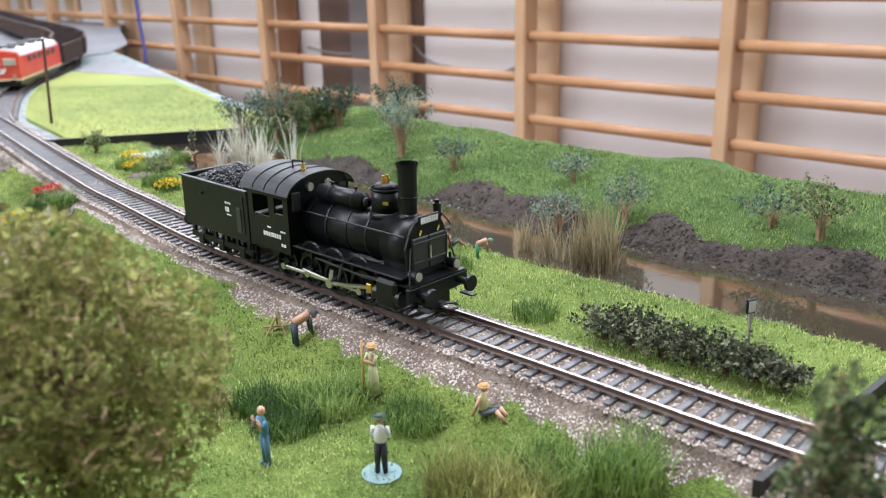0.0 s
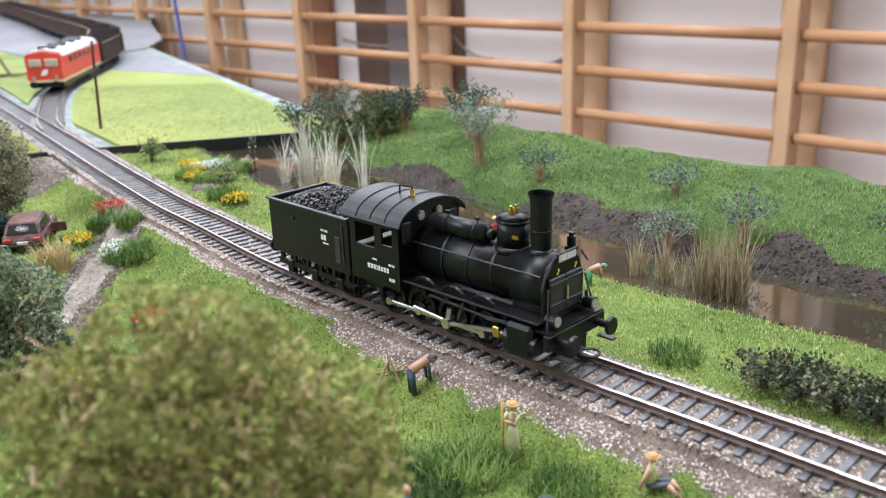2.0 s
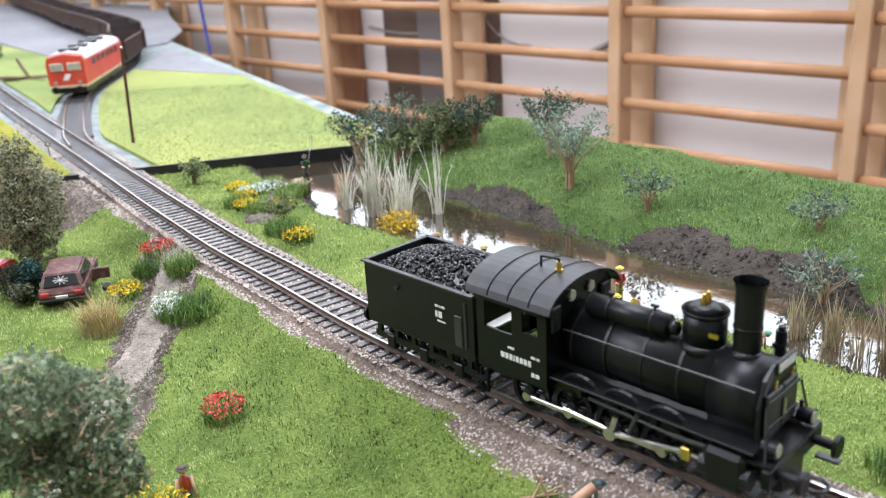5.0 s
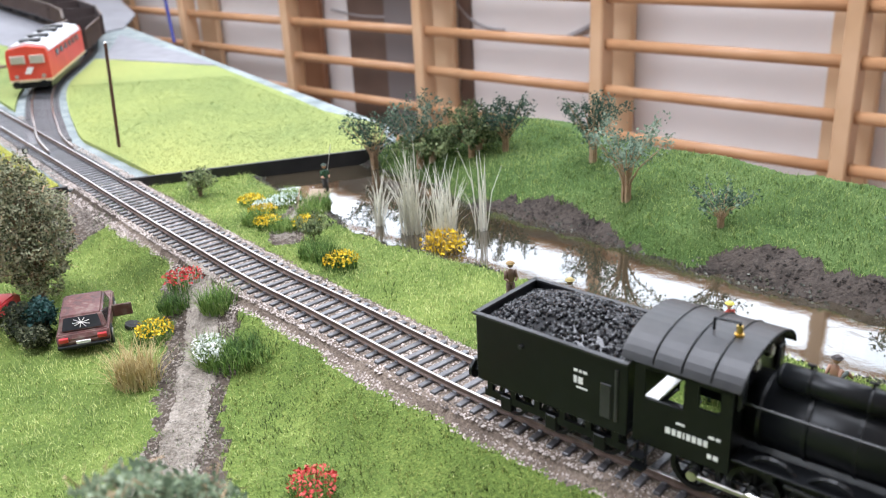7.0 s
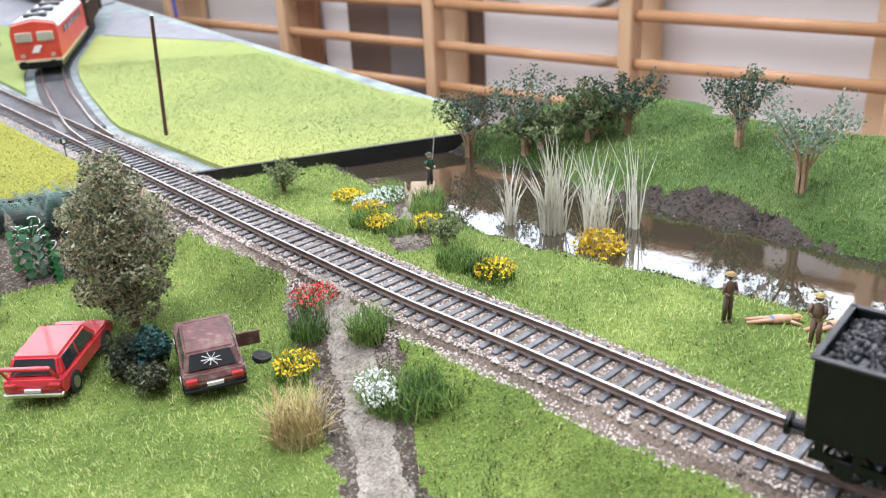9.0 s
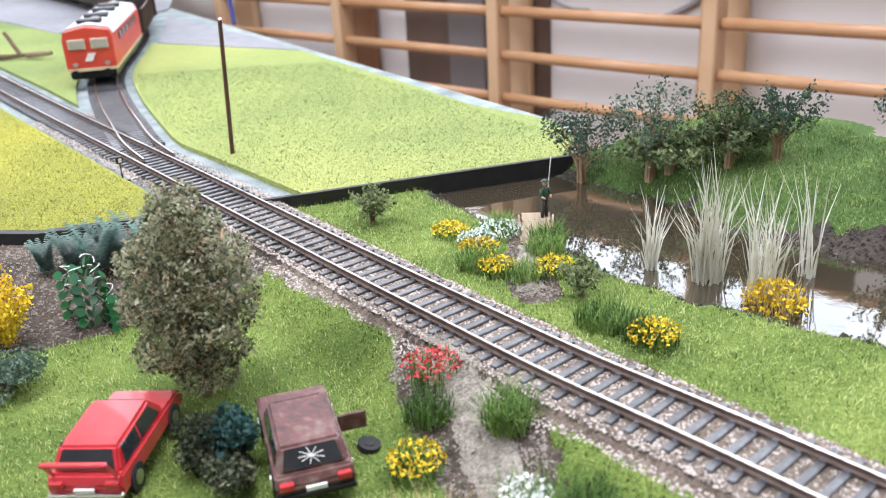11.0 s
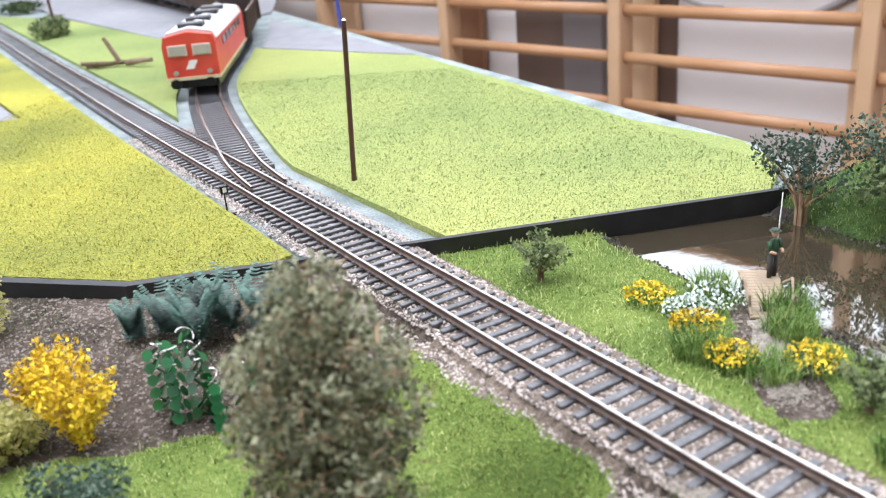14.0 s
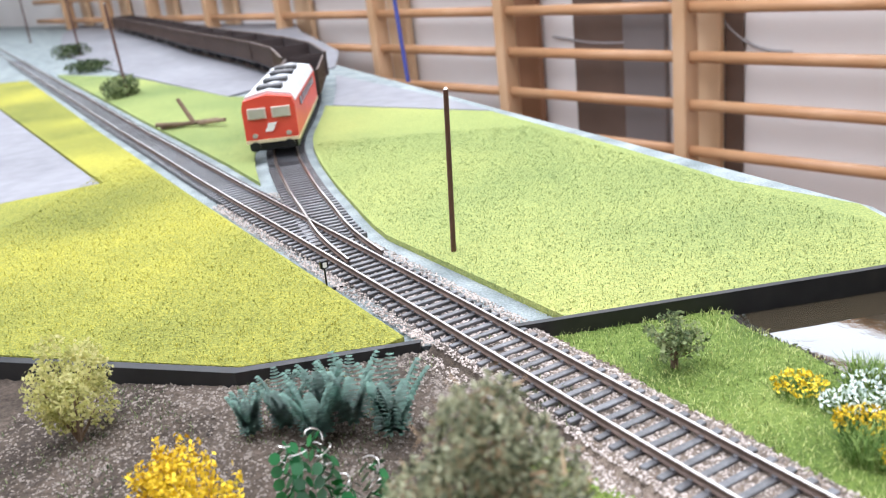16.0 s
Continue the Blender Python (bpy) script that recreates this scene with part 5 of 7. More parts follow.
def tree(x, y, clumps, trunk_h, label, leaf, count, size, trunk_r=0.0016, name="tree", base=None, blossom=None, grown=1.12):
    """A tree: tapered trunk with limbs, and a crown of small leaves in uneven clumps (x, y, z, rx, ry, rz from its foot)."""
    z = ground_at(x, y) if base is None else base
    th = thing(name, pose(x, y, z), label, "tree", size=grown)
    bm = bmesh.new()
    rod(bm, (0, 0, -0.002), (0.0004, 0, trunk_h), trunk_r * 1.25, trunk_r * 0.8, n=9)
    branchy(bm, (0.0004, 0, trunk_h * 0.95), [(c[0] * 0.8, c[1] * 0.8, c[2]) for c in clumps], trunk_r * 0.55)
    part("trunk", bm, BARK, th)
    vol = np.array([c[3] * c[4] * c[5] for c in clumps]) ** (2 / 3)
    pts = np.concatenate([clump(int(count * v / vol.sum()), c[:3], c[3:]) for c, v in zip(clumps, vol)])
    pts += PR.normal(size=pts.shape) * size * 0.6
    tri_mesh("crown", leaves(pts, size, PR), leaf, th, True)
    n_ = count // 9
    k_ = PR.randint(0, len(pts), n_)
    d1, d2 = PR.normal(size=(n_, 3)) * size * 1.7, PR.normal(size=(n_, 3)) * size * 1.7
    thin_ = PR.normal(size=(n_, 3)) * size * 0.10
    p0 = pts[k_]
    q1 = np.stack([p0 - thin_, p0 + thin_, p0 + d1 + thin_, p0 + d1 - thin_], 1)
    q2 = np.stack([p0 + d1 - thin_, p0 + d1 + thin_, p0 + d1 + d2 + thin_ * 0.4, p0 + d1 + d2 - thin_ * 0.4], 1)
    tri_mesh("fine_twig", np.concatenate([q1, q2]), TWIG, th, True)
    if blossom:
        pts = np.concatenate([clump(5, c[:3], c[3:], 0.95) for c in clumps[:blossom[1]]])
        bm = bmesh.new()
        for p in pts[:blossom[2]]:
            bmesh.ops.create_icosphere(bm, subdivisions=1, radius=0.0014, matrix=Matrix.Translation(p))
        part("fruit", bm, blossom[0], th, "orange-red fruit")
    return th


def egg(h0, h1, r, n=26):
    """Clumps that build an uneven egg-shaped crown."""
    out = []
    for k in range(n):
        u = (k + 0.5) / n
        z = h0 + (h1 - h0) * u
        rr_ = r * (math.sin(math.pi * min(1, u * 0.80 + 0.14)) ** 0.8)
        a = k * 2.4
        q = rr_ * 0.52
        out.append((q * math.cos(a), q * math.sin(a), z, rr_ * PR.uniform(0.42, 0.60), rr_ * PR.uniform(0.42, 0.60), (h1 - h0) * 0.11))
    return out


tree(-0.3360, 0.5680, egg(0.007, 0.064, 0.0215), 0.03, "bushy olive-green egg-shaped model tree on the lawn", LEAF, 15000, 0.00088)
# the large tree near the lens and the dark one at the board's end
WIDE = []
for k in range(30):
    u_ = (k + 0.5) / 30
    h_ = 1 - 2 * u_
    a_, q_ = k * 2.4, math.sqrt(1 - h_ * h_) * PR.uniform(0.55, 0.85)
    WIDE.append((0.038 * q_ * math.cos(a_), 0.030 * q_ * math.sin(a_), 0.059 + 0.029 * h_, PR.uniform(0.011, 0.016), PR.uniform(0.010, 0.014), PR.uniform(0.008, 0.012)))
tree(-0.0920, 0.1860, WIDE, 0.046, "large yellow-green foliage tree with brown twigs", LEAF_Y, 16000, 0.0012, 0.0018, grown=1.0)
tree(0.0747, 0.1450, egg(0.012, 0.066, 0.0100, 16), 0.03, "slim dark green model tree by the board joint", LEAF_D, 5000, 0.0009)
tree(-0.2080, 0.3260, [(-0.008, 0, 0.032, 0.012, 0.011, 0.010), (0.006, 0.003, 0.034, 0.012, 0.011, 0.011), (-0.002, -0.004, 0.043, 0.012, 0.011, 0.010), (0.011, -0.004, 0.026, 0.009, 0.008, 0.009), (-0.012, 0.004, 0.024, 0.010, 0.009, 0.009), (0.002, -0.006, 0.022, 0.011, 0.009, 0.008), (0.013, 0.002, 0.018, 0.006, 0.006, 0.006)], 0.024, "round pale green fruit tree with orange-red fruit", LEAF_MINT, 9000, 0.0010, 0.0018, "fruit_tree", None, (paint(0.62, 0.12, 0.03), 4, 5), grown=1.24)


def shrub(x, y, h, w, label, leaf, count=260, stems=12, size=0.0014, twig=None, name="shrub"):
    """A fan of pale stems with leaf clumps at the ends."""
    z = ground_at(x, y)
    th = thing(name, pose(x, y, z), label, "shrub", "shrubs of the far bank" if name == "shrub" else "", size=1.12)
    bm = bmesh.new()
    tips = []
    for k in range(stems):
        a = k * 2.4 + PR.uniform(-0.3, 0.3)
        q = w * 0.5 * math.sqrt((k + 0.5) / stems)
        tips.append((q * math.cos(a), q * math.sin(a), h * PR.uniform(0.62, 1.0) * (1 - 0.25 * k / stems)))
    bend = []
    for k, t_ in enumerate(tips):
        u = PR.uniform(0.16, 0.34)
        m1_ = (t_[0] * 0.10, t_[1] * 0.10, h * 0.20)
        m2_ = (t_[0] * u, t_[1] * u, t_[2] * PR.uniform(0.44, 0.56))
        bend.append(m2_)
        rod(bm, (t_[0] * 0.10, t_[1] * 0.10, -0.001), m1_, h * 0.016, h * 0.014, n=5)
        rod(bm, m1_, m2_, h * 0.013, h * 0.010, n=5)
        rod(bm, m2_, t_, h * 0.010, h * 0.004, n=5)
    part("stem", bm, twig or TWIG, th)
    pts = []
    for t_, b_ in zip(tips, bend):
        t_, b_ = np.array(t_), np.array(b_)
        if name == "flowering_bush":
            b_ = b_ * 0.3
        u = PR.beta(2.0 if name == "shrub" else 1.3, 1.0, count // stems)[:, None] * 1.12
        pts.append(b_ + (t_ - b_) * u + PR.normal(size=(count // stems, 3)) * w * 0.045)
    tri_mesh("foliage", leaves(np.concatenate(pts), size, PR), leaf, th, True)
    return th


for x, y, h, w, m_ in ((-0.1728, 0.7465, 0.040, 0.036, LEAF_B), (-0.1411, 0.7289, 0.047, 0.036, LEAF_B), (-0.1074, 0.7115, 0.034, 0.030, LEAF_D), (-0.0854, 0.7074, 0.034, 0.030, LEAF_B), (-0.0366, 0.6682, 0.043, 0.032, LEAF_B), (-0.0304, 0.6092, 0.044, 0.038, LEAF_B), (0.0063, 0.5631, 0.024, 0.022, LEAF_B), (0.0633, 0.4643, 0.027, 0.026, LEAF_B), (0.0970, 0.4517, 0.028, 0.022, LEAF_B), (0.1637, 0.4174, 0.020, 0.026, LEAF_B), (0.1783, 0.3954, 0.030, 0.024, LEAF_D), (0.0773, 0.5117, 0.020, 0.022, LEAF_B)):
    if h < 0.032:
        shrub(x, y, h * 0.9, w * 1.25, "low blue-green shrub with bare fanned stems on the bank", m_, 620, 15, 0.0009)
    else:
        shrub(x, y, h, w * 1.15, "blue-green shrub with bare pale stems on the grassy bank", m_, 1400, 16, 0.0010)
for x, y, h, w in ((-0.1323, 0.7239, 0.020, 0.045), (-0.1017, 0.7176, 0.018, 0.04)):
    shrub(x, y, h, w, "low dense dark green shrub on the bank", LEAF_D, 1600, 18, 0.0014)
for x, y, h, w, m_ in ((-0.2820, 0.6946, 0.017, 0.020, LEAF_D), (-0.2011, 0.6024, 0.014, 0.018, LEAF_D), (-0.0579, 0.4395, 0.014, 0.020, LEAF_D), (-0.0627, 0.4539, 0.012, 0.016, LEAF_D), (0.0612, 0.3093, 0.012, 0.024, LEAF), (0.0699, 0.3011, 0.013, 0.024, LEAF), (0.0788, 0.2923, 0.013, 0.024, LEAF), (0.0888, 0.2845, 0.012, 0.024, LEAF), (0.0979, 0.2772, 0.013, 0.022, LEAF), (0.1061, 0.2703, 0.013, 0.020, LEAF), (0.1133, 0.2638, 0.010, 0.016, LEAF), (-0.0438, 0.4227, 0.010, 0.016, LEAF_D)):
    shrub(x, y, h, w, "small dark green lineside bush with thin twigs", m_, 900, 22, 0.0009, BARK, "bush")


def tuft(x, y, h, w, n, material, label, width=0.0004, lean=0.7, flower=None, name="grass_tuft", z=None):
    """A clump of long fibres, with blossoms on it where asked."""
    z = ground_at(x, y) if z is None else z
    th = thing(name, pose(x, y, z), label, "tuft" if not flower else "flowers", "tufts of grass" if not flower else "flower clumps", size=1.12)
    r_ = np.sqrt(PR.uniform(0, 1, n)) * w * 0.5
    a = PR.uniform(0, 6.28, n)
    root = np.stack([r_ * np.cos(a), r_ * np.sin(a), np.full(n, -0.0005)], 1)
    tri_mesh("foliage", blades(root, h, lean, width, PR), material, th, True)
    if flower:
        k = flower[1]
        r_ = np.sqrt(PR.uniform(0, 1, k)) * w * 0.55
        a = PR.uniform(0, 6.28, k)
        c = np.stack([r_ * np.cos(a), r_ * np.sin(a), h * (0.62 + 0.45 * PR.uniform(0, 1, k)) * (1 - (r_ / w) ** 2)], 1)
        tri_mesh("blossom", leaves(c, flower[2], PR), flower[0], th, True)
    return th


FLOWERS = (
    (-0.2590, 0.5520, 0.007, 0.016, TURF, FL_RED, "clump of bright red flowers by the path"),
    (-0.1823, 0.3959, 0.008, 0.014, TURF, FL_RED, "round clump of red flowers on the lawn"),
    (-0.2365, 0.4950, 0.009, 0.012, TURF, FL_WHI, "clump of white flowers beside the path"),
    (-0.2345, 0.4870, 0.009, 0.010, TURF, FL_WHI, "clump of white flowers beside the path"),
    (-0.2650, 0.5160, 0.008, 0.014, TURF, FL_YEL, "clump of yellow flowers beside the path"),
    (-0.1874, 0.3333, 0.010, 0.018, TURF, FL_YEL, "clump of yellow flowers under the fruit tree"),
    (-0.2356, 0.6494, 0.006, 0.014, TURF, FL_YEL, "clump of yellow flowers by the river path"),
    (-0.2300, 0.6301, 0.006, 0.013, TURF, FL_YEL, "clump of yellow flowers by the river path"),
    (-0.2072, 0.6253, 0.006, 0.014, TURF, FL_YEL, "clump of yellow flowers by the river path"),
    (-0.1836, 0.5635, 0.007, 0.015, TURF, FL_YEL, "clump of yellow flowers near the track"),
    (-0.2252, 0.6697, 0.005, 0.018, TURF, FL_PALE, "pale flower cushion by the jetty"),
    (-0.2354, 0.6621, 0.005, 0.014, TURF, FL_PALE, "pale flower cushion by the jetty"),
    (-0.2464, 0.6746, 0.005, 0.014, TURF, FL_YEL, "clump of yellow flowers on the slope"),
    (-0.0642, 0.4589, 0.006, 0.009, TURF, FL_YEL, "small clump of yellow flowers by the bathers"),
)
for x, y, h, w, m_, f_, lab in FLOWERS:
    tuft(x, y, h, w, 160, m_, lab, 0.0004, 0.8, (f_, 260, 0.00075), "flower_clump")
tuft(-0.1317, 0.5909, 0.017, 0.020, 260, DRY, "yellow flowering bush among pale reeds", 0.0005, 0.5, (FL_YEL, 420, 0.0010), "flowering_bush")
for x, y, h, w, n, m_, lab in (
    (-0.2620, 0.4770, 0.014, 0.016, 420, DRY, "tall dry straw-coloured grass tuft beside the path"),
    (-0.2250, 0.4880, 0.009, 0.022, 500, TURF, "green grass tuft beside the path"),
    (-0.2375, 0.5240, 0.010, 0.014, 380, TURF, "green grass tuft beside the path"),
    (-0.2605, 0.5380, 0.008, 0.014, 320, TURF, "green grass tuft beside the path"),
    (-0.2142, 0.4871, 0.006, 0.02, 320, TURF, "low green grass tuft on the slope"),
    (-0.0421, 0.2774, 0.008, 0.026, 800, TURF, "deep green grass tuft on the meadow"),
    (-0.0550, 0.2630, 0.007, 0.022, 600, TURF, "deep green grass tuft on the meadow"),
    (-0.0106, 0.2649, 0.007, 0.022, 600, TURF, "deep green grass tuft on the meadow"),
    (-0.0663, 0.2757, 0.008, 0.018, 500, TURF, "deep green grass tuft on the meadow"),
    (0.0339, 0.2273, 0.010, 0.024, 600, TURF, "tall green grass tuft on the meadow"),
    (0.0524, 0.2202, 0.011, 0.022, 600, TURF, "tall green grass tuft on the meadow"),
    (0.0197, 0.2189, 0.011, 0.020, 500, LEAF_Y, "pale green weeds on the meadow"),
    (0.0031, 0.2231, 0.012, 0.018, 420, LEAF_Y, "pale green weeds on the meadow"),
    (-0.1976, 0.5801, 0.008, 0.018, 420, TURF, "green grass tuft by the track"),
    (-0.1889, 0.5715, 0.007, 0.014, 320, TURF, "green grass tuft by the track"),
    (-0.2200, 0.6227, 0.007, 0.014, 360, TURF, "green grass tuft by the river path"),
    (-0.2378, 0.6371, 0.008, 0.013, 360, TURF, "green grass tuft by the river path"),
    (-0.2040, 0.6602, 0.009, 0.014, 360, TURF, "green grass tuft by the jetty"),
    (-0.2076, 0.6458, 0.008, 0.014, 360, TURF, "green grass tuft by the jetty"),
    (-0.2224, 0.6822, 0.007, 0.012, 300, TURF, "green grass tuft by the jetty"),
    (0.0021, 0.3962, 0.007, 0.020, 420, TURF, "green grass tuft by the track"),
    (-0.0300, 0.4170, 0.006, 0.020, 420, TURF, "green grass tuft by the track"),
    (0.0370, 0.3340, 0.006, 0.018, 380, TURF, "green grass tuft by the track"),
):
    tuft(x, y, h, w, n, m_, lab, 0.0004, 0.85)
for x, y, h, w, n, m_, lab in (
    (-0.1660, 0.6313, 0.028, 0.005, 34, REED_P, "slender clump of bleached pale reeds in the river"),
    (-0.1479, 0.6171, 0.042, 0.011, 90, REED_P, "tall fanned clump of bleached pale reeds in the river"),
    (-0.1300, 0.6049, 0.036, 0.011, 74, REED_P, "tall fanned clump of bleached pale reeds in the river"),
    (-0.1093, 0.6142, 0.038, 0.006, 18, REED_P, "thin clump of bleached pale reeds in the river"),
    (0.0420, 0.4340, 0.024, 0.008, 80, REED, "straw-coloured reed clump at the water's edge"),
    (0.0520, 0.4240, 0.026, 0.007, 70, REED, "straw-coloured reed clump at the water's edge"),
    (0.0690, 0.4060, 0.035, 0.012, 150, REED, "tall straw-coloured reed clump at the water's edge"),
    (0.0775, 0.3990, 0.036, 0.010, 130, REED, "tall straw-coloured reed clump at the water's edge"),
    (0.0590, 0.4150, 0.024, 0.005, 40, REED, "slim straw-coloured reed clump at the water's edge"),
):
    tuft(x, y, h, w, n, m_, lab, 0.0007, 0.42 if m_ is REED_P else 0.30, None, "reeds", -0.0127 if m_ is REED_P else None)


def mossy(x, y, h, w, label, material, count=1800, size=0.0009, name="bush"):
    """A dense low bush of many small leaves."""
    th = thing(name, pose(x, y, ground_at(x, y)), label, "bush", size=1.12)
    cl = [(PR.uniform(-0.3, 0.3) * w, PR.uniform(-0.3, 0.3) * w, h * PR.uniform(0.25, 0.72), w * 0.24, w * 0.24, h * 0.28) for _ in range(9)]
    pts = np.concatenate([clump(count // 9, c[:3], c[3:], 0.3) for c in cl])
    tri_mesh("foliage", leaves(pts, size, PR), material, th, True)
    bm = bmesh.new()
    branchy(bm, (0, 0, -0.0005), [c[:3] for c in cl], 0.0006)
    part("twig", bm, BARK, th)
    return th


mossy(-0.3260, 0.5290, 0.016, 0.024, "olive bush between the two cars", LEAF)
mossy(-0.3200, 0.5150, 0.011, 0.018, "olive bush between the two cars", LEAF)
mossy(-0.3185, 0.5260, 0.019, 0.018, "dark teal bush beside the rusty car", TEAL)
shrub(-0.4210, 0.6130, 0.025, 0.022, "bright yellow feathery flowering bush by the vegetable bed", FL_YEL, 2600, 26, 0.0008, TWIG, "flowering_bush")
shrub(-0.4360, 0.6260, 0.023, 0.020, "bright yellow feathery flowering bush by the vegetable bed", FL_YEL, 2400, 24, 0.0008, TWIG, "flowering_bush")
mossy(-0.4420, 0.6060, 0.020, 0.022, "olive-green bush in front of yellow blossom", LEAF_Y, 2600)
mossy(-0.4862, 0.6669, 0.034, 0.026, "tall olive-green bush at the board's edge", LEAF_Y, 3600)
mossy(-0.4082, 0.5797, 0.014, 0.026, "pale green bush on the lawn", LEAF_B, 1600)


def fern(x, y, h, label):
    """A fern: arching fronds with pairs of leaflets."""
    th = thing("fern", pose(x, y, ground_at(x, y)), label, "fern", "ferns by the vegetable bed", size=1.12)
    quads = []
    for k in range(9):
        a = k * 0.7 + PR.uniform(-0.2, 0.2)
        out = h * PR.uniform(0.25, 0.6)
        d_ = np.array([math.cos(a), math.sin(a), 0])
        s_ = np.array([-math.sin(a), math.cos(a), 0])
        for j in range(14):
            u = (j + 2) / 16
            c = d_ * out * u + np.array([0, 0, h * (1.5 * u - 0.45 * u * u)])
            l_ = h * 0.26 * (1 - 0.85 * u)
            for sg in (-1, 1):
                e = c + s_ * sg * l_ + d_ * l_ * 0.3
                wv = d_ * 0.0008
                quads.append([c - wv, c + wv, e + wv * 0.5, e - wv * 0.5])
    tri_mesh("frond", np.array(quads), FERN, th, True)
    return th


for x, y, h in ((-0.4198, 0.6790, 0.017), (-0.4077, 0.6730, 0.020), (-0.3973, 0.6790, 0.020), (-0.3830, 0.6735, 0.022), (-0.4308, 0.6760, 0.014), (-0.4060, 0.6860, 0.016)):
    fern(x + 0.008, y - 0.013, h, "blue-green plastic fern beside the vegetable bed")


def vine(x, y, h, lean_a):
    """A climbing bean: a winding pale stake with round glossy leaves."""
    th = thing("bean_plant", pose(x, y, ground_at(x, y), 0, 0, lean_a), "glossy dark green climbing plant on bare soil", "plant", "climbing plants in the bed", size=1.12)
    bm = bmesh.new()
    n = 18
    prev = None
    for k in range(n + 1):
        u = k / n
        p = Vector((0.0016 * math.cos(u * 14), 0.0016 * math.sin(u * 14), h * u))
        if prev:
            rod(bm, prev, p, 0.00035, n=5)
        prev = p
    part("stem", bm, VINE, th)
    bm = bmesh.new()
    for k in range(16):
        u = (k + 1) / 17
        a = k * 2.1
        bmesh.ops.create_circle(bm, cap_ends=True, segments=7, radius=0.0017, matrix=Matrix.Translation((0.0030 * math.cos(a), 0.0026 * math.sin(a), h * u)) @ Euler((0.7 * math.cos(a), 0.9, a)).to_matrix().to_4x4())
    part("foliage", bm, VINE, th)
    bm = bmesh.new()
    for k in range(3):
        q = Matrix.Translation((0.0008, 0, h * (0.55 + 0.18 * k))) @ Euler((0.4, 0.2, 0.9 * k)).to_matrix().to_4x4()
        for j in range(8):
            a0, a1 = j * 0.45, (j + 1) * 0.45
            rod(bm, q @ Vector((0.0022 * math.cos(a0), 0.0022 * math.sin(a0), 0.0003 * j)), q @ Vector((0.0022 * math.cos(a1), 0.0022 * math.sin(a1), 0.0003 * (j + 1))), 0.00022, n=4)
    part("tendril", bm, SILVER, th, "shiny curled tendril")
    return th


for k, (x, y, h) in enumerate(((-0.4032, 0.6383, 0.022), (-0.3972, 0.6319, 0.024), (-0.3895, 0.6347, 0.022), (-0.3833, 0.6303, 0.016), (-0.3764, 0.6374, 0.017), (-0.3934, 0.6409, 0.024))):
    vine(x + 0.002, y - 0.009, h, k * 50)

# ---------------------------------------------------------------- figures, plain painted shapes


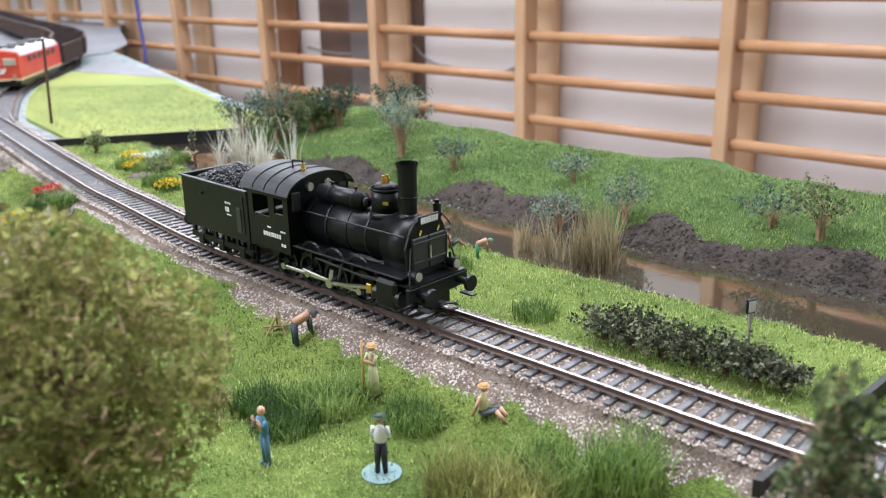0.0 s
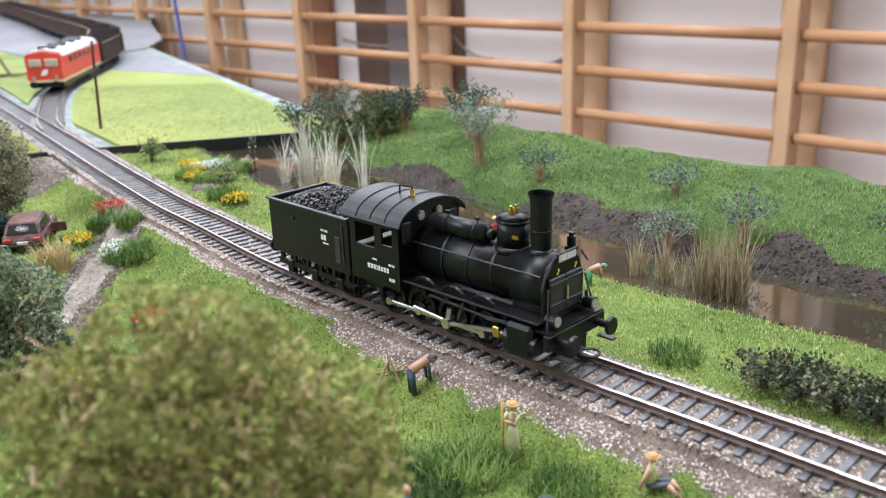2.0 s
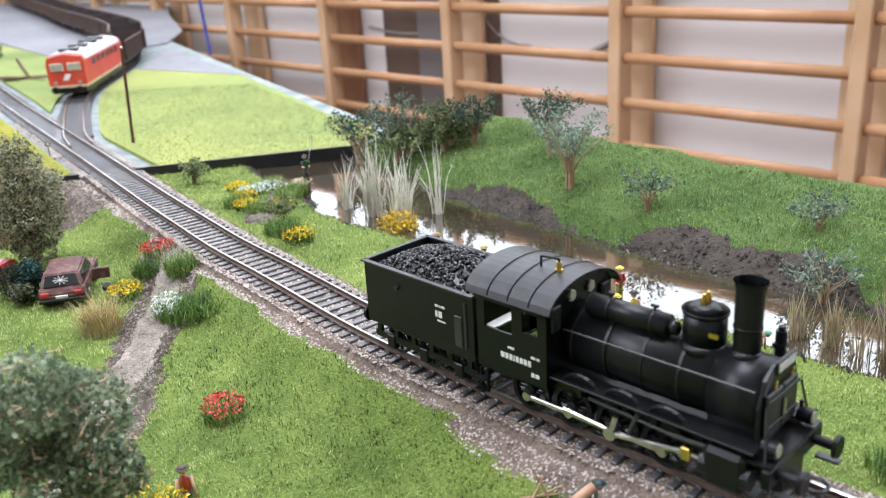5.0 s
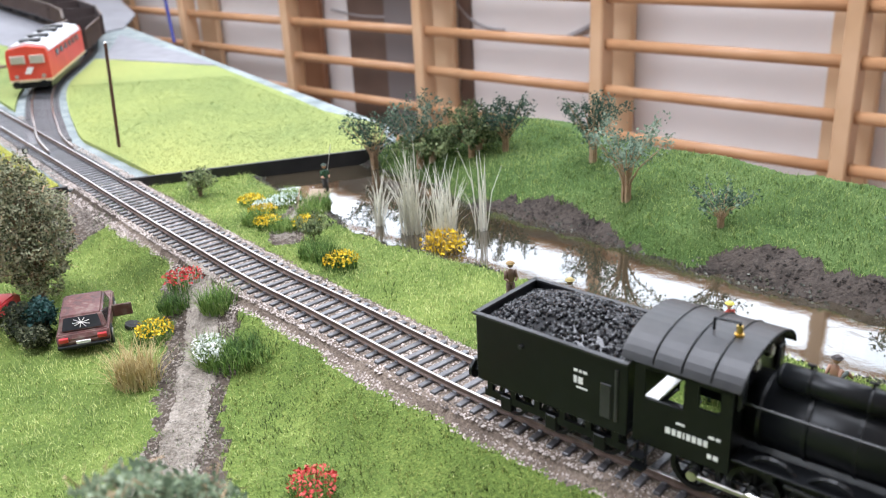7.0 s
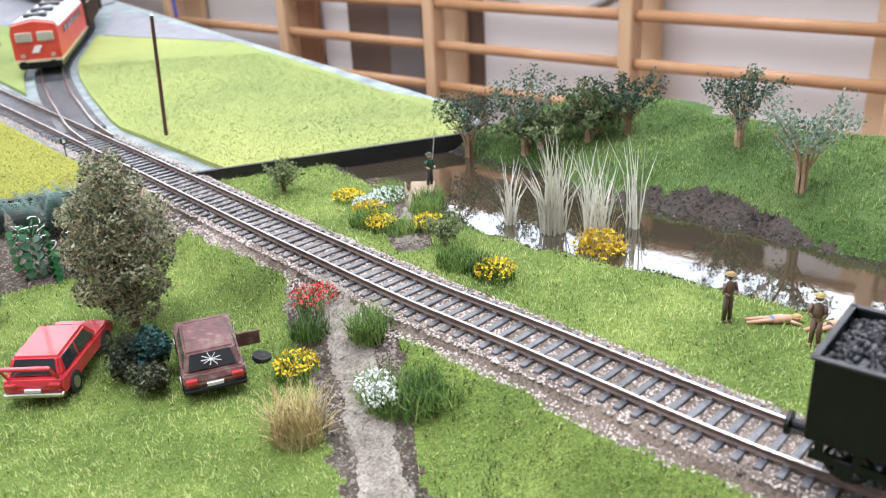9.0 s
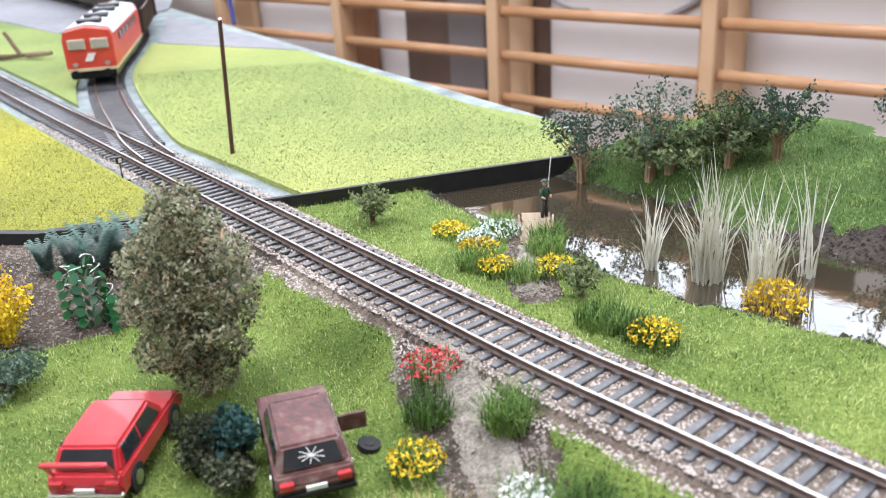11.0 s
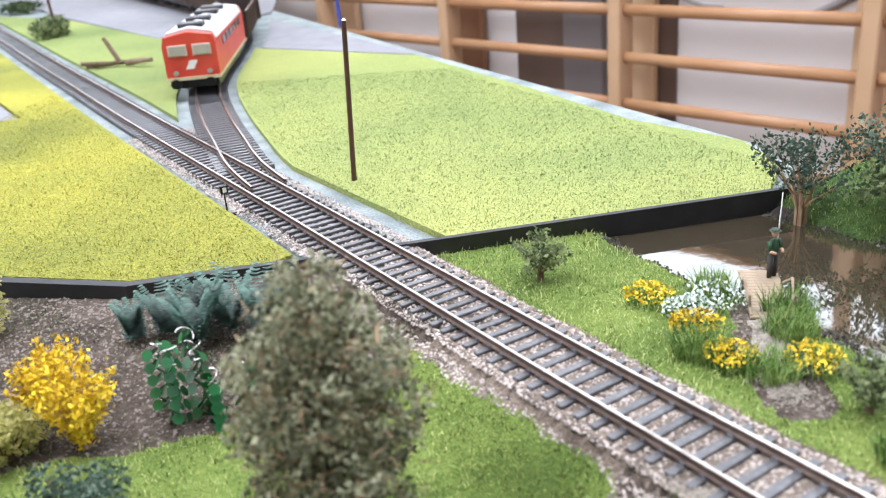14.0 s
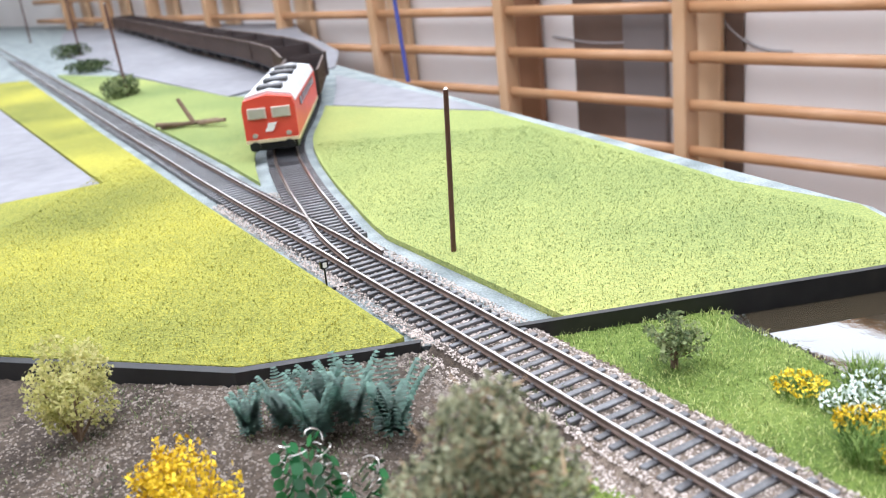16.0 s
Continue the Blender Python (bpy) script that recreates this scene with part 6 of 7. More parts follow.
def figure(x, y, turn, stance, top, legs, hat, label, z=None, h=0.0207, skin=None, category="figurine"):
    """A painted toy figure as one plain mesh: 0 skin, 1 top, 2 legs, 3 hat."""
    bm = bmesh.new()
    k = h / 0.0185

    def limb(a, b, r0, r1, mi):
        n0 = len(bm.faces)
        rod(bm, a, b, r0, r1, n=8)
        ball(bm, b, r1, u=7, v=5)
        bm.faces.ensure_lookup_table()
        for f in bm.faces[n0:]:
            f.material_index = mi

    def blob(c, r, s, mi):
        n0 = len(bm.faces)
        ball(bm, c, r, *s, u=9, v=6)
        bm.faces.ensure_lookup_table()
        for f in bm.faces[n0:]:
            f.material_index = mi

    def head(c):
        blob(c, 0.00125, (1, 0.95, 1.15), 0)
        if hat:
            blob((c[0], c[1], c[2] + 0.0008), 0.0014, (1.05, 1.05, 0.55), 3)
            blob((c[0], c[1], c[2] + 0.0006), 0.0020, (1, 1, 0.14), 3)

    if stance in ("stand", "work"):
        for s in (-1, 1):
            limb((s * 0.0008, 0, 0.0090), (s * 0.0011, 0.0002, 0.0006), 0.00105, 0.0007, 2)
            blob((s * 0.0011, -0.0005, 0.0004), 0.0008, (0.8, 1.4, 0.5), 2)
            e = (s * 0.0024, -0.0008, 0.0112) if stance == "stand" else (s * 0.0020, -0.0018, 0.0120)
            limb((s * 0.0019, 0, 0.0142), e, 0.0007, 0.00055, 1)
            limb(e, (s * 0.0016, -0.0022, 0.0108 if stance == "stand" else 0.0150), 0.00055, 0.00045, 0)
        blob((0, 0, 0.0118), 0.0021, (0.95, 0.62, 1.55), 1)
        blob((0, 0, 0.0090), 0.0017, (0.95, 0.7, 0.8), 2)
        head((0, -0.0002, 0.0168))
    elif stance == "dress":
        n0 = len(bm.faces)
        rod(bm, (0, 0, 0.0006), (0, 0, 0.0105), 0.0023, 0.0013, n=12)
        bm.faces.ensure_lookup_table()
        for f in bm.faces[n0:]:
            f.material_index = 2
        blob((0, 0, 0.0122), 0.0019, (0.95, 0.7, 1.4), 1)
        for s in (-1, 1):
            limb((s * 0.0017, 0, 0.0142), (s * 0.0020, -0.0018, 0.0120), 0.0006, 0.0005, 1)
            limb((s * 0.0020, -0.0018, 0.0120), (-0.0012, -0.0026, 0.0128), 0.0005, 0.0004, 0)
        head((0, -0.0002, 0.0166))
        n0 = len(bm.faces)
        rod(bm, (-0.0016, -0.0028, 0.0), (-0.0018, -0.0028, 0.0195), 0.0004, n=6)
        bm.faces.ensure_lookup_table()
        for f in bm.faces[n0:]:
            f.material_index = 3
    elif stance == "sit":
        blob((0, 0, 0.0045), 0.0020, (0.95, 0.7, 1.7), 1)
        blob((0, 0, 0.0018), 0.0018, (1.0, 0.9, 0.8), 2)
        for s in (-1, 1):
            limb((s * 0.0009, -0.0006, 0.0016), (s * 0.0012, -0.0048, 0.0036), 0.0009, 0.0007, 2)
            limb((s * 0.0012, -0.0048, 0.0036), (s * 0.0012, -0.0080, 0.0006), 0.0007, 0.0005, 0)
            limb((s * 0.0019, 0, 0.0068), (s * 0.0026, 0.0022, 0.0010), 0.0006, 0.00045, 0)
        head((0, -0.0002, 0.0094))
    elif stance == "bend":
        for s in (-1, 1):
            limb((s * 0.0008, 0.0006, 0.0082), (s * 0.0012, 0.0004, 0.0006), 0.0011, 0.0008, 2)
            limb((s * 0.0016, -0.0050, 0.0098), (s * 0.0014, -0.0056, 0.0040), 0.0006, 0.0005, 1)
        n0 = len(bm.faces)
        rod(bm, (0, 0.0006, 0.0085), (0, -0.0052, 0.0108), 0.0018, 0.0016, n=10)
        bm.faces.ensure_lookup_table()
        for f in bm.faces[n0:]:
            f.material_index = 1
        head((0, -0.0072, 0.0102))
    else:
        n0 = len(bm.faces)
        rod(bm, (0, 0.0022, 0.0014), (0, -0.0035, 0.0014), 0.0016, 0.0014, n=10)
        bm.faces.ensure_lookup_table()
        for f in bm.faces[n0:]:
            f.material_index = 1
        for s in (-1, 1):
            limb((s * 0.0008, 0.0022, 0.0013), (s * 0.0012, 0.0105, 0.0008), 0.0009, 0.0005, 0)
            limb((s * 0.0016, -0.0030, 0.0014), (s * 0.0030, -0.0060, 0.0008), 0.0006, 0.0004, 0)
        blob((0, 0.0020, 0.0014), 0.0016, (1, 0.9, 0.8), 2)
        head((0, -0.0054, 0.0016))
    bmesh.ops.scale(bm, vec=(k, k, k), verts=bm.verts)
    sk = skin or SKIN
    ob = part("figurine", bm, [sk, paint(*top) if top else sk, paint(*legs) if legs else sk, paint(*hat) if hat else sk])
    smooth(ob)
    ob.matrix_world = pose(x, y, (ground_at(x, y) if z is None else z) + 0.0001, 0, 0, turn)
    return tagged(ob, label, category, "painted toy figures")


figure(-0.0262, 0.2815, -35, "dress", (0.55, 0.55, 0.30), (0.48, 0.52, 0.25), (0.55, 0.33, 0.12), "toy field worker in a pale green dress with straw hat")
figure(0.0120, 0.2570, 60, "sit", (0.66, 0.62, 0.30), (0.10, 0.11, 0.13), (0.52, 0.30, 0.10), "toy figure seated, yellow shirt and straw hat")
figure(-0.0570, 0.2400, -50, "work", (0.06, 0.20, 0.30), (0.07, 0.17, 0.24), None, "toy worker in blue overalls standing on the grass")
figure(-0.0203, 0.2337, 175, "stand", (0.78, 0.78, 0.76), (0.02, 0.02, 0.022), (0.03, 0.06, 0.04), "toy figure with white shirt and black trousers on a base")
figure(-0.0599, 0.3200, 120, "bend", (0.05, 0.08, 0.06), (0.04, 0.06, 0.08), (0.03, 0.05, 0.05), "toy worker in dark clothes bending over the slope")
figure(-0.1049, 0.5108, 10, "stand", None, (0.10, 0.06, 0.04), (0.30, 0.2, 0.08), "bronze-toned toy figure standing by the river", skin=SKINDARK)
figure(-0.0825, 0.4885, -30, "stand", None, (0.16, 0.10, 0.06), (0.35, 0.28, 0.10), "bronze-toned toy figure standing near the bank", skin=SKINDARK)
figure(-0.0692, 0.4989, 100, "lie", None, (0.05, 0.05, 0.06), (0.45, 0.32, 0.2), "toy bather lying on the grass by the water")
figure(-0.0446, 0.4589, 140, "sit", None, (0.6, 0.6, 0.58), (0.03, 0.02, 0.02), "toy bather seated on the grass with dark hair")
figure(-0.0250, 0.4624, 20, "stand", (0.50, 0.08, 0.06), (0.20, 0.22, 0.06), (0.60, 0.55, 0.10), "toy figure with red top and yellow hat", h=0.0185)
figure(-0.0432, 0.4260, 15, "stand", (0.45, 0.05, 0.04), (0.45, 0.05, 0.04), (0.65, 0.50, 0.06), "toy child in a red swimsuit with yellow hair", h=0.0168, skin=paint(0.42, 0.14, 0.08))
figure(-0.0286, 0.4458, 190, "sit", (0.42, 0.04, 0.05), (0.42, 0.04, 0.05), (0.66, 0.52, 0.05), "toy bather seated in a red swimsuit with yellow hair")
figure(-0.0211, 0.4489, 200, "sit", (0.65, 0.50, 0.05), None, (0.04, 0.03, 0.03), "toy bather seated with a yellow towel")
figure(0.0016, 0.4272, 120, "sit", None, (0.05, 0.06, 0.05), (0.03, 0.02, 0.02), "toy bather seated with tanned back and dark hair", skin=paint(0.30, 0.16, 0.10))
figure(0.0163, 0.4112, 100, "bend", (0.45, 0.22, 0.14), (0.05, 0.25, 0.12), (0.06, 0.30, 0.20), "toy bather bending forward with a green cap", h=0.0157)
figure(-0.0867, 0.5063, 80, "lie", None, (0.10, 0.22, 0.5), (0.4, 0.25, 0.1), "toy bather lying on a towel")
figure(-0.2015, 0.6869, 30, "stand", (0.02, 0.07, 0.03), (0.035, 0.03, 0.025), (0.03, 0.05, 0.03), "toy angler in a dark green jacket on the jetty", z=-0.0098)
figure(-0.1818, 0.3473, 200, "sit", (0.5, 0.07, 0.03), (0.03, 0.08, 0.22), (0.07, 0.05, 0.03), "toy figure in a red shirt resting under the tree")

# round base below the standing figure
bm = bmesh.new()
rod(bm, (0, 0, 0), (0, 0, 0.0008), 0.0062, n=28)
o = part("figure_base", bm, paint(0.20, 0.32, 0.33))
o.matrix_world = pose(-0.0203, 0.2337, ground_at(-0.0203, 0.2337) - 0.0004)
tagged(o, "round blue-grey base plate under a toy figure", "base plate")


def stick_thing(name, x, y, sticks, r, material, label, category, z=None, turn=0.0):
    th = thing(name, pose(x, y, ground_at(x, y) if z is None else z, 0, 0, turn), label, category, size=1.12)
    for a, b in sticks:
        bm = bmesh.new()
        rod(bm, a, b, r, r * 0.8, n=7)
        part("pole", bm, material, th)
    return th


stick_thing("fishing_rod", -0.2014, 0.6887, [((0.001, -0.001, 0.010), (0.004, 0.006, 0.027))], 0.00025, SILVER, "thin pale fishing rod held by the angler", "rod", -0.0098)
for x, y, t_ in ((-0.0865, 0.2775, 20), (-0.0798, 0.2738, 70), (-0.0694, 0.3302, 10)):
    stick_thing("hay_rack", x, y, [((-0.004, -0.002, 0), (0.001, 0, 0.009)), ((0.003, -0.003, 0), (0.0, 0, 0.0085)), ((0.0, 0.005, 0), (0.0, 0, 0.009)), ((-0.005, 0.0, 0.003), (0.005, -0.001, 0.0035)), ((-0.002, 0.003, 0.0), (0.006, -0.001, 0.006))], 0.0004, TWIG, "small rack of crossed wooden poles on the meadow", "hay rack", None, t_)
stick_thing("rake", -0.0074, 0.2302, [((0, 0, 0.001), (0.010, -0.004, 0.002))], 0.0004, TWIG, "wooden rake lying on the grass", "rake")
# lineside sign
th = thing("lineside_sign", pose(0.1110, 0.2940, ground_at(0.1110, 0.2940), 0, 0, 25), "grey post with a black-framed white board", "sign")
bm = bmesh.new()
rod(bm, (0, 0, -0.001), (0, 0, 0.018), 0.0006, n=8)
part("post", bm, paint(0.30, 0.29, 0.27), th)
bm = bmesh.new()
box(bm, -0.0022, -0.0004, 0.0165, 0.0022, 0.0004, 0.0218, 0.0001)
o = part("frame", bm, BLACK, th)
bm = bmesh.new()
box(bm, -0.0016, -0.0007, 0.0171, 0.0016, 0.0007, 0.0212)
part("panel", bm, paint(0.55, 0.55, 0.52), o)
# poles
for x, y, h, r, lean in ((-0.3680, 0.8120, 0.079, 0.0012, 3.0), (-0.8400, 1.4780, 0.115, 0.0016, -2), (-1.2640, 2.1743, 0.13, 0.002, -2), (-1.7242, 2.7751, 0.13, 0.002, 0)):
    th = thing("wooden_pole", pose(x, y, -0.004, 0, lean, 0), "slim brown wooden pole beside the track", "pole", "poles by the track")
    bm = bmesh.new()
    rod(bm, (0, 0, 0), (0, 0, h), r * 1.1, r, n=12)
    part("shaft", bm, POLEWOOD, th)
    bm = bmesh.new()
    rod(bm, (0, 0, h), (0, 0, h + r * 0.8), r * 1.05, r * 0.3, n=12)
    part("cap", bm, SILVER, th)
# scrub at the foot of the far poles and a fallen branch
for x, y, w, h in ((-0.8460, 1.4760, 0.06, 0.03), (-1.2754, 2.1668, 0.08, 0.03), (-1.0674, 1.8560, 0.10, 0.02)):
    th = thing("scrub", pose(x, y, -0.003), "low dark scrub at the foot of a pole", "scrub")
    pts = np.concatenate([clump(160, (PR.uniform(-0.3, 0.3) * w, PR.uniform(-0.3, 0.3) * w, h * 0.4), (w * 0.3, w * 0.3, h * 0.5), 0.2) for _ in range(5)])
    tri_mesh("foliage", leaves(pts, 0.003, PR), LEAF_D, th, True)
stick_thing("fallen_branch", -0.6510, 1.2140, [((-0.03, 0, 0.002), (0.02, 0.004, 0.004)), ((0, 0, 0.003), (-0.012, 0.004, 0.024)), ((0.005, 0, 0.003), (0.032, -0.012, 0.006)), ((-0.01, 0, 0.003), (-0.03, -0.01, 0.006))], 0.0022, BARK, "dark fallen branch lying on the meadow", "branch", -0.0028)
# turnout lantern and lever
th = thing("turnout_lantern", pose(-0.4225, 0.7771, -0.0056, 0, 0, 35), "small black turnout lantern on a post by the rails", "lantern")
bm = bmesh.new()
rod(bm, (0, 0, 0), (0, 0, 0.012), 0.0004, n=7)
part("post", bm, BLACK, th)
bm = bmesh.new()
box(bm, -0.0018, -0.0012, 0.0112, 0.0018, 0.0012, 0.0150, 0.0003)
o = part("housing", bm, BLACK, th)
bm = bmesh.new()
box(bm, -0.0009, -0.0015, 0.0120, 0.0009, 0.0015, 0.0142)
part("disc", bm, WHITE, o)
bm = bmesh.new()
box(bm, -0.010, -0.0012, 0.0, 0.004, 0.0012, 0.0012, 0.0003)
box(bm, 0.004, -0.0006, 0.0002, 0.020, 0.0006, 0.0010)
part("foot", bm, BLACK, th)

# ---------------------------------------------------------------- jetty
th = thing("jetty", pose(-0.2100, 0.6560, -0.0076, 0, 0, -8), "pale wooden jetty with slanting rails over the water", "jetty")
plank = bmesh.new()
box(plank, -0.0066, 0, -0.0007, 0.0066, 0.0022, 0.0, 0.0001)
plank_me = bpy.data.meshes.new("plank")
plank.to_mesh(plank_me)
plank.free()
plank_me.materials.append(PIERWOOD)
for k in range(16):
    o = new("plank", plank_me)
    o.parent = th
    o.matrix_local = pose(random.uniform(-0.0003, 0.0003), k * 0.00235, 0)
for s in (-1, 1):
    bm = bmesh.new()
    rod(bm, (s * 0.0064, 0.001, 0.0002), (s * 0.0076, 0.014, 0.0075), 0.0005, n=6)
    rod(bm, (s * 0.0064, 0.026, 0.0), (s * 0.0076, 0.014, 0.0075), 0.0005, n=6)
    rod(bm, (s * 0.0066, 0.004, 0.0), (s * 0.0070, 0.004, 0.006), 0.0005, n=6)
    part("side_rail", bm, PIERWOOD, th)
    for y in (0.010, 0.032):
        bm = bmesh.new()
        rod(bm, (s * 0.005, y, -0.011), (s * 0.005, y, -0.0006), 0.0008, n=7)
        part("pile", bm, BARK, th)

# ---------------------------------------------------------------- cars


def car(m, paint_m, label, hatch, wreck):
    th = thing("car", m, label, "car", size=1.20)
    L, W = 0.020, 0.0090
    low = [(-L, 0.0035), (L, 0.0035), (L + 0.0006, 0.0065), (L - 0.002, 0.0085), (-L + 0.001, 0.0090), (-L - 0.0004, 0.0065)]
    bm = bmesh.new()
    panel_outline(low, -W, W, bm)
    bmesh.ops.bevel(bm, geom=bm.edges[:], offset=0.0006, segments=2, affect="EDGES")
    body = part("body", bm, paint_m, th)
    bm = bmesh.new()
    secs = [(-L + 0.0015, 0.0088, W * 0.93), (-L + 0.0050, 0.0140, W * 0.80), (0.004, 0.0146, W * 0.80), (0.0098, 0.0086, W * 0.92)]
    a = [[bm.verts.new((x, s * w, z)) for s in (-1, 1)] for x, z, w in secs]
    for k in range(3):
        bm.faces.new((a[k][0], a[k][1], a[k + 1][1], a[k + 1][0]))
    bm.faces.new([q[0] for q in a])
    bm.faces.new([q[1] for q in a][::-1])
    bm.faces.new((a[0][0], a[3][0], a[3][1], a[0][1]))
    bmesh.ops.recalc_face_normals(bm, faces=bm.faces[:])
    bmesh.ops.bevel(bm, geom=bm.edges[:], offset=0.0007, segments=2, affect="EDGES")
    part("cabin", bm, paint_m, th)
    for nm, p0, p1, w0, w1 in (("rear_window", secs[0], secs[1], 0.84, 0.80), ("windscreen", secs[3], secs[2], 0.84, 0.80)):
        bm = bmesh.new()
        q = []
        for u, ww in ((0.16, w0), (0.90, w1)):
            x, z, w = (p0[j] + (p1[j] - p0[j]) * u for j in range(3))
            q.append([(x, -w * ww, z), (x, w * ww, z)])
        nrm_ = (Vector(q[0][1]) - Vector(q[0][0])).cross(Vector(q[1][0]) - Vector(q[0][0])).normalized()
        if nrm_.z < 0:
            nrm_ = -nrm_
        f = [bm.verts.new(Vector(v) + nrm_ * 0.00022) for v in (q[0][0], q[0][1], q[1][1], q[1][0])]
        g = [bm.verts.new(Vector(v) - nrm_ * 0.0003) for v in (q[0][0], q[0][1], q[1][1], q[1][0])]
        bm.faces.new(f)
        bm.faces.new(g[::-1])
        for k in range(4):
            bm.faces.new((f[k], g[k], g[(k + 1) % 4], f[(k + 1) % 4]))
        bmesh.ops.recalc_face_normals(bm, faces=bm.faces[:])
        o = part(nm, bm, GLASSDARK, th)
        if wreck and nm == "rear_window":
            bm = bmesh.new()
            c = (Vector(q[0][0]) + Vector(q[0][1]) + Vector(q[1][0]) + Vector(q[1][1])) / 4 + nrm_ * 0.0003
            for k in range(9):
                a_ = k * 0.72
                e = c + Vector((0, math.cos(a_), 0)) * 0.0030 + (Vector(q[1][0]) - Vector(q[0][0])).normalized() * 0.0020 * math.sin(a_)
                rod(bm, c, e, 0.00013, n=4)
            part("crack", bm, WHITE, o, "white star-shaped crack")
    for s in (-1, 1):
        bm = bmesh.new()
        for x0, x1, b0, b1 in ((-0.0140, -0.0060, -0.0150, -0.0060), (-0.0050, 0.0025, -0.0050, 0.0062)):
            pts = [(b0, 0.0094), (b1, 0.0094), (x1, 0.0134), (x0, 0.0134)]
            v0 = [bm.verts.new((x, s * (W * (0.945 - 0.135 * (z - 0.0088) / 0.0055)), z)) for x, z in pts]
            v1 = [bm.verts.new((x, s * (W * (0.90 - 0.135 * (z - 0.0088) / 0.0055)), z)) for x, z in pts]
            bm.faces.new(v0)
            bm.faces.new(v1[::-1])
            for k in range(4):
                bm.faces.new((v0[k], v1[k], v1[(k + 1) % 4], v0[(k + 1) % 4]))
        bmesh.ops.recalc_face_normals(bm, faces=bm.faces[:])
        part("side_window", bm, GLASSDARK, th)
        for x in (-0.0125, 0.0125):
            bm = bmesh.new()
            rod(bm, (x, s * (W - 0.0012), 0.0036), (x, s * (W + 0.0004), 0.0036), 0.0036, n=18)
            t_ = part("tyre", bm, RUBBER, th)
            bm = bmesh.new()
            rod(bm, (x, s * (W + 0.0003), 0.0036), (x, s * (W + 0.0007), 0.0036), 0.0019, n=12)
            part("hubcap", bm, SILVER, t_)
        bm = bmesh.new()
        box(bm, -L - 0.0010, s * 0.0066 - 0.0016, 0.0062, -L + 0.0006, s * 0.0066 + 0.0016, 0.0078, 0.0002)
        part("tail_light", bm, CARRED, th)
    bm = bmesh.new()
    box(bm, -L - 0.0014, -W, 0.0036, -L + 0.0004, W, 0.0050, 0.0003)
    part("bumper", bm, SILVER if not wreck else BLACK, th)
    bm = bmesh.new()
    box(bm, -L - 0.0011, -0.0024, 0.0052, -L - 0.0003, 0.0024, 0.0062)
    part("plate", bm, WHITE, th)
    if hatch:
        bm = bmesh.new()
        for s in (-1, 1):
            rod(bm, (-L + 0.001, s * 0.0074, 0.0090), (-L - 0.0024, s * 0.0074, 0.0142), 0.0005, n=6)
        box(bm, -L - 0.0034, -0.0078, 0.0138, -L - 0.0018, 0.0078, 0.0148, 0.0003)
        part("spoiler", bm, paint_m, th)
    if wreck:
        bm = bmesh.new()
        box(bm, 0.0006, -0.0165, 0.0040, 0.0014, -0.0092, 0.0090, 0.0003)
        part("open_door", bm, paint_m, th, "rusty door hanging open")
    return th


car(pose(-0.3540, 0.5340, ground_at(-0.3540, 0.5340) + 0.0002, 0, 0, 84), CARRED, "bright red toy car with rear spoiler on the lawn", True, False)
car(pose(-0.2985, 0.5280, ground_at(-0.2985, 0.5280) + 0.0002, 0, 0, 105), CARDARK, "rusty wrecked toy car with cracked window and open door", False, True)
bm = bmesh.new()
rod(bm, (0, 0, 0), (0, 0, 0.0018), 0.0036, n=18)
rod(bm, (0, 0, 0.0016), (0, 0, 0.0020), 0.0018, n=14)
o = part("loose_tyre", bm, RUBBER)
o.matrix_world = pose(-0.2795, 0.5300, ground_at(-0.2795, 0.5300), 0, 12, 0)
tagged(o, "loose black tyre lying beside the wrecked car", "tyre")

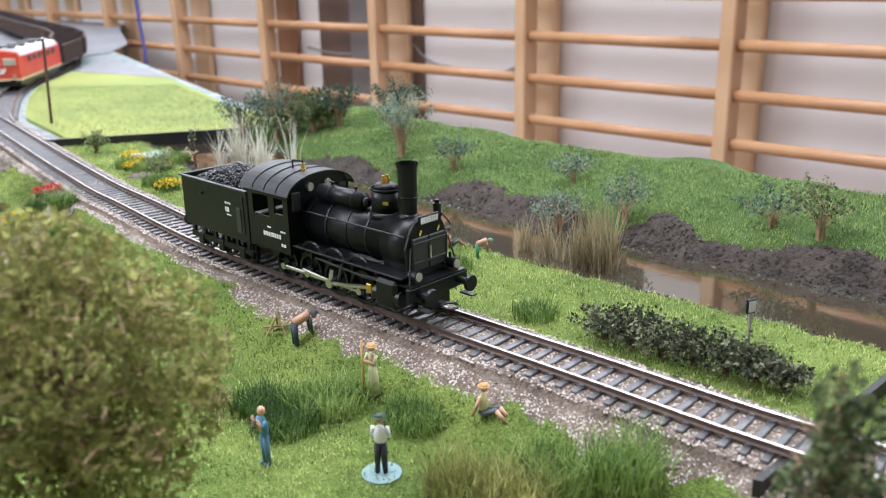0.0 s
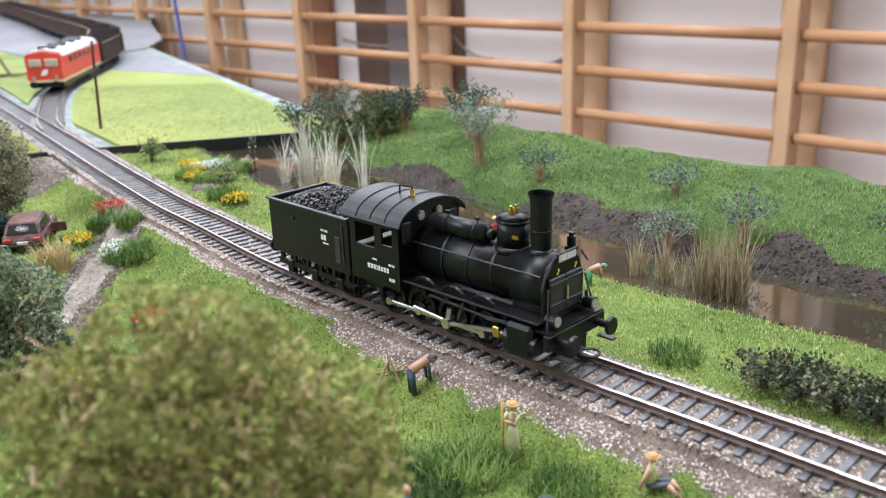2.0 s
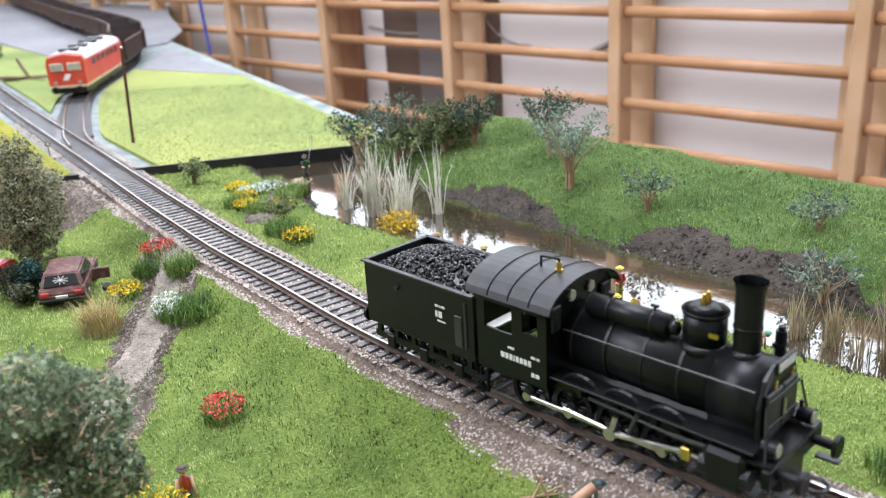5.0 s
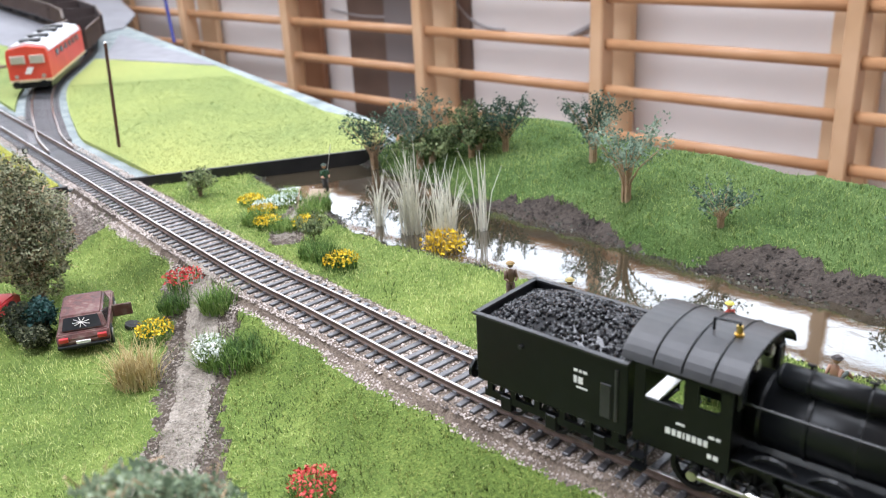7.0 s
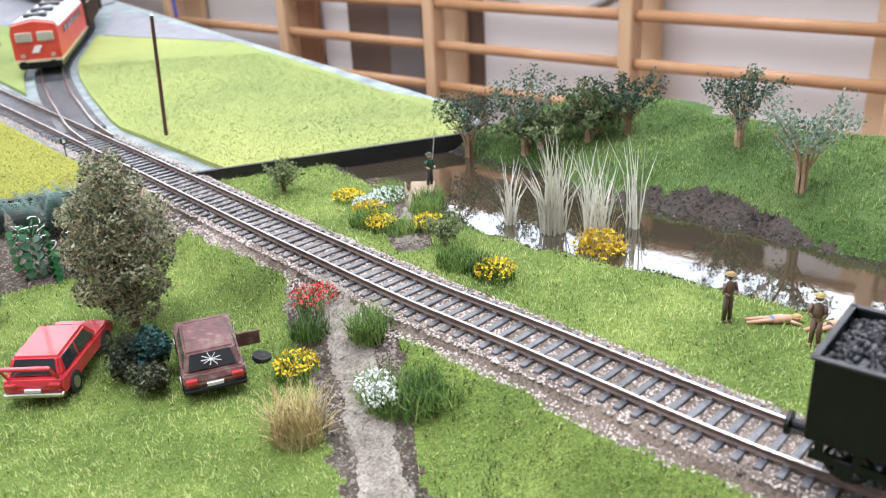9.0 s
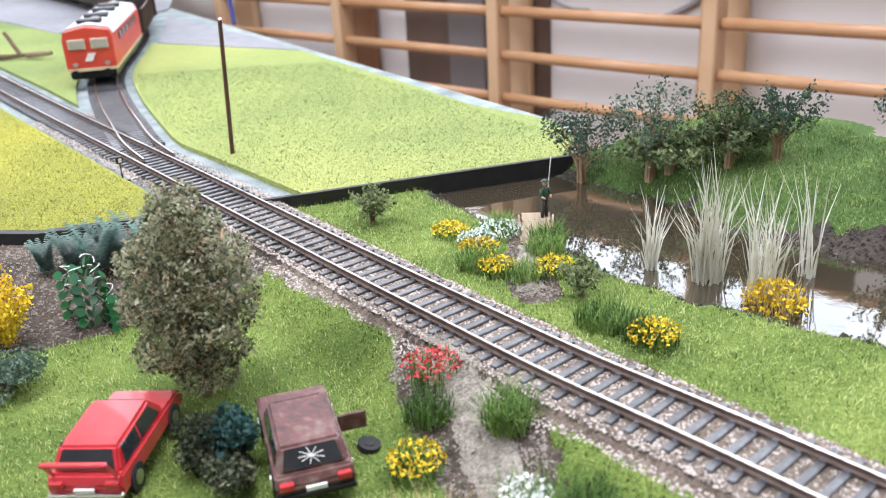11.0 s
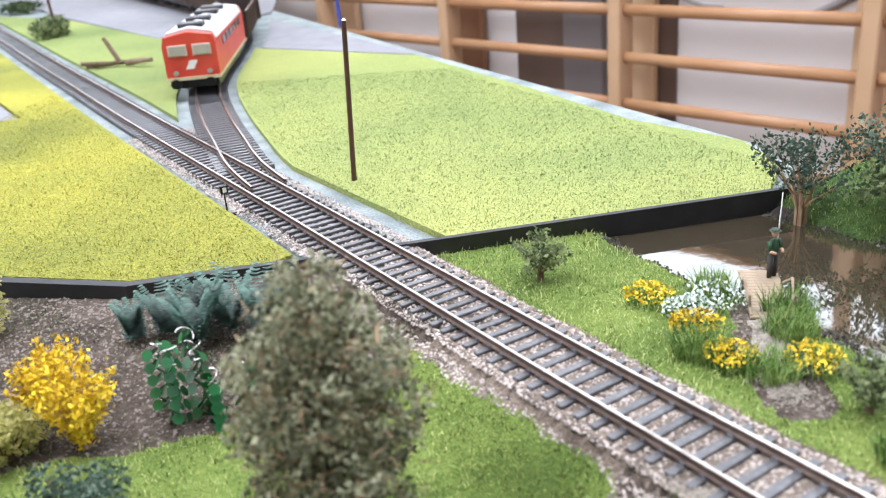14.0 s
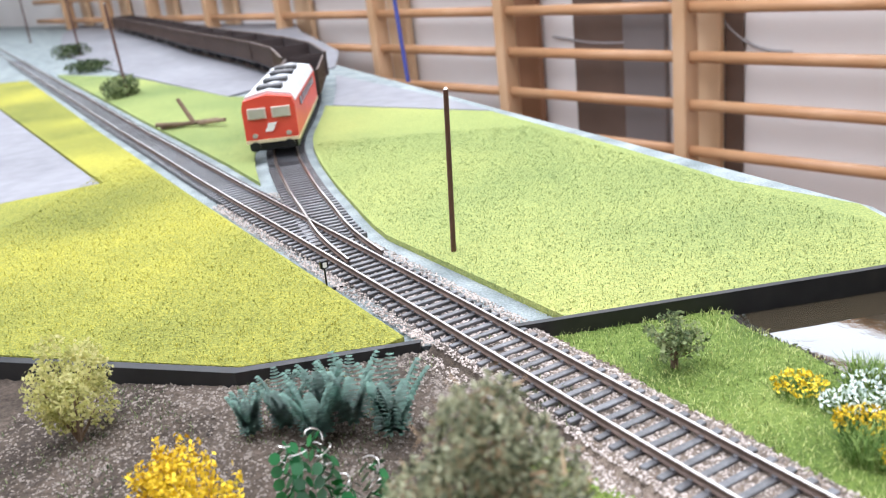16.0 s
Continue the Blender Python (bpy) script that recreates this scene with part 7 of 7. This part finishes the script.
# small litter of stones and leaves along the waterline
rng = np.random.RandomState(21)
N = 5200
k = rng.randint(0, len(RIVER), N)
t = np.gradient(RIVER, axis=0)
t /= np.linalg.norm(t, axis=1)[:, None]
side = np.where(rng.uniform(size=N) < 0.55, 1, -1)
off = RIVER_W[k] + rng.normal(0.0015, 0.0026, N)
q = RIVER[k] + np.stack([t[k, 1], -t[k, 0]], 1) * (side * off)[:, None] + rng.normal(0, 0.002, (N, 2))
zz, zn, *_ = land(q[None, :, 0], q[None, :, 1])
ok = (q[:, 1] < seam(q[:, 0])) & (zz[0] > -0.0142)
q, z_ = q[ok], zz[0][ok]
v, f = stones(q[:, 0], q[:, 1], np.maximum(z_, -0.0124), 0.0012, rng)
o = raw("waterline_debris", v, f, mat("debris", [(0.02, 0.022, 0.012), (0.06, 0.06, 0.035), (0.34, 0.34, 0.30)], 300, 0.5, rand=0.4))
tagged(o, "dark stones and leaf litter along the waterline", "debris", kind="stuff")
# blue rod and pale pinkish bits standing beyond the far board
bm = bmesh.new()
rod(bm, (0, 0, 0), (0, 0, 0.30), 0.0024, n=10)
o = part("blue_rod", bm, BLUEPOLE)
o.matrix_world = pose(-0.4700, 1.4000, -0.0056, 0, -3, 0)
tagged(o, "thin blue upright rod at the board's corner", "rod")


# dark cables hanging on the plaster behind the wall bars
def cable(points, radius, label):
    """A sagging cable along points (s, z) of the wall."""
    line = spline(points, 0.006)
    bm = bmesh.new()
    for p, q in zip(line[:-1], line[1:]):
        rod(bm, (p[0], 0, p[1]), (q[0], 0, q[1]), radius, n=6, caps=False)
    o = smooth(part("wall_cable", bm, paint(0.34, 0.32, 0.32), None))
    o.matrix_world = wall_m(0, -WALL_BACK + radius + 0.001, 0)
    tagged(o, label, "cable", "cables on the wall")


cable([(0.340, 0.019), (0.326, -0.006), (0.292, -0.034), (0.257, -0.046), (0.218, -0.048)], 0.0025, "thin dark cable sagging on the plaster wall")
cable([(0.099, -0.053), (0.062, -0.036), (0.035, -0.017), (0.002, 0.015)], 0.0045, "grey strap hanging on the plaster wall")
cable([(0.650, -0.030), (0.562, -0.039), (0.472, -0.036), (0.436, -0.032)], 0.0025, "thin dark cable sagging on the plaster wall")
